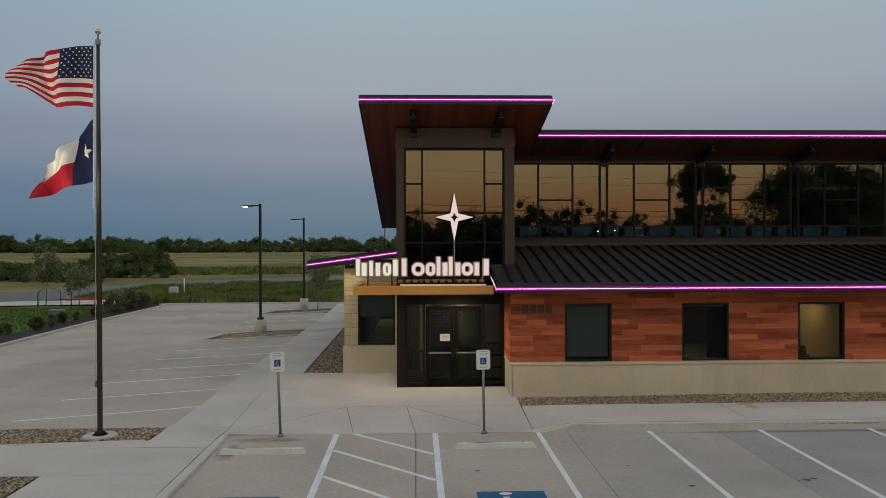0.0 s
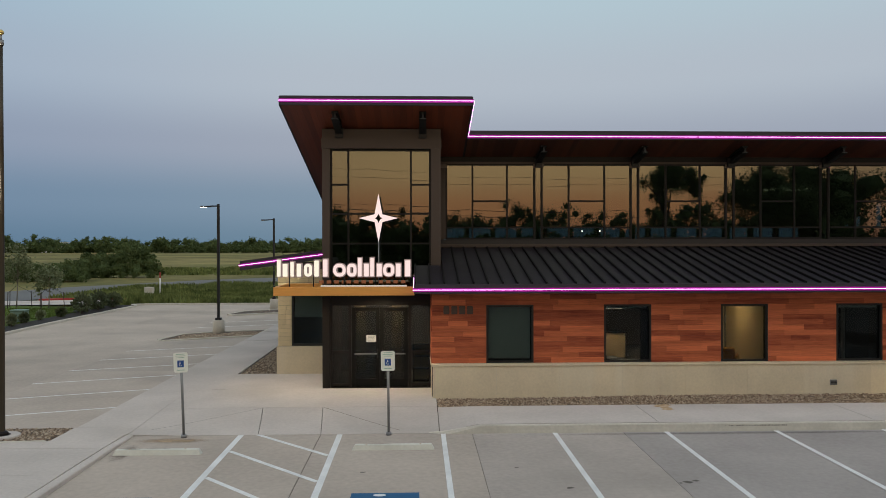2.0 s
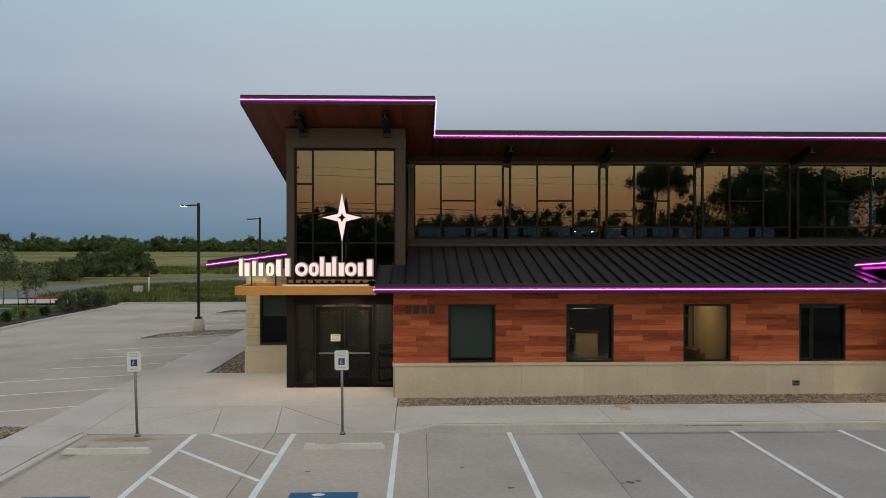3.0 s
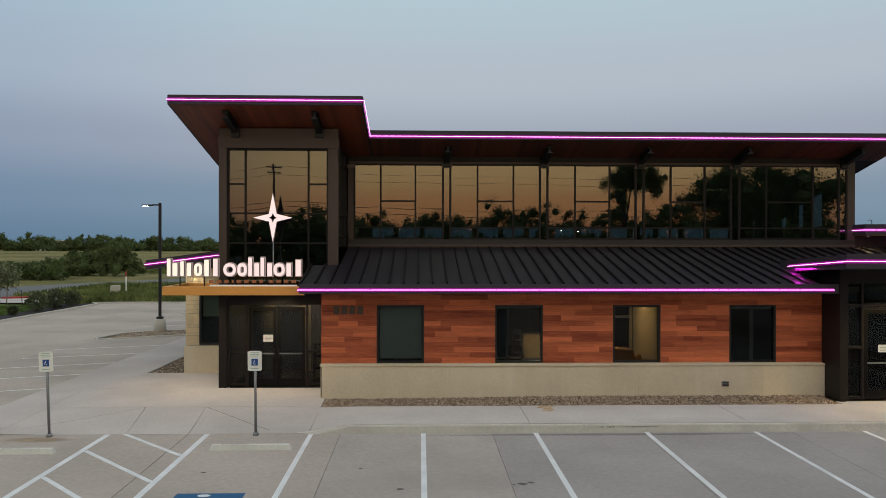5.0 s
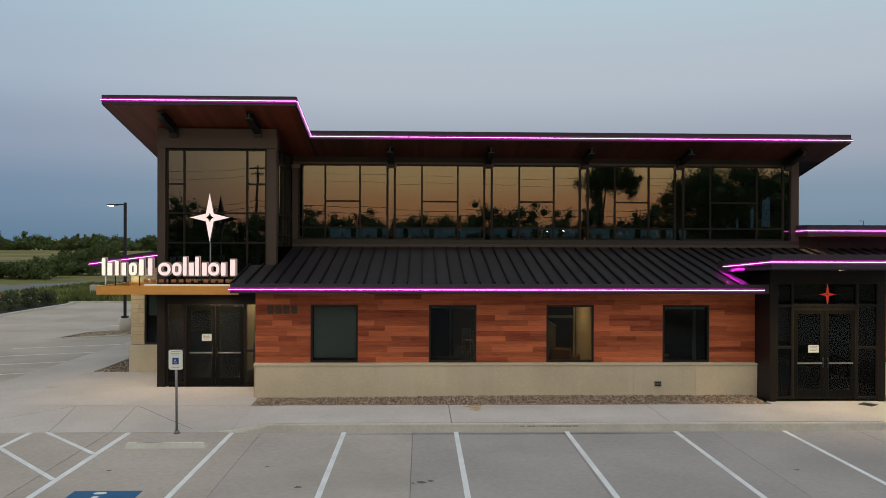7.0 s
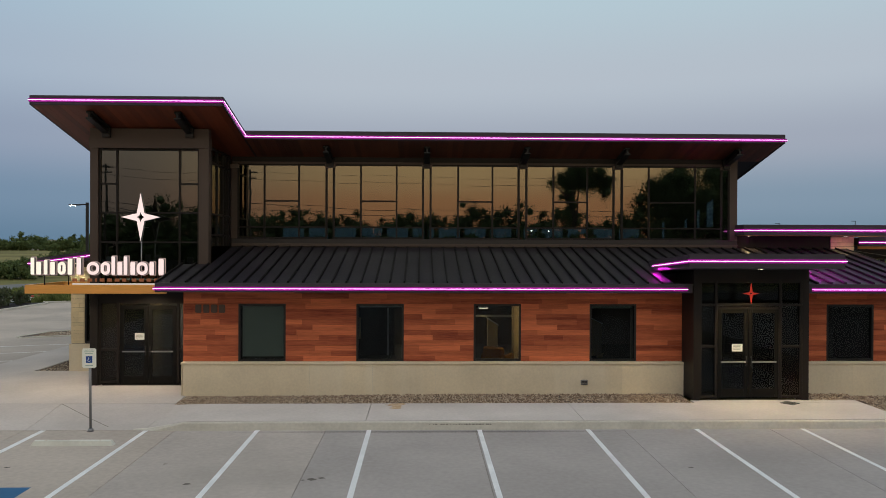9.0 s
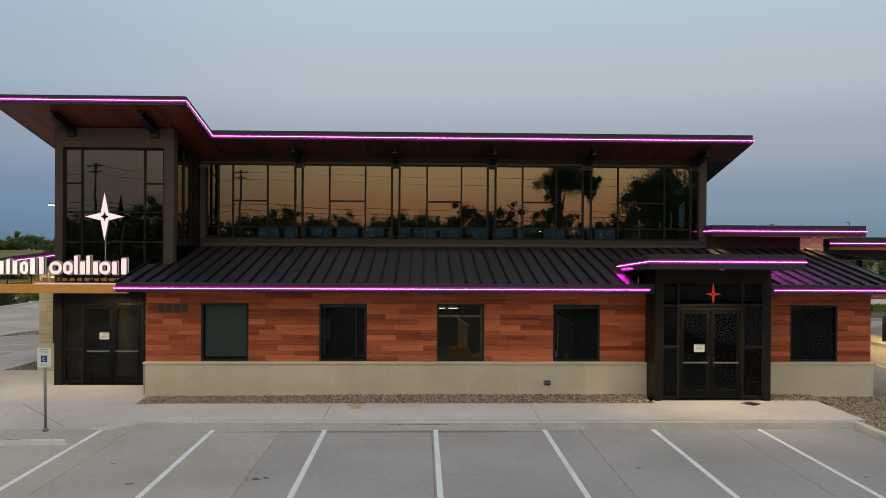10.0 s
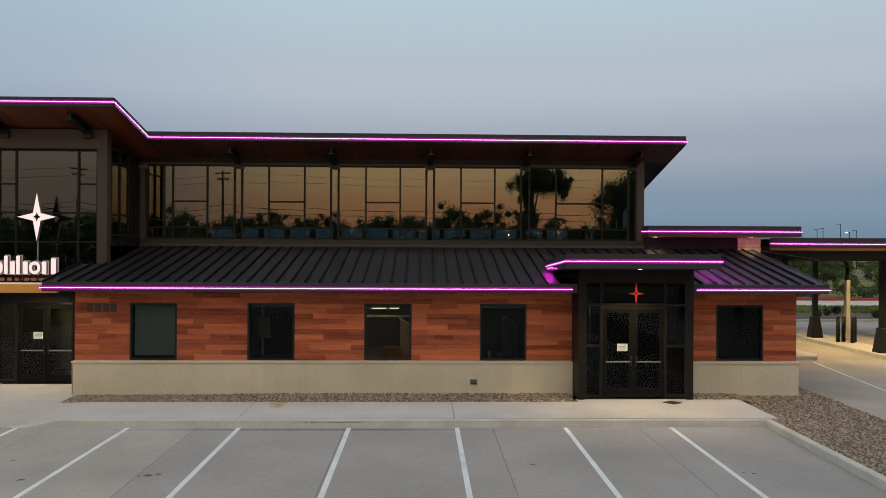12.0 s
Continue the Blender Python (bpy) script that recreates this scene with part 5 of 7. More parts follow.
downlight((19.6, 19.95, 3.838), "glowing round downlight under the second canopy", power=250)
for x in (4.75, 14.95):
    downlight((x, 21.3, 3.118), "small unlit white downlight under the eave")

vent = group_at("wall_vent", "small grey louvred vent in the wainscot", "vent", (15.2, YS - 0.005, 0.40))
bm = bmesh.new()
bbox(bm, -0.1, 0.1, -0.03, 0.02, 0, 0.15, 0.008)
part("hood", bm, M["grey"], vent)
for k in range(3):
    part("slat", boxes((-0.085, 0.085, -0.04, -0.031, 0.02 + 0.04 * k, 0.04 + 0.04 * k)), M["black"], vent)


def notice(at):
    t = group_at("paper_notice", "white printed notice taped to the door glass", "paper", at, "door notices")
    part("sheet", boxes((-0.15, 0.15, -0.004, 0.0, 0, 0.21)), M["white"], t)
    bm = bmesh.new()
    for k in range(4):
        box(bm, -0.11, 0.11 - 0.03 * (k % 2), -0.0065, -0.0045, 0.17 - 0.04 * k, 0.18 - 0.04 * k)
    part("print_lines", bm, M["grey"], t)


notice((1.77, YT + 0.115, 1.50))
notice((19.39, 20.975, 1.475))
mat_ = group_at("floor_drain_cover", "dark square cover turned on edge in the walkway", "cover", (20.68, 20.52, 0.1), turn=38)
bm = bmesh.new()
bbox(bm, -0.19, 0.19, -0.19, 0.19, 0, 0.012, 0.004)
part("plate", bm, M["black"], mat_)
bm = bmesh.new()
for k in range(4):
    box(bm, -0.12, 0.12, -0.1 + 0.06 * k, -0.08 + 0.06 * k, 0.0125, 0.016)
part("grating", bm, M["bronze"], mat_)

# rust runs on the kerb and walk
stain = bmesh.new()
for i in range(9):
    a = random.uniform(0, 6.28)
    cy = 20.53 - 0.07 * i * random.uniform(0.7, 1.1)
    cx = 9.82 + random.uniform(-0.24, 0.24) * max(0.1, 1 - 0.16 * i)
    n = 9
    stain.faces.new([stain.verts.new((cx + random.uniform(0.05, 0.2) * math.cos(6.28 * k / n), cy + random.uniform(0.07, 0.16) * math.sin(6.28 * k / n), 0.1015 + 0.0003 * i)) for k in range(n)])
tagged(part("rust_stain", stain, M["rust"]), "orange rust stain on the concrete walkway", "stain", kind="structure")


# ---- interior things ----
def tube_light(x0, x1, y, z):
    t = group_at("ceiling_tube", "lit slim tube under the office ceiling", "light", (x0, y, z), "ceiling tubes")
    bm = bmesh.new()
    bbox(bm, 0, x1 - x0, -0.04, 0.04, 0, 0.05, 0.008)
    part("housing", bm, M["white"], t)
    bm = bmesh.new()
    bbox(bm, 0.02, x1 - x0 - 0.02, -0.03, 0.03, -0.015, -0.001, 0.004)
    part("diffuser", bm, M["tube"], t)


tube_light(9.8, 10.5, 27.0, 2.2)
tube_light(11.85, 12.4, 27.0, 2.2)
tube_light(12.5, 12.86, 27.0, 2.2)
tube_light(9.0, 9.5, 28.5, 2.5)
lamp("office_lamp", "AREA", (12.7, 24.0, 2.9), 20, (1.0, 0.74, 0.38), 0.8, 0.3)
tube_light(1.6, 2.6, 25.6, 2.9)
lamp("entry_lamp", "AREA", (2.1, 25.6, 2.85), 32, (1.0, 0.78, 0.55), 0.8, 0.3)
# unseen fill, added so the hall behind the glass isn't black
lamp("hall_fill_lamp", "AREA", (12.5, 29.0, 6.6), 200, (1.0, 0.80, 0.6), 12.0, 1.0)
lamp("lobby_lamp", "AREA", (11.0, 28.5, 2.9), 60, (1.0, 0.78, 0.5), 1.5, 0.5)


def entry_shelf(at):
    t = group_at("display_shelf", "open timber display shelf in the lit entry", "shelf", at)
    for s in (-0.28, 0.28):
        part("upright", boxes((s - 0.02, s + 0.02, 0, 0.3, 0, 1.24)), M["bronze"], t)
    for k in range(4):
        part("shelf", boxes((-0.26, 0.26, 0.0, 0.3, 0.06 + 0.38 * k, 0.095 + 0.38 * k)), M["bronze"], t)
    part("back", boxes((-0.3, 0.3, 0.3, 0.32, 0, 1.24)), M["beige"], t)


entry_shelf((3.34, 24.1, 0.1))


def lobby_panel(x0, x1, mat_name, label):
    t = group_at("wall_panel", label, "panel", (x0, 26.44, 0.1), "entry wall panels")
    bm = bmesh.new()
    bbox(bm, 0, x1 - x0, 0, 0.05, 0, 2.3, 0.01)
    part("board", bm, M[mat_name], t)


lobby_panel(2.3, 2.62, "beige", "beige wall panel inside the entry")
lobby_panel(1.0, 1.4, "beige", "beige wall panel inside the entry")


def stool(at, turn):
    t = group_at("bar_stool", "grey metal stool inside the hall", "stool", at, "hall stools", turn=turn)
    bm = bmesh.new()
    bbox(bm, -0.18, 0.18, -0.18, 0.18, 0.72, 0.76, 0.015)
    part("seat", bm, M["grey"], t)
    bm = bmesh.new()
    bbox(bm, -0.18, 0.18, 0.15, 0.18, 0.95, 1.2, 0.012)
    for s in (-0.16, 0.16):
        rod(bm, (s, 0.165, 0.74), (s, 0.165, 1.0), 0.012, n=6)
    part("backrest", bm, M["grey"], t)
    for sx in (-1, 1):
        for sy in (-1, 1):
            bm = bmesh.new()
            rod(bm, (sx * 0.2, sy * 0.2, 0), (sx * 0.15, sy * 0.15, 0.72), 0.016, n=7)
            part("leg", bm, M["grey"], t)
    bm = bmesh.new()
    for a, b in (((-0.19, -0.19), (0.19, -0.19)), ((0.19, -0.19), (0.19, 0.19)), ((0.19, 0.19), (-0.19, 0.19)), ((-0.19, 0.19), (-0.19, -0.19))):
        rod(bm, (*a, 0.28), (*b, 0.28), 0.011, n=6)
    part("foot_ring", bm, M["grey"], t)


def armchair(at, turn):
    t = group_at("armchair", "low orange upholstered armchair in the office", "chair", at, "office armchairs", turn=turn)
    bm = bmesh.new()
    bbox(bm, -0.34, 0.34, -0.34, 0.3, 0.2, 0.44, 0.05)
    part("seat", bm, M["orangechair"], t)
    bm = bmesh.new()
    bbox(bm, -0.36, 0.36, 0.24, 0.38, 0.36, 0.84, 0.06)
    part("backrest", bm, M["orangechair"], t)
    for s in (-1, 1):
        bm = bmesh.new()
        bbox(bm, s * 0.38 - 0.05, s * 0.38 + 0.05, -0.34, 0.36, 0.2, 0.6, 0.04)
        part("armrest", bm, M["orangechair"], t)
        for y in (-0.28, 0.3):
            bm = bmesh.new()
            rod(bm, (s * 0.32, y, 0), (s * 0.3, y, 0.2), 0.02, n=7)
            part("leg", bm, M["black"], t)


stool((10.12, 28.8, 0.1), 160)
counter = group_at("hall_counter", "low tan counter behind the stool in the hall", "counter", (10.75, 29.3, 0.1))
bm = bmesh.new()
bbox(bm, -0.35, 0.5, 0, 0.4, 0, 0.95, 0.01)
part("body", bm, M["beige"], counter)
bm = bmesh.new()
bbox(bm, -0.4, 0.55, -0.04, 0.44, 0.952, 0.99, 0.008)
part("top", bm, M["bronze"], counter)
armchair((12.9, 23.9, 0.42), 150)
plat = group_at("office_platform", "low dark carpeted platform in the office", "platform", (13.2, 23.6, 0.1))
bm = bmesh.new()
bbox(bm, -1.0, 0.36, -0.6, 0.7, 0.0, 0.32, 0.02)
part("deck", bm, M["carpet"], plat)
def hall_column(at, w, h, slant):
    t = group_at("lit_column", "warmly lit tan column with a slanted top in the hall", "column", at, "hall columns")
    bm = bmesh.new()
    slab(bm, [(-w, -0.18), (w, -0.18), (w, 0.18), (-w, 0.18)], 0.0, lambda x, y: h - slant * x)
    bmesh.ops.bevel(bm, geom=bm.edges[:], offset=0.015, segments=1, affect="EDGES")
    part("shaft", bm, M["beige"], t)
    bm = bmesh.new()
    slab(bm, [(-w - 0.03, -0.21), (w + 0.03, -0.21), (w + 0.03, 0.21), (-w - 0.03, 0.21)], lambda x, y: h - slant * x + 0.002, lambda x, y: h - slant * x + 0.04)
    part("cap", bm, M["white"], t)


hall_column((13.06, 27.5, 0.1), 0.18, 1.55, 0.6)
hall_column((17.1, 28.9, 0.1), 0.29, 1.5, 0.5)


def desk_item(at, w, h, material, label):
    t = group_at("desk_pot", label, "pot", at, "desk pots")
    bm = bmesh.new()
    rod(bm, (0, 0, 0), (0, 0, h), w * 0.8, w, 12)
    part("body", bm, M[material], t)
    bm = bmesh.new()
    rod(bm, (0, 0, h), (0, 0, h + 0.012), w * 1.06, w * 1.06, 12)
    part("rim", bm, M[material], t)


rail_ = group_at("hall_beam", "pale beam across the hall under the tubes", "beam", (11.6, 27.1, 1.86))
bm = bmesh.new()
bbox(bm, 0, 2.4, 0, 0.1, 0, 0.08, 0.01)
part("beam", bm, M["cast"], rail_)
for x, y, z, w, h in ((7.91, 26.5, 1.16, 0.42, 0.74),):
    t = group_at("wall_picture", "tan framed panel on an office wall", "picture", (x, y, z), "office pictures")
    part("board", boxes((0, w, 0, 0.03, 0, h)), M["beige"], t)
    bm = bmesh.new()
    for r in ((-0.02, 0, -0.01, 0.04, -0.02, h + 0.02), (w, w + 0.02, -0.01, 0.04, -0.02, h + 0.02), (0, w, -0.01, 0.04, -0.02, 0), (0, w, -0.01, 0.04, h, h + 0.02)):
        box(bm, *r)
    part("frame", bm, M["bronze"], t)
back_ = group_at("hall_screen", "dark grey screen wall in the hall", "screen", (7.3, 26.56, 0.1))
bm = bmesh.new()
bbox(bm, 0, 2.2, 0, 0.08, 0, 2.6, 0.01)
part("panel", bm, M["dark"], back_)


def desk(at, turn):
    t = group_at("desk", "dark office desk seen through the window", "desk", at, "office desks", turn=turn)
    bm = bmesh.new()
    bbox(bm, -0.75, 0.75, -0.35, 0.35, 0.70, 0.74, 0.01)
    part("top", bm, M["bronze"], t)
    for s in (-0.7, 0.7):
        part("side_panel", boxes((s - 0.02, s + 0.02, -0.32, 0.32, 0, 0.70)), M["bronze"], t)


desk((8.9, 24.4, 0.1), 0)
desk((16.0, 24.2, 0.1), 5)
desk((22.9, 23.9, 0.1), 0)
desk_item((15.88, 24.1, 0.84), 0.06, 0.2, "white", "small white pot on an office desk")
desk_item((16.22, 24.1, 0.84), 0.12, 0.13, "beige", "low tan bowl on an office desk")


def blind(x0, x1, y, z0, z1, label):
    t = group_at("roller_blind", label, "blind", (x0, y, z0), "roller blinds")
    part("cloth", boxes((0, x1 - x0, 0, 0.004, 0, z1 - z0)), M["blind"], t)
    bm = bmesh.new()
    rod(bm, (0, 0.0, 0.0), (x1 - x0, 0.0, 0.0), 0.014, n=8)
    part("bottom_bar", bm, M["grey"], t)
    bm = bmesh.new()
    rod(bm, (0, 0.03, z1 - z0), (x1 - x0, 0.03, z1 - z0), 0.035, n=10)
    part("roller", bm, M["greyw"], t)


blind(5.24, 6.45, 22.08, 1.17, 2.68, "grey-green roller blind lowered over the window")
blind(8.65, 9.88, 22.08, 2.61, 2.68, "roller blind rolled up at the window head")
blind(15.48, 16.71, 22.08, 2.59, 2.68, "roller blind rolled up at the window head")
blind(-1.03, 0.09, 26.30, 2.0, 2.74, "half-lowered roller blind in the stone wing")

# ---- lot furniture ----
def wheel_stop(x0, x1, y):
    t = group_at("wheel_stop", "weathered low concrete wheel stop in the parking bay", "wheel stop", ((x0 + x1) / 2, y, lot_z(0, y)), "wheel stops")
    h = (x1 - x0) / 2
    bm = bmesh.new()
    lo = [(-h, -0.09), (h, -0.09), (h, 0.09), (-h, 0.09)]
    hi = [(-h + 0.06, -0.055), (h - 0.06, -0.055), (h - 0.06, 0.055), (-h + 0.06, 0.055)]
    a = [bm.verts.new((*p, 0.0)) for p in lo]
    b = [bm.verts.new((*p, 0.11)) for p in hi]
    bm.faces.new(b)
    for i in range(4):
        bm.faces.new((a[i], a[(i + 1) % 4], b[(i + 1) % 4], b[i]))
    part("block", bm, M["stop"], t)
    for j in range(5):
        bm = bmesh.new()
        cx, r, n = random.uniform(-h + 0.25, h * 0.4), random.uniform(0.08, 0.2), 11
        bm.faces.new([bm.verts.new((cx + r * random.uniform(0.6, 1.2) * math.cos(6.2832 * k / n), 0.02 + 0.032 * random.uniform(0.4, 1.0) * math.sin(6.2832 * k / n), 0.1115)) for k in range(n)])
        part("stain", bm, M["scuff"], t, "dark tyre rub" if j == 0 else "")
    for s in (-0.6, 0.6):
        bm = bmesh.new()
        rod(bm, (s, 0, 0.1), (s, 0, 0.116), 0.018, n=8)
        part("pin", bm, M["rust"], t)


wheel_stop(-3.40, -1.51, 16.86)
wheel_stop(1.74, 3.56, 17.08)


def access_sign(x, y, lean):
    t = group_at("parking_sign", "white reserved-parking sign with a blue emblem on a steel post", "sign", (x, y, -0.08), "reserved parking signs")
    t.rotation_euler = (0, radians(lean), 0)
    bm = bmesh.new()
    rod(bm, (0, 0, 0), (0, 0, 1.97), 0.032, n=10)
    part("post", bm, M["grey"], t)
    bm = bmesh.new()
    rod(bm, (0, 0, 0), (0, 0, 0.07), 0.075, 0.06, n=10)
    part("base_collar", bm, M["grey"], t)
    bm = bmesh.new()
    b = bmesh.new()
    box(b, -0.165, 0.165, -0.045, -0.033, 1.54, 2.01)
    bmesh.ops.bevel(b, geom=[e for e in b.edges if abs(e.verts[0].co.y - e.verts[1].co.y) > 0.005], offset=0.022, segments=4, affect="EDGES")
    merge(bm, b)
    plate = part("plate", bm, M["signwhite"], t)
    part("emblem", boxes((-0.075, 0.075, -0.049, -0.0455, 1.665, 1.825)), M["signblue"], plate, "blue square emblem")
    bm = bmesh.new()
    n = 16
    ring = [[bm.verts.new((r * math.cos(2 * math.pi * i / n), -0.051, 1.728 + r * math.sin(2 * math.pi * i / n))) for i in range(n + 1)] for r in (0.026, 0.038)]
    for i in range(3, n - 1):
        bm.faces.new((ring[0][i], ring[1][i], ring[1][i + 1], ring[0][i + 1]))
    box(bm, -0.016, -0.004, -0.053, -0.0495, 1.743, 1.80)
    part("emblem_strokes", bm, M["white"], plate)
    bm = bmesh.new()
    for k, wd in enumerate((0.10, 0.115, 0.09)):
        box(bm, -wd, wd, -0.048, -0.0455, 1.965 - 0.04 * k, 1.976 - 0.04 * k)
    part("text_bars", bm, M["signgreen"], plate, "green bars of small print")
    part("lower_bars", boxes((-0.09, 0.09, -0.048, -0.0455, 1.59, 1.605)), M["signgreen"], plate)


access_sign(-2.325, 18.27, -1.9)
access_sign(2.50, 18.31, -0.6)

pole = group_at("flagpole", "tall dark bronze flagpole with a gilded ball", "flagpole", (-6.49, 18.2, 0.0))
bm = bmesh.new()
rod(bm, (0, 0, 0.02), (0, 0, 5.2), 0.06, 0.055, 16, False)
rod(bm, (0, 0, 5.2), (0, 0, 9.13), 0.055, 0.038, 16)
part("shaft", bm, M["polebronze"], pole)
bm = bmesh.new()
bmesh.ops.create_uvsphere(bm, u_segments=16, v_segments=10, radius=0.064, matrix=Matrix.Translation((0, 0, 9.42)))
for f in bm.faces:
    f.smooth = True
part("ball", bm, M["brass"], pole, "gilded ball")
bm = bmesh.new()
rod(bm, (0, 0, 9.12), (0, 0, 9.24), 0.06, 0.06, 12)
rod(bm, (0, 0, 9.24), (0, 0, 9.36), 0.02, 0.02, 8)
part("truck", bm, M["grey"], pole, "grey pulley cap")
bm = bmesh.new()
rod(bm, (0, 0, 0.0), (0, 0, 0.05), 0.19, 0.17, 20)
rod(bm, (0, 0, 0.05), (0, 0, 0.13), 0.15, 0.09, 20)
part("shoe", bm, M["bronze"], pole)
bm = bmesh.new()
n = 28
rr = [[bm.verts.new((r * math.cos(6.28318 * i / n), r * math.sin(6.28318 * i / n), z)) for i in range(n)] for r, z in ((0.385, -0.06), (0.385, 0.02), (0.365, 0.04), (0.2, 0.04))]
for a, b in zip(rr, rr[1:]):
    for i in range(n):
        bm.faces.new((a[i], a[(i + 1) % n], b[(i + 1) % n], b[i]))
bm.faces.new(rr[-1])
part("collar", bm, M["walk"], pole, "round concrete collar")
bm = bmesh.new()
rod(bm, (-0.09, -0.01, 1.2), (-0.075, -0.01, 9.15), 0.008, n=5)
rod(bm, (-0.12, -0.02, 5.3), (-0.10, -0.01, 9.12), 0.008, n=5)
part("halyard", bm, M["white"], pole, "white halyard rope")
bm = bmesh.new()
bbox(bm, -0.10, -0.06, -0.05, 0.05, 1.15, 1.3, 0.01)
part("cleat", bm, M["grey"], pole)


def flag(name, label, at, nu, nv, shape, colour):
    t = group_at(name, label, "flag", at, "flags")
    bm = bmesh.new()
    g = [[bm.verts.new(shape(i / nu, j / nv)) for i in range(nu + 1)] for j in range(nv + 1)]
    for j in range(nv):
        for i in range(nu):
            f = bm.faces.new((g[j][i], g[j][i + 1], g[j + 1][i + 1], g[j + 1][i]))
            f.material_index = colour((i + 0.5) / nu, (j + 0.5) / nv)
            f.smooth = True
    part("cloth", bm, [M["flagred"], M["flagwhite"], M["flagblue"]], t)
    return t


def us_shape(u, v):
    top = 1.42 - 0.12 * u - 0.42 * u ** 2.5 + 0.03 * math.sin(9 * u)
    bot = 0.02 * math.sin(9 * u) + 0.42 * smooth(0.55, 1.0, u)
    z = top + (bot - top) * v + 0.05 * u * math.sin(9 * u + 2.0 * v)
    y = 0.2 * math.sin(9.5 * u + 2.2 * v) * min(1, 2.5 * u) + 0.09 * math.sin(19 * u - 4 * v) * u
    return (-1.5 * u - 0.16 * math.sin(3.14 * v) * u * u + 0.05 * u * math.sin(7 * v), y - 0.35 * u, z)


def tx_shape(u, v):
    top = 1.46 - 1.15 * u ** 0.9 + 0.03 * math.sin(14 * u)
    bot = -0.42 * u ** 1.2
    z = top + (bot - top) * v + 0.03 * math.sin(9 * u + 3 * v)
    y = 0.2 * math.sin(8 * u + 2.5 * v) * min(1, 2.5 * u) + 0.07 * math.sin(17 * u - 5 * v) * u
    return (-(1.0 + 0.26 * v) * u + 0.05 * math.sin(7 * v) * u, y - 0.3 * u, z)


us = flag("national_flag", "red and white striped flag with a starred blue canton, flying", (-6.60, 18.19, 7.66), 52, 39, us_shape,
          lambda u, v: 2 if u < 0.42 and v < 7 / 13 else int(v * 13) % 2)
bm = bmesh.new()
for r in range(9):
    for c in range(6 if r % 2 == 0 else 5):
        u = 0.42 * ((c + (0.5 if r % 2 == 0 else 1.0)) / 6.0)
        v = 7 / 13 * (r + 0.6) / 9.3
        p = Vector(us_shape(u, v))
        for s in (-0.012, 0.012):
            bm.faces.new([bm.verts.new(p + Vector((0.024 * math.cos(1.57 + k * 0.6283) * (1 if k % 2 == 0 else 0.45), s, 0.026 * math.sin(1.57 + k * 0.6283) * (1 if k % 2 == 0 else 0.45)))) for k in range(10)])
tagged(part("stars", bm, M["flagwhite"], us, "small white stars"), kind="stuff")
tx = flag("state_flag", "red, white and blue state flag with one white star, drooping", (-6.60, 18.19, 5.94), 96, 64, tx_shape,
          lambda u, v: 2 if u < 0.31 else (1 if v < 0.5 else 0))
p = Vector(tx_shape(0.155, 0.46))
bm = bmesh.new()
for s in (-0.03, 0.03):
    bm.faces.new([bm.verts.new(p + Vector((0.15 * math.cos(1.57 + k * 0.6283) * (1 if k % 2 == 0 else 0.4), s - 0.25 * 0.17 * math.cos(1.57 + k * 0.6283), 0.19 * math.sin(1.57 + k * 0.6283) * (1 if k % 2 == 0 else 0.4)))) for k in range(10)])
part("star", bm, M["flagwhite"], tx, "single white star")


# ground floodlight of the flags; unseen, added because flags and pole look lit
fl = group_at("flag_floodlight", "small dark ground floodlight assumed in the gravel, lit", "light", (-8.9, 14.2, 0.0))
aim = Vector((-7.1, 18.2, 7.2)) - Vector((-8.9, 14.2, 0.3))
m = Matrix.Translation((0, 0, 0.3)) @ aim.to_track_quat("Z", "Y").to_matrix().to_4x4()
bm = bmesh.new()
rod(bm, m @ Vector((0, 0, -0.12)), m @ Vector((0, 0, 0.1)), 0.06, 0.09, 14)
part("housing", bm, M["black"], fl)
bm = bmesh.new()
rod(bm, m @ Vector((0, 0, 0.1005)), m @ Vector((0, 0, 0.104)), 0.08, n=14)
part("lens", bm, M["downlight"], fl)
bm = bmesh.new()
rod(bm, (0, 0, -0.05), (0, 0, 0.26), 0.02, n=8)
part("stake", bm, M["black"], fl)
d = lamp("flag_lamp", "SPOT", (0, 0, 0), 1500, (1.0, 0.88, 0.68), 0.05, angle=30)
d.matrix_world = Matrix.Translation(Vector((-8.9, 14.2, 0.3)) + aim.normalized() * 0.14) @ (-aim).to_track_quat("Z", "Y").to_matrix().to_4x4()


def lot_lamp(at, lit, turn, h=6.75):
    t = group_at("parking_lamp", "dark lamp post on a concrete base, %s" % ("lamp lit" if lit else "lamp unlit"), "lamp post", at, "parking lamps", turn=turn)
    bm = bmesh.new()
    rod(bm, (0, 0, -0.05), (0, 0, 0.78), 0.31, 0.30, 20)
    part("base", bm, M["kerb"], t, "round concrete base")
    bm = bmesh.new()
    bbox(bm, -0.15, 0.15, -0.15, 0.15, 0.78, 0.9, 0.02)
    part("base_cover", bm, M["black"], t)
    bm = bmesh.new()
    bbox(bm, -0.065, 0.065, -0.065, 0.065, 0.9, h, 0.012)
    part("shaft", bm, M["black"], t)
    bm = bmesh.new()
    bbox(bm, -0.42, -0.06, -0.03, 0.03, h - 0.14, h - 0.07, 0.01)
    part("arm", bm, M["black"], t)
    bm = bmesh.new()
    bbox(bm, -0.92, -0.40, -0.16, 0.16, h - 0.16, h - 0.09, 0.02)
    head = part("lamp_head", bm, M["black"], t)
    part("lens", boxes((-0.90, -0.66, -0.13, 0.13, h - 0.18, h - 0.162)), M["poollight"] if lit else M["white"], head)


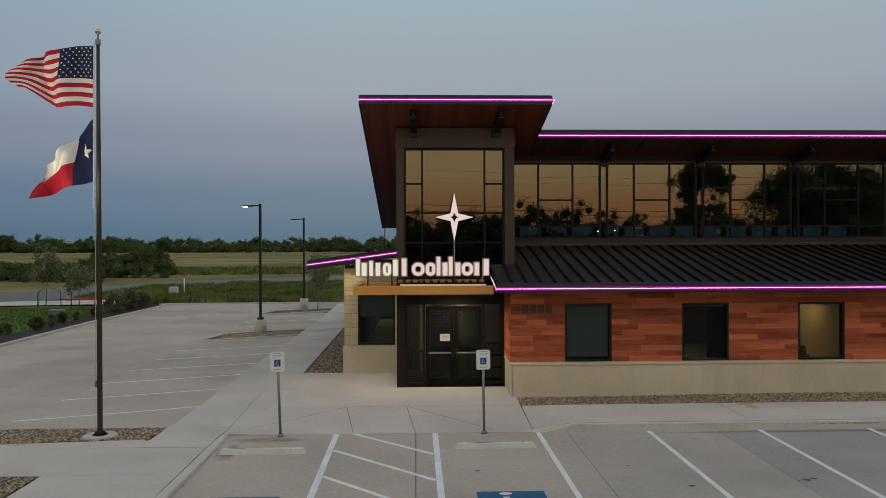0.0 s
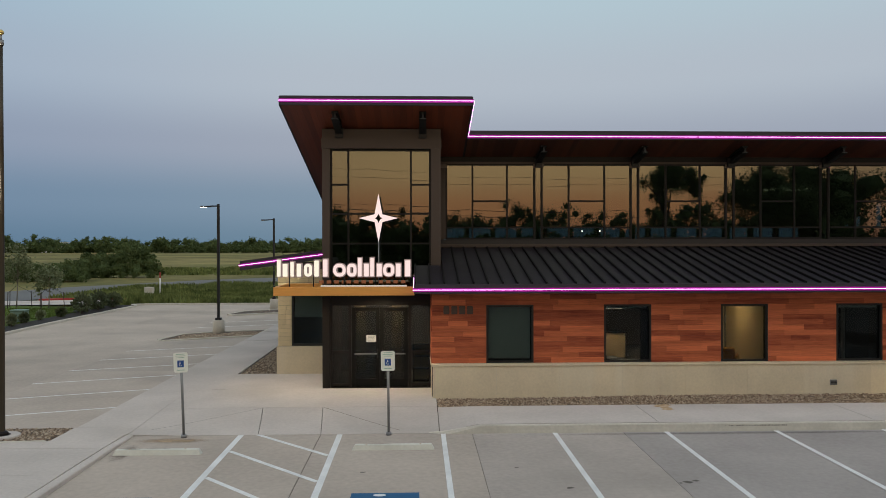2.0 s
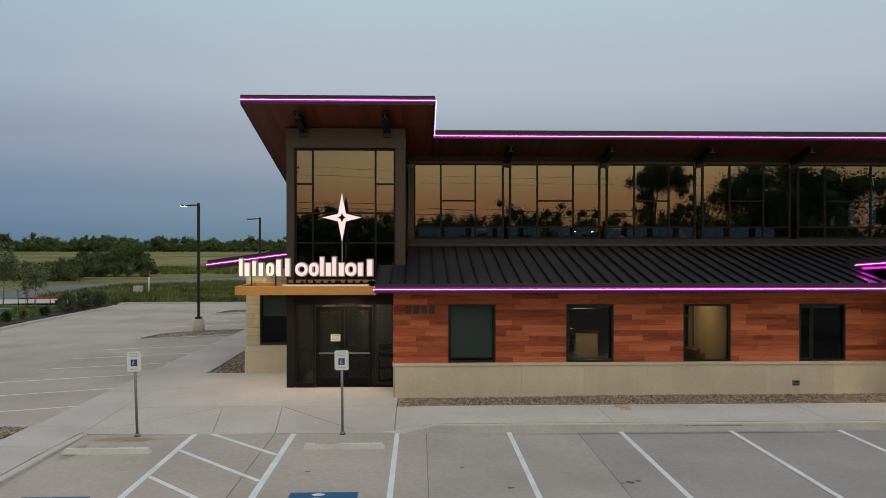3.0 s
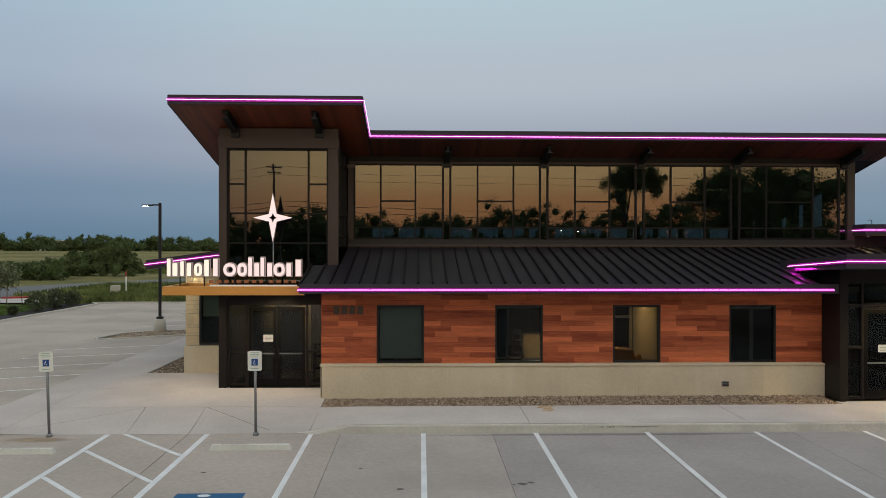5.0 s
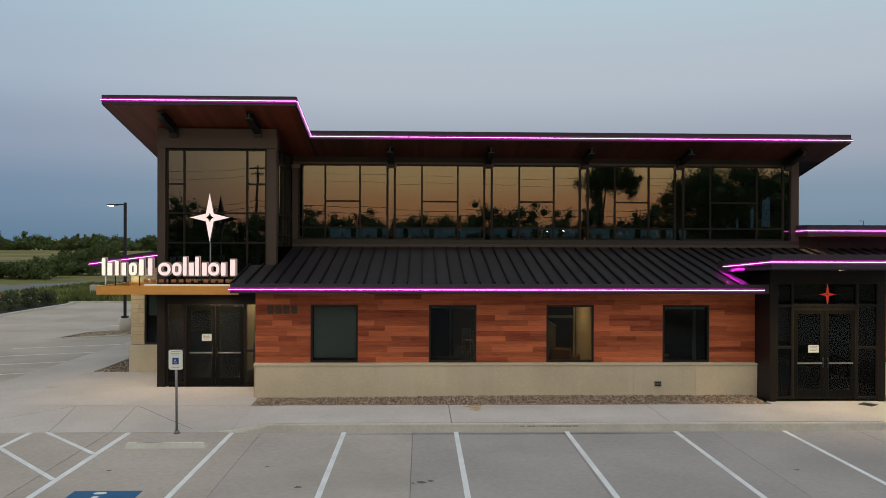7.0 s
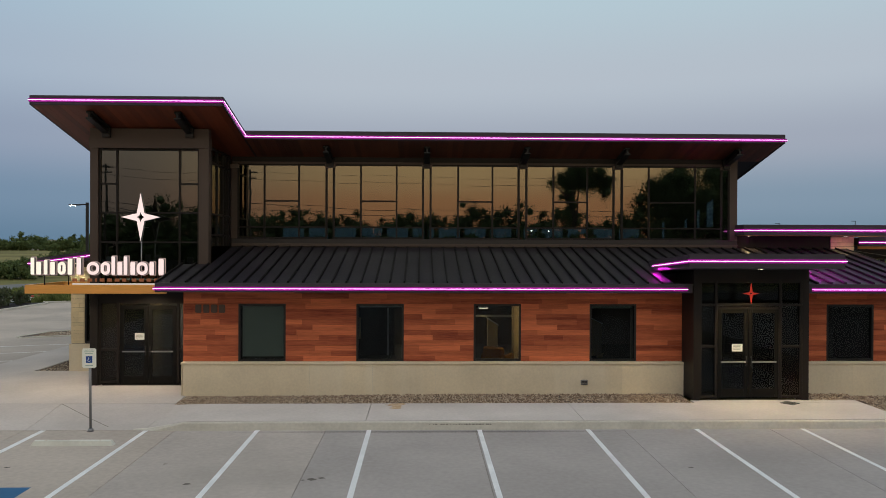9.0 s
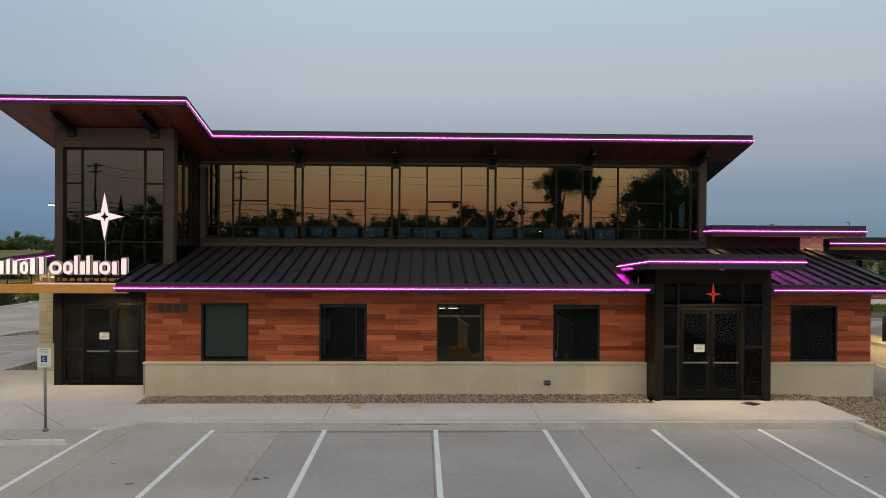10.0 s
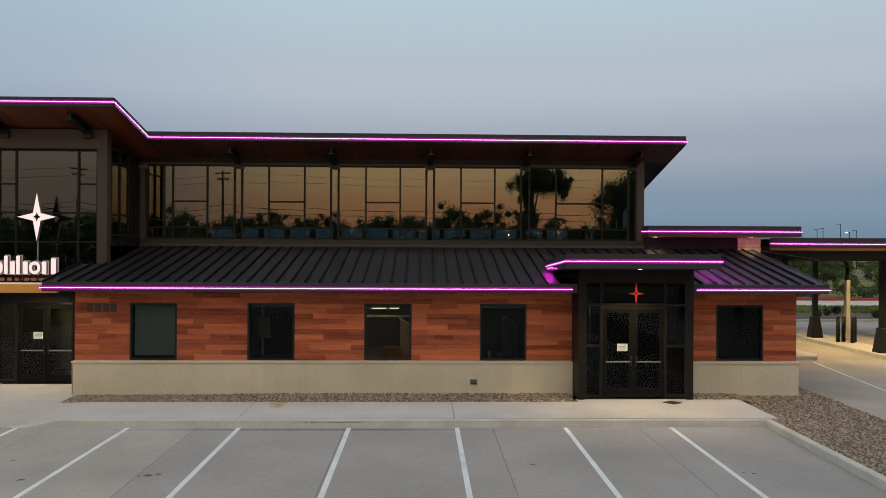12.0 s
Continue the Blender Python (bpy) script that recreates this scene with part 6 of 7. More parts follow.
lot_lamp((-7.34, 40.45, -0.22), True, 0, 6.9)
lot_lamp((-7.28, 55.45, -0.14), False, 0, 6.64)
lot_lamp((-4.0, 118.0, 0.6), True, 180, 7.0)

# planted islands in the side lot
for y0 in (37.4, 51.0):
    pl = [(-9.6, y0 + 0.45), (-9.25, y0), (-7.2, y0 + 1.0), (-5.13, y0 + 2.0), (-5.13, y0 + 4.6), (-7.8, y0 + 3.6), (-9.1, y0 + 2.7)]
    bm = bmesh.new()
    low = -0.1 + dip(-7, y0 + 2.5)
    slab(bm, pl, -0.6, low + 0.05)
    tagged(part("gravel_island", bm, M["gravelbed"]), "gravel-filled parking island with a pale kerb", "island", kind="structure")
    kerb("kerb_island", pl + [pl[0]], "pale kerb round a gravel island", w=0.14, h=low + 0.09, z=-0.6)
me = stones("river_stones", [(-9.0, -8.2, 38.0, 39.9), (-8.2, -6.8, 38.5, 40.6), (-6.8, -5.2, 39.2, 41.1), (-8.4, -5.2, 52.6, 54.3)], 2400, 0.055, 8, -0.16)
me.materials.append(M["stones"])
tagged(new("river_stones", me), "loose river stones in the parking islands", "gravel", kind="stuff")

# ---- drive-through ----
dt = group_at("drive_through_canopy", "flat dark canopy with a timber soffit over the drive-through lanes", "canopy", (26.57, 27.25, 0.05), kind="structure")
bm = bmesh.new()
box(bm, 0, 17, 0, 12.5, 4.47, 4.74)
part("roof_slab", bm, M["fascia"], dt)
bm = bmesh.new()
bbox(bm, -0.03, 17.03, -0.03, 0.0, 4.42, 4.79, 0.006)
part("fascia", bm, M["fascia"], dt)
for k in range(14):
    bm = bmesh.new()
    box(bm, 0.06, 16.9, 0.05 + 0.88 * k, 0.91 + 0.88 * k, 4.44, 4.468)
    part("soffit_board", bm, M["soffit"], dt)
bm = bmesh.new()
bbox(bm, 0.15, 16.8, 0.3, 0.36, 4.32, 4.438, 0.008)
part("edge_board", bm, M["orange"], dt, "clear-finished timber edge board")
for y in (1.2, 4.6, 8.2, 11.2):
    bm = bmesh.new()
    for x0, x1 in ((0.2, 2.5), (2.5, 16.8)):
        slab(bm, [(x0, y - 0.12), (x1, y - 0.12), (x1, y + 0.12), (x0, y + 0.12)], lambda x, y: 4.3 - 0.35 * smooth(0.2, 2.5, x), 4.438)
    bmesh.ops.remove_doubles(bm, verts=bm.verts[:], dist=0.001)
    beam = part("beam", bm, M["black"], dt)
    bm = bmesh.new()
    bbox(bm, 2.5, 16.8, y - 0.17, y + 0.17, 3.93, 3.965, 0.006)
    part("flange", bm, M["bronze"], beam)
neon([((26.53, 27.18, 4.61), (43.6, 27.18, 4.61))], "magenta lit tube along the drive-through canopy")


def column(x, y):
    t = group_at("canopy_column", "dark steel canopy column with a tapered base", "column", (x, y, 0.06), "canopy columns")
    bm = bmesh.new()
    bbox(bm, -0.115, 0.115, -0.115, 0.115, 1.05, 3.95, 0.02)
    part("shaft", bm, M["bronze"], t)
    bm = bmesh.new()
    lo = [bm.verts.new((sx * 0.29, sy * 0.29, 0.0)) for sx, sy in ((-1, -1), (1, -1), (1, 1), (-1, 1))]
    hi = [bm.verts.new((sx * 0.17, sy * 0.17, 1.05)) for sx, sy in ((-1, -1), (1, -1), (1, 1), (-1, 1))]
    bm.faces.new(hi)
    bm.faces.new(lo[::-1])
    for i in range(4):
        bm.faces.new((lo[i], lo[(i + 1) % 4], hi[(i + 1) % 4], hi[i]))
    bmesh.ops.bevel(bm, geom=bm.edges[:], offset=0.02, segments=1, affect="EDGES")
    part("base", bm, M["bronze"], t, "tapered bronze base")


for x, y in ((33.2, 31.1), (33.2, 36.6), (29.0, 31.2), (29.0, 36.7), (37.8, 31.1), (37.8, 36.6)):
    column(x, y)
for x, y0 in ((29.25, 29.9), (33.5, 28.3), (38.0, 28.3)):
    bm = bmesh.new()
    slab(bm, [(x - 0.8, y0 + 0.5), (x - 0.5, y0), (x + 0.5, y0), (x + 0.8, y0 + 0.5), (x + 0.85, 40), (x - 0.8, 40)], -0.3, 0.06)
    tagged(part("island", bm, M["walk"]), "raised concrete island between drive-through lanes", "island", kind="structure")
for dx, dy in ((-0.35, 0.35), (0.0, 0.5), (0.15, 0.0), (0.45, 0.35)):
    t = group_at("bollard", "dark steel bollard on the lane island", "bollard", (33.68 + dx, 34.4 + dy, 0.06), "island bollards")
    bm = bmesh.new()
    rod(bm, (0, 0, 0), (0, 0, 1.15), 0.09, n=14)
    part("shaft", bm, M["bronze"], t)
    bm = bmesh.new()
    rod(bm, (0, 0, 1.15), (0, 0, 1.2), 0.09, 0.05, 14)
    part("cap", bm, M["black"], t)
kiosk = group_at("teller_pipe", "pale drive-through teller post with a curved black pipe", "pipe", (34.3, 35.7, 0.06))
bm = bmesh.new()
bbox(bm, -0.11, 0.11, -0.11, 0.11, 0, 2.9, 0.02)
part("housing", bm, M["kerb"], kiosk)
bm = bmesh.new()
pts = [Vector((0, 0, 2.9)), Vector((0, 0, 3.5)), Vector((-0.08, 0, 3.75)), Vector((-0.3, 0, 3.88)), Vector((-3.2, 0, 3.9))]
for a, b in zip(pts, pts[1:]):
    rod(bm, a, b, 0.09, n=10)
part("pipe", bm, M["black"], kiosk, "curved black tube")
for x, y in ((30.8, 30), (30.8, 34.5), (35.4, 30), (35.4, 34.5)):
    downlight((x, y, 4.438), "glowing downlight in the drive-through soffit", power=500, r=0.1)


# ---- plants and distance ----
def foliage(name, label, rows, leaf_mat, seed, leaf, per, blobs=4.0, kind="stuff", cat="trees", follow=True, solid=0.64):
    """Many far crowns as one object: rows of (x, y, width, height). Each crown is a heap of leafy clumps round a closed core."""
    rng = np.random.default_rng(seed)
    pts, siz, core = [], [], []
    for x, y, w, h in rows:
        z0 = land(x, y) if follow else 0.0
        nb = max(8, int(w * blobs))
        c = np.stack([rng.uniform(-0.5, 0.5, nb) * w, rng.uniform(-0.3, 0.3, nb) * w, np.zeros(nb)], 1)
        roof = h * np.sqrt(np.clip(1 - (1.85 * c[:, 0] / w) ** 2, 0.12, 1)) * rng.uniform(0.78, 1.0, nb)
        c[:, 2] = roof * np.sqrt(rng.uniform(0.02, 0.86, nb))
        r = np.minimum(rng.uniform(0.07, 0.16, nb)[:, None] * np.array([w, w, w]), 0.24 * h)
        c += np.array((x, y, z0))
        core.append((c[:, None] + ICO[None] * r[:, None] * solid * rng.uniform(0.6, 1.25, (nb, 12, 1))).reshape(-1, 3))
        n = int(per * w * h)
        k = rng.integers(0, nb, n)
        d = rng.normal(size=(n, 3))
        d /= np.linalg.norm(d, axis=1, keepdims=True)
        p = c[k] + d * r[k] * rng.uniform(solid - 0.14, min(1.2, solid + 0.56), (n, 1))
        p[:, 2] = np.maximum(p[:, 2], z0 + 0.05)
        pts.append(p)
        siz.append(rng.uniform(0.6, 1.4, n) * leaf)
    me = leafy_mesh(name, np.concatenate(pts), np.concatenate(siz), np.concatenate(core), seed)
    me.materials.append(leaf_mat)
    return tagged(new(name, me), label, cat, kind=kind)


rng = np.random.default_rng(11)
rows = []
for x in np.arange(-330, 330, 3.2):
    h = 5.2 + 1.0 * math.sin(x * 0.031) + rng.uniform(-1.0, 1.8) + (1.2 if rng.random() < 0.12 else 0)
    h = 2.3 if -137 < x < -128 else h
    rows.append((x + rng.uniform(-2, 2), 285 + rng.uniform(-12, 14) + abs(x) * 0.05, rng.uniform(7, 11), h))
for x in np.concatenate([np.arange(-215, -15, 3.5), np.arange(105, 235, 3.5)]):
    rows.append((x, 278 + rng.uniform(-4, 4) + abs(x) * 0.05, rng.uniform(7, 10), rng.uniform(2.6, 3.6) if not -137 < x < -128 else 2.0))
near = [r for r in rows if -220 < r[0] < -12 or 100 < r[0] < 240]
foliage("tree_line", "far dark green tree line on the horizon", near, M["leaf_far"], 12, 0.27, 20)
foliage("far_woods", "far dark green woods along the horizon", [r for r in rows if r not in near], M["leaf_far"], 15, 0.5, 4)
rows = [(x + rng.uniform(-3, 3), 104 + 0.28 * (x + 60) * -0.2 + rng.uniform(-5, 6), rng.uniform(7, 11), rng.uniform(1.3, 2.7)) for x in np.arange(-100, -40, 3.0)]
rows += [(-39, 113, 7, 5.1), (-42.5, 112, 6, 3.6), (-36.6, 113.5, 4, 3.9), (-40, 111, 6, 3.0), (-47, 112, 9, 2.5), (-53, 111, 9, 2.2), (-59, 112, 9, 2.6)]
rows += [(-78, 132, 9, 4.6), (-88, 125, 11, 5.2), (-60, 150, 8, 3.4)]
foliage("roadside_thicket", "dark green thicket beyond the road", rows, M["leaf_far"], 13, 0.15, 140)
rows = [(x + rng.uniform(-2, 2), 96 + rng.uniform(-6, 12), rng.uniform(5, 9), rng.uniform(2.2, 4.6)) for x in np.arange(44, 130, 4.5)]
rows += [(x + rng.uniform(-1, 1), 72 + rng.uniform(-2, 3), rng.uniform(3, 5), rng.uniform(1.2, 2.3)) for x in np.arange(42, 80, 2.6)]
rows += [(x + rng.uniform(-2, 2), 150 + rng.uniform(-6, 12), rng.uniform(7, 11), rng.uniform(4, 6)) for x in np.arange(44, 200, 7)]
foliage("eastern_thicket", "olive green thicket beyond the drive-through", rows, M["leaf_far"], 14, 0.14, 90)


def blades(name, label, n, area, h, seed, material, lean=0.35, wide=0.05, follow=True):
    r = np.random.default_rng(seed)
    x, y = r.uniform(area[0], area[1], n), r.uniform(area[2], area[3], n)
    keep = np.array([noise.noise((a * 0.25, b * 0.25, 3)) > -0.35 for a, b in zip(x, y)])
    x, y = x[keep], y[keep]
    n = len(x)
    z = np.array([land(a, b) if follow else 0.0 for a, b in zip(x, y)])
    hh = h * r.uniform(0.4, 1.25, n) * np.array([1 + 0.5 * noise.noise((a * 0.12, b * 0.12, 7)) for a, b in zip(x, y)])
    a = r.uniform(0, 6.28, n)
    w = wide * r.uniform(0.6, 1.4, n)
    dx, dy = np.cos(a) * w, np.sin(a) * w
    lx, ly = r.normal(size=n) * lean * hh, r.normal(size=n) * lean * hh
    v = np.stack([np.stack([x - dx, y - dy, z], 1), np.stack([x + dx, y + dy, z], 1), np.stack([x + lx, y + ly, z + hh], 1)], 1).reshape(-1, 3)
    me = bpy.data.meshes.new(name)
    me.from_pydata(v.tolist(), [], np.arange(3 * n).reshape(-1, 3).tolist())
    me.materials.append(material)
    tagged(new(name, me), label, "grass", kind="stuff")


blades("tall_weeds", "tall uncut green weeds behind the kerb", 70000, (-20.6, 10, 60.3, 90), 0.55, 21, M["weeds"], wide=0.10)
blades("tall_weeds", "tall uncut weeds along the road", 16000, (-60, 40, 122, 150), 0.6, 22, M["weeds"], wide=0.2)
blades("tall_weeds", "tall uncut weeds along the road verge", 6000, (-28, -21, 64.8, 84), 0.6, 23, M["weeds"], wide=0.15)

# lawn, mulch and apron west of the drive
bm = bmesh.new()
slab(bm, [(-60, 18), (-19.6, 18), (-19.8, 44), (-20.2, 52), (-22, 57), (-27, 58), (-36, 54), (-60, 42)], -0.3, 0.0)
tagged(part("lawn", bm, M["lawn"]), "mown green lawn west of the drive", "lawn", kind="structure")
blades("lawn_grass", "short mown lawn grass", 30000, (-36, -19.9, 30, 56), 0.09, 25, M["lawn"], wide=0.03, follow=False)
bm = bmesh.new()
slab(bm, [(-19.6, 18), (-17.75, 18), (-18.05, 35.3), (-18.4, 45), (-18.32, 55.6), (-18.5, 58.5), (-22, 57.2), (-20.2, 52), (-19.8, 44)], -0.3, 0.01)
tagged(part("mulch_bed", bm, M["mulch"]), "bed of dark mulch along the kerb", "mulch", kind="structure")
tagged(part("pavement_west", strip(smooth_line([(-75, 38), (-45, 52.5), (-33, 59.3), (-26, 61.2), (-20.6, 61.4)]), 5.0, 0.03), M["walk"]), "pale concrete apron curving to the road", "pavement", kind="structure")
kerb("kerb_fire_lane", smooth_line([(-28.0, 63.3), (-25, 64.3), (-22.8, 64.2), (-21.2, 63.7)]), "red-painted fire-lane kerb", w=0.3, h=0.18, material=M["redkerb"])
kerb("kerb_fire_lane_east", [(32, 65.2), (120, 65.2)], "red-painted kerb along the concrete road", w=0.4, h=0.2, material=M["redkerb"])

# planted verge beyond the drive-through
bm = bmesh.new()
slab(bm, [(32, 46.5), (75, 46.5), (75, 52), (32, 52)], -0.3, -0.01)
tagged(part("mulch_bed", bm, M["gravelbed"]), "bare brown planting bed beyond the drive-through", "mulch", kind="structure")
bm = bmesh.new()
slab(bm, [(32, 52), (75, 52), (75, 58.5), (32, 58.5)], -0.3, -0.005)
tagged(part("lawn", bm, M["lawn"]), "dark green verge beyond the drive-through", "lawn", kind="structure")
blades("verge_grass", "uncut grass of the verge", 9000, (36, 62, 51.5, 58.3), 0.14, 27, M["weeds"], wide=0.05, follow=False)
kerb("kerb_verge", [(32, 46.4), (75, 46.4)], "pale concrete kerb of the planting bed", w=0.16, h=0.05, z=-0.3)

# shrubs
def shrub(x, y, w, h, seed, light=False):
    r = np.random.default_rng(seed)
    t = group_at("shrub", "leafy %s shrub in dark mulch" % ("grey-green" if light else "dark green"), "shrub", (x, y, 0.06), "kerbside shrubs")
    n = 420
    d = r.normal(size=(n, 3))
    d /= np.linalg.norm(d, axis=1, keepdims=True)
    p = d * r.uniform(0.5, 1.05, (n, 1)) * np.array((w / 2, w / 2, h / 2)) + np.array((0, 0, h * 0.5))
    p[:, 2] = np.clip(p[:, 2], 0.03, None)
    me = quads_mesh("leaves", p, r.uniform(0.6, 1.3, n) * 0.085, seed)
    me.materials.append(M["leaf_light"] if light else M["shrub"])
    new("leaves", me).parent = t
    bm = bmesh.new()
    for k in range(5):
        a = 6.28 * k / 5
        rod(bm, (0, 0, -0.05), (0.3 * w * math.cos(a), 0.3 * w * math.sin(a), h * 0.6), 0.018, 0.006, 5, False)
    part("stems", bm, M["bark"], t)


for i in range(10):
    y = 31.5 + 1.9 * i
    shrub(-19.1 - 0.01 * y + random.uniform(-0.3, 0.3), y, random.uniform(0.5, 0.8), random.uniform(0.4, 0.75), 50 + i, i % 2 == 0)
for i in range(9):
    shrub(-19.1 - 0.35 * (i % 3), 51.0 + 0.85 * i, random.uniform(1.0, 1.5), random.uniform(0.9, 1.35), 80 + i, i == 2)


for i in range(9):
    shrub(39.5 + 1.3 * i, 48.2 + (i * 7 % 3) * 1.2, random.uniform(0.4, 0.7), random.uniform(0.3, 0.6), 120 + i, i % 3 == 1)


def sapling(at, h, seed, staked=True):
    t = tree("sapling", "young staked tree with thin pale foliage", at, h, (0.95, 0.95, h * 0.36), h * 0.62, seed, 1700, 0.085, M["leaf_light"], M["pale_bark"], 20, 0.035, group="young trees")
    if staked:
        for k in range(3):
            a = 2.1 * k + 0.4
            bm = bmesh.new()
            rod(bm, (1.0 * math.cos(a), 1.0 * math.sin(a), -0.05), (0.95 * math.cos(a), 0.95 * math.sin(a), 1.15), 0.03, n=6)
            part("stake", bm, M["bark"], t)
            bm = bmesh.new()
            rod(bm, (0.95 * math.cos(a), 0.95 * math.sin(a), 1.05), (0, 0, 1.6), 0.01, n=4)
            part("guy_wire", bm, M["black"], t)


sapling((-26.3, 56.6, 0.05), 4.7, 101)
sapling((-23.2, 55.0, 0.05), 3.6, 102)
sapling((-30.5, 52.0, 0.05), 4.9, 103)
sapling((-5.9, 52.4, 0.05), 4.0, 104, False)

box_ = group_at("utility_box", "pale green metal utility box on the lawn", "utility box", (-20.25, 45.4, 0.05))
bm = bmesh.new()
bbox(bm, -0.4, 0.4, -0.3, 0.3, 0.0, 0.62, 0.03)
part("cabinet", bm, M["utility"], box_)
bm = bmesh.new()
bbox(bm, -0.43, 0.43, -0.33, 0.33, 0.62, 0.7, 0.03)
part("lid", bm, M["utility"], box_)
box_ = group_at("utility_box", "small pale utility pedestal in the weeds", "utility box", (-20.5, 67.5, 0.0))
bm = bmesh.new()
bbox(bm, -0.35, 0.35, -0.3, 0.3, 0, 0.9, 0.04)
part("cabinet", bm, M["kerb"], box_)
mk = group_at("marker_post", "white marker post with a red top", "post", (-19.6, 67.6, -0.02))
bm = bmesh.new()
rod(bm, (0, 0, 0), (0, 0, 1.7), 0.06, n=8)
part("shaft", bm, M["white"], mk)
bm = bmesh.new()
rod(bm, (0, 0, 1.7), (0, 0, 2.2), 0.055, n=8)
part("tip", bm, M["redkerb"], mk, "red plastic tip")
far = group_at("far_building", "small white building among far trees", "building", (-154, 330, land(-154, 330)))
bm = bmesh.new()
box(bm, -5, 5, -3, 3, -0.3, 4.2)
part("wall", bm, M["white"], far)
bm = bmesh.new()
slab(bm, [(-5.4, -3.4), (5.4, -3.4), (5.4, 3.4), (-5.4, 3.4)], 4.2, lambda x, y: 4.5 + 1.4 * (1 - abs(y) / 3.4))
part("roof", bm, M["kerb"], far)

# distant lamp posts to the east
for i, (x, y, h) in enumerate(((87.3, 160, 9.4), (95.5, 160, 8.2), (98.8, 160, 8.8), (100.1, 160, 9.0), (103.9, 160, 9.9), (105.9, 160, 8.2), (107.4, 160, 8.5))):
    t = group_at("street_lamp", "thin far street lamp against the sky", "lamp post", (x, y, land(x, y)), "far street lamps")
    bm = bmesh.new()
    rod(bm, (0, 0, 0), (0, 0, h), 0.11, 0.07, 6)
    part("shaft", bm, M["black"], t)
    bm = bmesh.new()
    bbox(bm, -0.9, 0.1, -0.06, 0.06, h - 0.05, h + 0.06, 0.02)
    part("lamp_head", bm, M["black"], t)
    if i == 5:
        part("lens", boxes((-0.85, -0.4, -0.12, 0.12, h - 0.16, h - 0.06)), M["poollight"], t)

# ---- behind the camera: seen mirrored in the glass ----
BOUGHS = ((-1.0, 9.4, 0.75), (-0.3, 10.1, 0.85), (0.6, 10.3, 0.95), (1.5, 10.2, 0.9), (2.2, 9.9, 0.75), (2.9, 9.5, 0.5), (0.1, 9.3, 0.7), (1.2, 9.3, 0.6),
          (0.5, 9.6, 0.75), (1.3, 9.75, 0.7), (2.0, 9.5, 0.55), (2.7, 8.9, 0.35), (2.5, 8.5, 0.28), (-0.4, 8.4, 0.55), (-0.1, 7.7, 0.5), (-0.6, 7.0, 0.5), (0.1, 6.7, 0.55), (-0.2, 5.8, 0.7))
tree("oak_tree", "broad dark oak with drooping boughs", (21.8, -5.2, -0.05), 11.0, (2.6, 1.8, 1.3), 9.6, 201, 34000, 0.052, M["leaf"], M["bark"], 17, 0.26, 0.18, "roadside oaks", 0.12, BOUGHS)
tree("oak_tree", "tall dark oak beside the lot", (30.6, -6.5, -0.05), 12.0, (3.0, 3.0, 3.0), 8.2, 202, 36000, 0.075, M["leaf"], M["bark"], 40, 0.17, 0.4, "roadside oaks", 0.17)
tree("oak_tree", "tall dark oak beside the lot", (35.4, -7.0, -0.05), 13, (4.2, 4.0, 4.0), 7.6, 203, 36000, 0.085, M["leaf"], M["bark"], 44, 0.18, 0.3, "roadside oaks", 0.2)
tree("oak_tree", "tall dark oak beside the lot", (45.5, -9.0, -0.05), 12, (4.0, 3.6, 3.6), 7.4, 204, 11000, 0.14, M["leaf"], M["bark"], 26, 0.26, 0.4, "roadside oaks", 0.2)
rng = np.random.default_rng(31)
rows = []
for x in np.arange(-50, 75, 3.0):
    rows.append((x + rng.uniform(-1.5, 1.5), -60 + rng.uniform(-5, 5), rng.uniform(9, 12), rng.uniform(9.3, 10.6)))
    rows.append((x, -56, 4.5, 4.2))
for x, w, h in ((-24, 12, 12.2), (-9, 10, 11.2), (0, 8, 11), (9.5, 9, 11.3), (17.8, 11.5, 12.4), (24.3, 10, 12.2), (30, 8, 11.4), (44, 12, 13), (-45, 12, 11), (60, 12, 14)):
    rows.append((x, -58, w, h))
# darkest leaf tone: their backlit silhouette is put into the colour
foliage("western_trees", "dark row of trees across the highway", rows, M["leaf"], 32, 0.115, 66, follow=False, solid=0.36, blobs=7.0)


def utility_pole(x, y, h):
    t = group_at("utility_pole", "tall timber utility pole with crossarms", "utility pole", (x, y, 0), "utility poles")
    bm = bmesh.new()
    rod(bm, (0, 0, -0.1), (0, 0, h), 0.17, 0.11, 9)
    part("shaft", bm, M["bark"], t)
    for z, w in ((h - 0.35, 0.85), (h - 0.95, 0.7)):
        bm = bmesh.new()
        bbox(bm, -w, w, -0.06, 0.06, z - 0.06, z + 0.06, 0.01)
        part("crossarm", bm, M["bark"], t)
        for s in (-0.9, -0.3, 0.3, 0.9):
            bm = bmesh.new()
            rod(bm, (s * w, 0, z + 0.06), (s * w, 0, z + 0.22), 0.035, n=6)
            part("insulator", bm, M["grey"], t)


for x in (24.9, 27.2):
    t = group_at("street_lamp", "lit street lamp beside the highway", "lamp post", (x, -47, -0.1), "highway lamps")
    bm = bmesh.new()
    rod(bm, (0, 0, 0), (0, 0, 6.5), 0.09, 0.06, 8)
    part("shaft", bm, M["black"], t)
    bm = bmesh.new()
    bbox(bm, -0.5, 0.5, -0.12, 0.12, 6.5, 6.6, 0.02)
    head = part("lamp_head", bm, M["black"], t)
    part("lens", boxes((-0.08, 0.08, -0.1, 0.14, 6.4, 6.498)), M["poollight"], head)

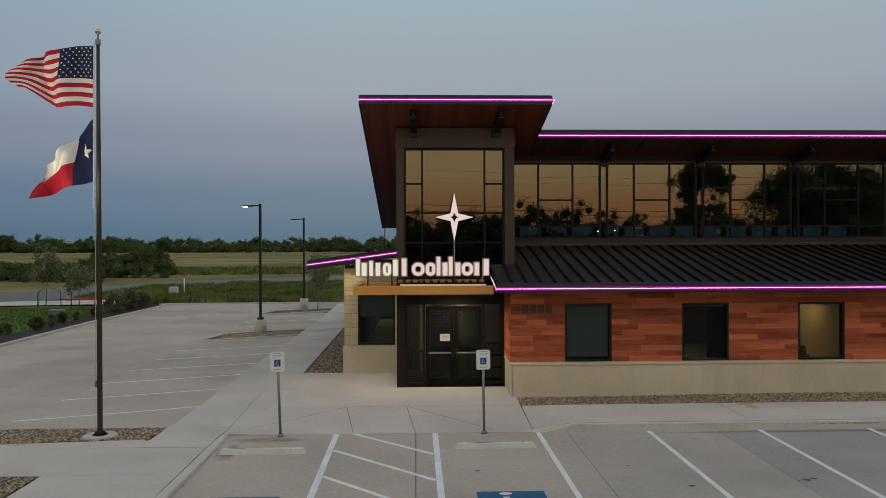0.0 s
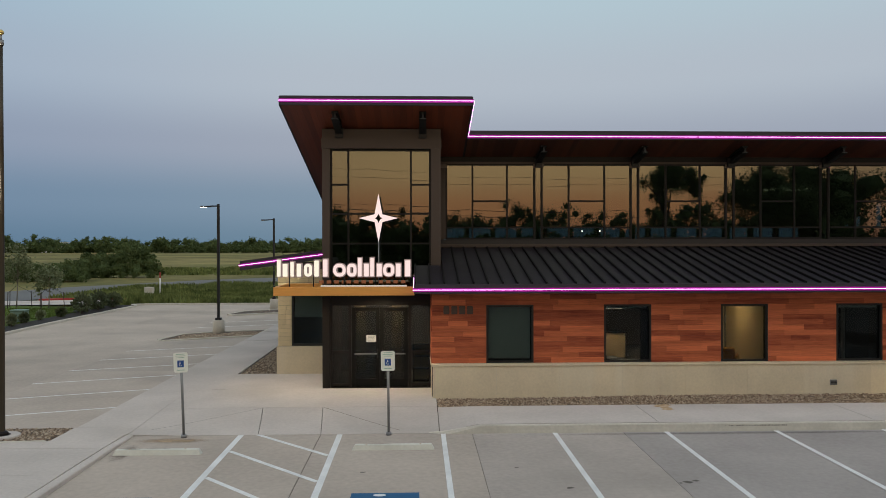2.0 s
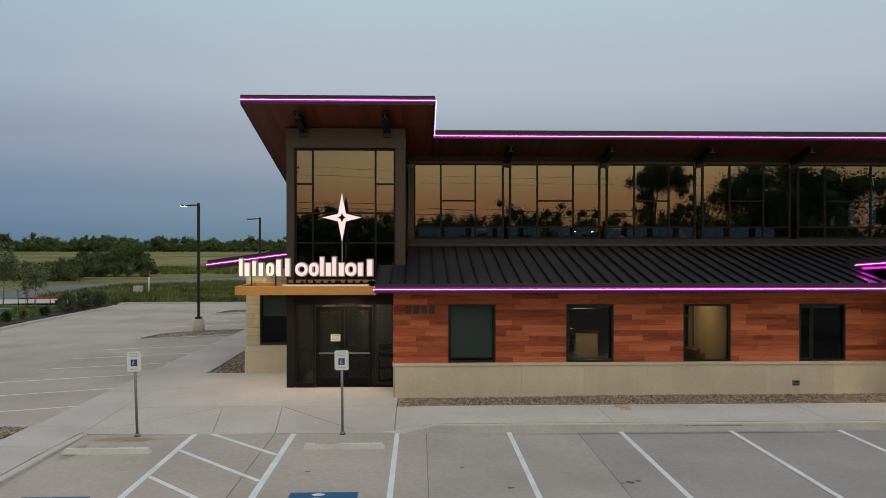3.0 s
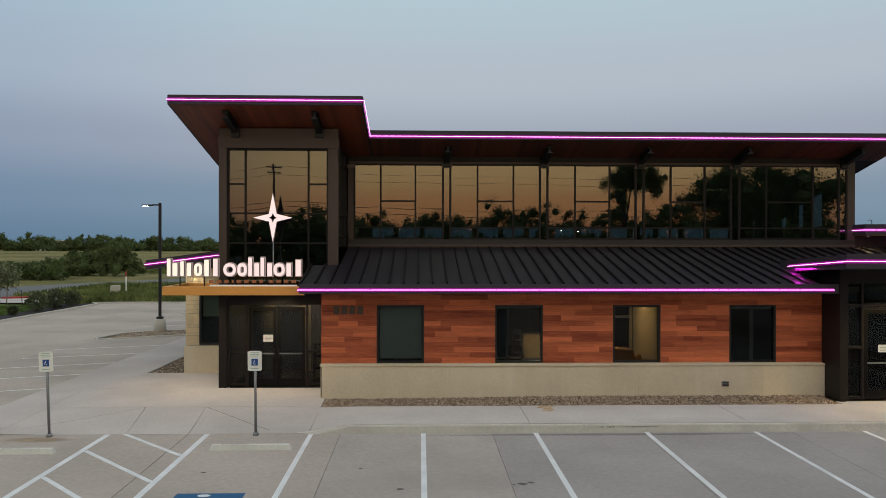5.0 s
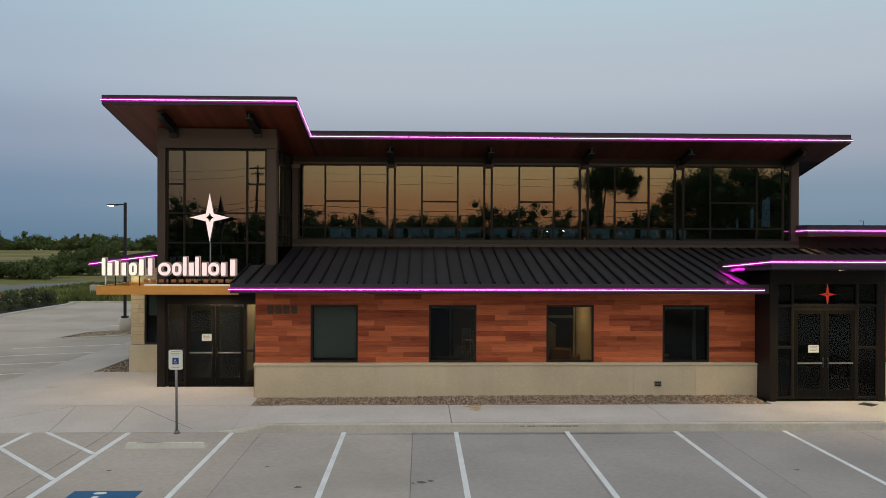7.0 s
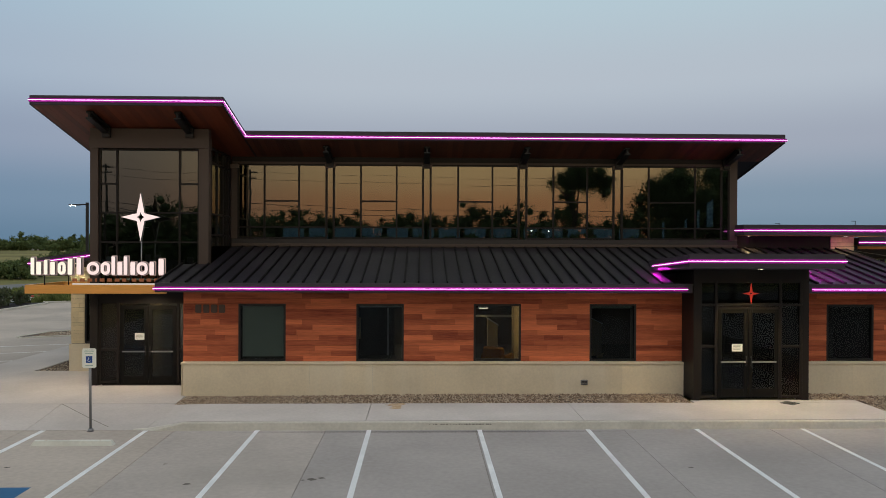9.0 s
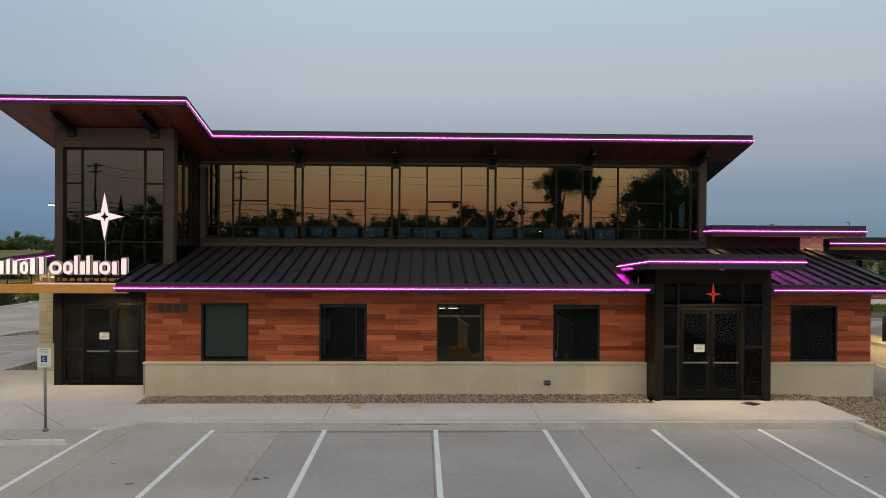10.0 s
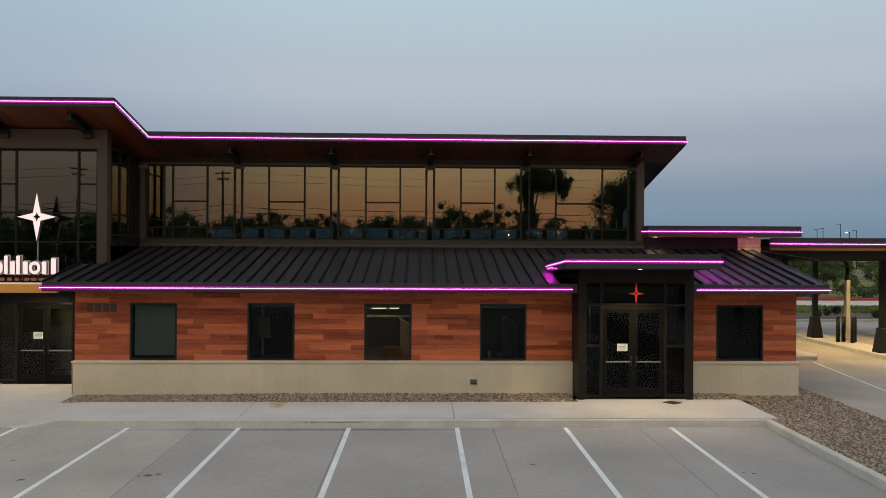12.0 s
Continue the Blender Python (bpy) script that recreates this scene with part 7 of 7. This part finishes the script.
PX = (-100, -62, -24, -9.6, 60, 98)
for x in PX:
    utility_pole(x, -36, 13.2)
for z, sag in ((13.0, 0.7), (12.1, 0.6), (9.3, 0.8), (8.7, 0.9)):
    for a, b in zip(PX, PX[1:]):
        t = group_at("overhead_wire", "thin black overhead wire between utility poles", "wire", (a, -36, z), "overhead wires")
        bm = bmesh.new()
        n = 10
        P = [Vector(((b - a) * k / n, 0, -sag * 4 * (k / n) * (1 - k / n))) for k in range(n + 1)]
        for p, q in zip(P, P[1:]):
            rod(bm, p, q, 0.016 if z > 10 else 0.03, n=5, caps=False)
        part("span", bm, M["black"], t)

# ---- pieces: slabs, boards, stones, seams ----
def slab_piece(name, parent, x0, x1, y0, y1, z0, z1, material, zf=None):
    bm = bmesh.new()
    g = 0.0025
    slab(bm, [(x0 + g, y0 + g), (x1 - g, y0 + g), (x1 - g, y1 - g), (x0 + g, y1 - g)], z0, zf or z1)
    part(name, bm, material, parent)


def kerb_x(y):
    """Plan line of the west kerb."""
    return float(np.interp(y, (-14, 8.0, 13.2, 18.5), (-3.5, -3.58, -3.62, -3.66)))


def walk_z(x, y):
    """The walkway dips to the lot at the ramp and climbs to the doors, fading out to the west."""
    r = -0.076 * smooth(15.8, 18.3, y) + 0.185 * smooth(18.3, 22.0, y) - 0.1 * smooth(24, 27.5, y)
    return r * smooth(-5.2, -2.2, x) + dip(-5.2, y) * (1 - smooth(-4.6, -3.1, x))


def warped(bm, xl, xr, y0, y1, zf, n=5, m=5, g=0.0045):
    """A slab whose top follows zf."""
    grid = []
    for j in range(m + 1):
        y = y0 + g + (y1 - y0 - 2 * g) * j / m
        a, b = xl(y) + g, xr(y) - g
        grid.append([bm.verts.new((a + (b - a) * i / n, y, zf(a + (b - a) * i / n, y))) for i in range(n + 1)])
    for j in range(m):
        for i in range(n):
            bm.faces.new((grid[j][i], grid[j][i + 1], grid[j + 1][i + 1], grid[j + 1][i]))
    rim = grid[0] + [r[-1] for r in grid[1:]] + grid[-1][-2::-1] + [r[0] for r in grid[-2:0:-1]]
    low = [bm.verts.new((v.co.x, v.co.y, -0.3)) for v in rim]
    for i in range(len(rim)):
        j = (i + 1) % len(rim)
        bm.faces.new((rim[j], rim[i], low[i], low[j]))


# front lot, joints every 3.65 m
JX = [-3.6, -0.0 + 0.87, 4.5, 8.15, 11.8, 15.45, 19.1, 22.36]
JY = [18.42, 12.2, 7.4, 0.4, -6, -13.9, -19.3]
for y1, y0 in zip(JY, JY[1:]):
    for x0, x1 in zip(JX, JX[1:]):
        bm = bmesh.new()
        L = lambda y: kerb_x(y) + 0.08
        R = lambda y: 22.38 - (18.4 - y) * 0.005
        g = 0.006
        gl, gr = (0.011 if abs(v - 0.87) < 0.1 else g for v in (x0, x1))
        a0, a1 = (L(y0), L(y1)) if x0 < -3 else (x0, x0)
        b0, b1 = (R(y0), R(y1)) if x1 > 22 else (x1, x1)
        slab(bm, [(a0 + gl, y0 + g), (b0 - gr, y0 + g), (b1 - gr, y1 - g), (a1 + gl, y1 - g)], -0.5, lambda x, y: -0.08 - 0.005 * min(11.0, max(0.0, 18.4 - y)))
        # Slabs darken eastwards: a cooler pour plus light fall-off put into the colour.
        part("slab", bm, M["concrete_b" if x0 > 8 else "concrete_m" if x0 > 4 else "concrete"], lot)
for x0 in (-18.35, -13.95, -9.5):
    for y0 in [19.0 + 4.54 * i for i in range(9)]:
        slab_piece("slab", lot, x0, {-18.35: -13.95, -13.95: -9.5}.get(x0, -5.15), y0, y0 + 4.54, -0.4, -0.1, M["concrete"], zf=lambda x, y: -0.1 + dip(x, y))
for x0 in (25.0, 30.5, 36.0, 41.5):
    for y0 in (-18, -12, -6, 0, 6, 12, 18, 24, 30, 36, 42, 48, 54):
        slab_piece("slab", lot, x0, x0 + 5.5, y0, y0 + 6, -0.2, -0.1, M["concrete"])
# walkways
for x0, x1 in ((3.72, 9.1), (9.1, 14.52), (14.52, 22.75)):
    y1 = 20.62
    bm = bmesh.new()
    warped(bm, lambda y: x0, lambda y: x1, 18.57, y1, lambda x, y: 0.1 - 0.172 * (1 - smooth(3.7, 4.8, x)) * (1 - smooth(18.5, 21.2, y)), 24 if x0 < 4 else 3, 4, 0.008)
    part("slab", bm, M["walk"], walk_bed)
slab_piece("slab", walk_bed, 18.06, 22.75, 20.615, 21.0, -0.2, 0.1, M["walk"])
joint_a = lambda y: -0.62 - 0.155 * (y - 18.42)
joint_b = lambda y: 0.87 - 0.105 * (y - 18.42)
for xl, xr, y0, y1 in ((lambda y: -3.7, joint_a, 18.42, 20.83), (joint_a, joint_b, 18.42, 20.83), (joint_b, lambda y: 3.72, 18.42, 20.83),
                       (lambda y: -3.7, lambda y: 3.72, 20.83, 23.3)):
    bm = bmesh.new()
    warped(bm, xl, xr, y0, y1, walk_z, 10, 8, 0.0075)
    part("slab", bm, M["walk"], walk_bed)
# flares of the ramp, tooled grooves
for a, b, wide in ((Vector((0.66, 20.78)), Vector((2.75, 18.72)), 0.012), (Vector((-1.0, 20.78)), Vector((-3.3, 18.9)), 0.008)):
    bm = bmesh.new()
    n = 16
    side = Vector((b - a).normalized().yx) * wide
    side.x = -side.x
    for i in range(n):
        p, q = a + (b - a) * i / n, a + (b - a) * (i + 1) / n
        f = bm.faces.new([bm.verts.new((c.x, c.y, walk_z(c.x, c.y) + 0.003)) for c in (p - side, q - side, q + side, p + side)])
    tagged(part("ramp_groove", bm, M["seam"]), "dark tooled groove at the flare of the ramp", "joint", kind="structure")
slab_piece("slab", walk_bed, -3.05, 0.29, 23.3, 26.1, -0.2, 0.1, M["walk"])
for y0 in (19.0, 23.3, 27.6, 32, 36.5, 41, 45.5, 50, 54.5):
    bm = bmesh.new()
    warped(bm, lambda y: -5.14, lambda y: -3.03 if y0 > 20 else -3.7, y0, y0 + (4.4 if y0 > 20 else 4.3), walk_z, 5, 8)
    part("slab", bm, M["walk"], walk_bed)
for y0, y1, x0 in ((17.15, 19.0, -5.2), (15.15, 17.15, -14), (11.0, 15.15, -6.35), (7.0, 11.0, -6.28), (-2, 7.0, -6.28)):
    bm = bmesh.new()
    warped(bm, lambda y: x0, lambda y: kerb_x(y) - 0.1 if y < 18.4 else -3.7, y0, y1, walk_z)
    part("slab", bm, M["walk"], walk_bed)

bm = bmesh.new()
slab(bm, [(-11.6, 17.155), (-5.205, 17.155), (-5.205, 17.74)], -0.3, 0.0)
part("slab", bm, M["walk"], walk_bed)

# oil spots and scuffs on the lot and kerb
for cx, cy, r in ((8.37, 14.55, 0.11), (8.55, 14.62, 0.08), (8.2, 14.5, 0.05), (6.04, 14.3, 0.09), (5.2, 15.6, 0.05), (2.1, 15.4, 0.06), (16.0, 15.2, 0.06), (20.33, 14.55, 0.07), (20.15, 14.62, 0.04)):
    bm = bmesh.new()
    n = 11
    bm.faces.new([bm.verts.new((cx + r * random.uniform(0.5, 1.3) * math.cos(6.2832 * k / n), cy + 0.7 * r * random.uniform(0.5, 1.3) * math.sin(6.2832 * k / n), lot_z(cx, cy) + 0.0015)) for k in range(n)])
    tagged(part("oil_spot", bm, M["joint"]), "dark oil spot on the parking concrete", "stain", group="oil spots", kind="structure")
bm = bmesh.new()
for k in range(26):
    cx, r = 10.7 + 0.06 * k + random.uniform(-0.03, 0.03), random.uniform(0.012, 0.03)
    n = 7
    bm.faces.new([bm.verts.new((cx + r * math.cos(6.2832 * i / n), 18.400, 0.045 + 0.7 * r * math.sin(6.2832 * i / n))) for i in range(n)])
tagged(part("kerb_scuffs", bm, M["scuff"]), "dark tyre scuffs on the front kerb", "stain", kind="structure")

def silt(name, label, x0, x1, y0, y1, color, amount):
    """Dirt washed into a corner of the lot, fading out unevenly towards its edges."""
    m = mat(name, color, 0.95, var=0.3, gain=1.6, big=2.5, fine=18, bump=0.05, spec=0.15)
    n, k = m.node_tree.nodes, m.node_tree.links
    tc, off, ln, no, fall, mul, tr, mx = (n.new("ShaderNode" + v) for v in ("TexCoord", "VectorMath", "VectorMath", "TexNoise", "MapRange", "Math", "BsdfTransparent", "MixShader"))
    off.operation, ln.operation, mul.operation = "SUBTRACT", "LENGTH", "MULTIPLY"
    off.inputs[1].default_value = (0.5, 0.5, 0.5)
    k.new(tc.outputs["Generated"], off.inputs[0])
    k.new(off.outputs[0], ln.inputs[0])
    fall.interpolation_type = "SMOOTHSTEP"
    for key, v in (("From Min", 0.5), ("From Max", 0.1), ("To Min", 0.0), ("To Max", amount)):
        fall.inputs[key].default_value = v
    k.new(ln.outputs["Value"], fall.inputs["Value"])
    no.inputs["Scale"].default_value = 5.0
    no.inputs["Detail"].default_value = 5.0
    k.new(tc.outputs["Generated"], no.inputs["Vector"])
    k.new(fall.outputs["Result"], mul.inputs[0])
    gainer = n.new("ShaderNodeMapRange")
    for key, v in (("From Min", 0.3), ("From Max", 0.65), ("To Min", 0.25), ("To Max", 1.0)):
        gainer.inputs[key].default_value = v
    k.new(no.outputs["Fac"], gainer.inputs["Value"])
    k.new(gainer.outputs["Result"], mul.inputs[1])
    k.new(mul.outputs[0], mx.inputs[0])
    k.new(tr.outputs[0], mx.inputs[1])
    k.new(n["Principled BSDF"].outputs[0], mx.inputs[2])
    k.new(mx.outputs[0], n["Material Output"].inputs["Surface"])
    bm = bmesh.new()
    bm.faces.new([bm.verts.new((x, y, lot_z(x, y) + 0.003)) for x, y in ((x0, y0), (x1, y0), (x1, y1), (x0, y1))])
    bm.faces.ensure_lookup_table()
    tagged(part("dirt_stain", bm, m), label, "stain", kind="structure")


silt("washed_silt", "tan silt washed against the kerb corner", -3.5, -1.5, 17.55, 18.39, (0.50, 0.37, 0.24), 0.85)
silt("damp_dirt", "dark damp dirt beside the wheel stop", -3.5, -2.95, 15.9, 18.0, (0.24, 0.20, 0.165), 0.8)
silt("gutter_dirt", "thin grey dirt along the gutter of the front kerb", 5.0, 16.5, 17.95, 18.39, (0.28, 0.25, 0.225), 0.5)


# cast-stone panels of the wainscot
def unit_box(name, material, r=0.0):
    bm = bmesh.new()
    box(bm, 0, 1, 0, 1, 0, 1)
    me = bpy.data.meshes.new(name)
    bmesh.ops.recalc_face_normals(bm, faces=bm.faces[:])
    bm.to_mesh(me)
    bm.free()
    me.materials.append(material)
    return me


pm = unit_box("cast_panel", M["cast"])
x = XL + 0.02
for x1, lim in ((18.12, 1), (XR - 0.02, 2)):
    if lim == 2:
        x = 21.42
    n = round((x1 - x) / 1.82)
    w = (x1 - x) / n
    for i in range(n):
        piece("panel", pm, wainscot, Matrix.LocRotScale((x + w * i + 0.003, YS + random.uniform(0, 0.003), -0.01), None, (w - 0.004, 0.012, 1.008)))

# cedar boards
pm = unit_box("cedar_board", M["wood"])
ROWS, H = 14, (WZ1 - 1.064) / 11
for xa, xb, wins in ((XL, 18.13, WIN[:4]), (21.42, XR, WIN[4:])):
    for r in range(ROWS):
        z0 = 1.064 + r * H
        cuts = [(xa, xb)]
        if z0 < WZ1 - 0.01 and z0 + H > WZ0 + 0.01:
            edges = [xa] + [e for w in wins for e in w] + [xb]
            cuts = list(zip(edges[::2], edges[1::2]))
        for a, b in cuts:
            x = a
            while x < b - 1e-6:
                L = random.uniform(0.5, 1.6)
                if x == a and random.random() < 0.6:
                    L *= random.uniform(0.3, 0.9)
                e = b if b - (x + L) < 0.35 else x + L
                d = random.uniform(0.0, 0.006)
                top = min(z0 + H, 3.116)
                piece("board", pm, wall_front, Matrix.LocRotScale((x + 0.001, YW - 0.001 - d, z0 + 0.0015), None, (e - x - 0.002, 0.030 + d, top - z0 - 0.003)))
                x = e

# cedar return beside the entrance doors
for r in range(ROWS):
    z0 = 1.064 + r * H
    cut = random.uniform(0.3, 0.9)
    for a, b in ((YW + 0.001, YW + cut), (YW + cut, 23.28)):
        d = random.uniform(0.0, 0.005)
        piece("board", pm, wall_front, Matrix.LocRotScale((XL - 0.022 - d, a + 0.001, z0 + 0.0015), None, (0.022 + d, b - a - 0.002, min(z0 + H, 3.116) - z0 - 0.003)))

# limestone courses on the wing and the pier
pm = unit_box("limestone_block", M["lime"])
for parent, xa, xb, y, za, zb, hole in ((wing, -1.56, 0.29, 26.12, 1.04, 3.66, (-1.10, 0.16, 1.06, 2.79)), (pier, 24.79, 25.61, 25.96, 3.62, 4.80, None)):
    z = za
    while z < zb - 0.02:
        h = min(random.choice((0.12, 0.15, 0.18)), zb - z)
        spans = [(xa, xb)] if not hole or z + h < hole[2] or z > hole[3] - 0.03 else [(xa, hole[0]), (hole[1], xb)]
        for a, b in spans:
            x = a
            while x < b - 1e-6:
                L = random.uniform(0.22, 0.5)
                e = b if b - (x + L) < 0.16 else x + L
                d = random.uniform(0.02, 0.05)
                piece("block", pm, parent, Matrix.LocRotScale((x + 0.004, y - d, z + 0.004), None, (e - x - 0.008, d + 0.01, h - 0.008)))
                x = e
        z += h

# standing seams, their shadow side put into the darker metal
pm = unit_box("roof_seam", M["seam_shadowed"])
a = -math.atan(ROOF_S)
x = 3.119
while x < 25.3:
    if x < 17.55 or x > 21.5:
        y0, y1 = 20.96, (23.27 if x < 3.95 else 25.88)
    else:
        y0, y1 = 22.3, 25.88
    L = (y1 - y0) / math.cos(a)
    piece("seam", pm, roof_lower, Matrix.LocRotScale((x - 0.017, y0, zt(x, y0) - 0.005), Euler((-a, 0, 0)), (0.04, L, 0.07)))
    x += 0.4036

# soffit boards under the two high roofs, lit tone on the tower, dim tone on the other
for parent, xa, xb, y0, y1, z0, s in ((roof_upper, 4.80, 22.32, 24.345, 26.1, 7.860, 0.235), (roof_tower, -0.66, 4.73, 21.70, 35.9, 8.428, 0.22)):
    n = int((xb - xa) / 0.18)
    w = (xb - xa) / n
    pm = unit_box("soffit_board", M["soffit_lit" if parent is roof_tower else "soffit"])
    for i in range(n):
        L = (y1 - y0) * math.hypot(1, s)
        piece("soffit_board", pm, parent, Matrix.LocRotScale((xa + w * i + 0.002, y0, z0 - 0.018), Euler((-math.atan(s), 0, 0)), (w - 0.004, L, 0.01)))
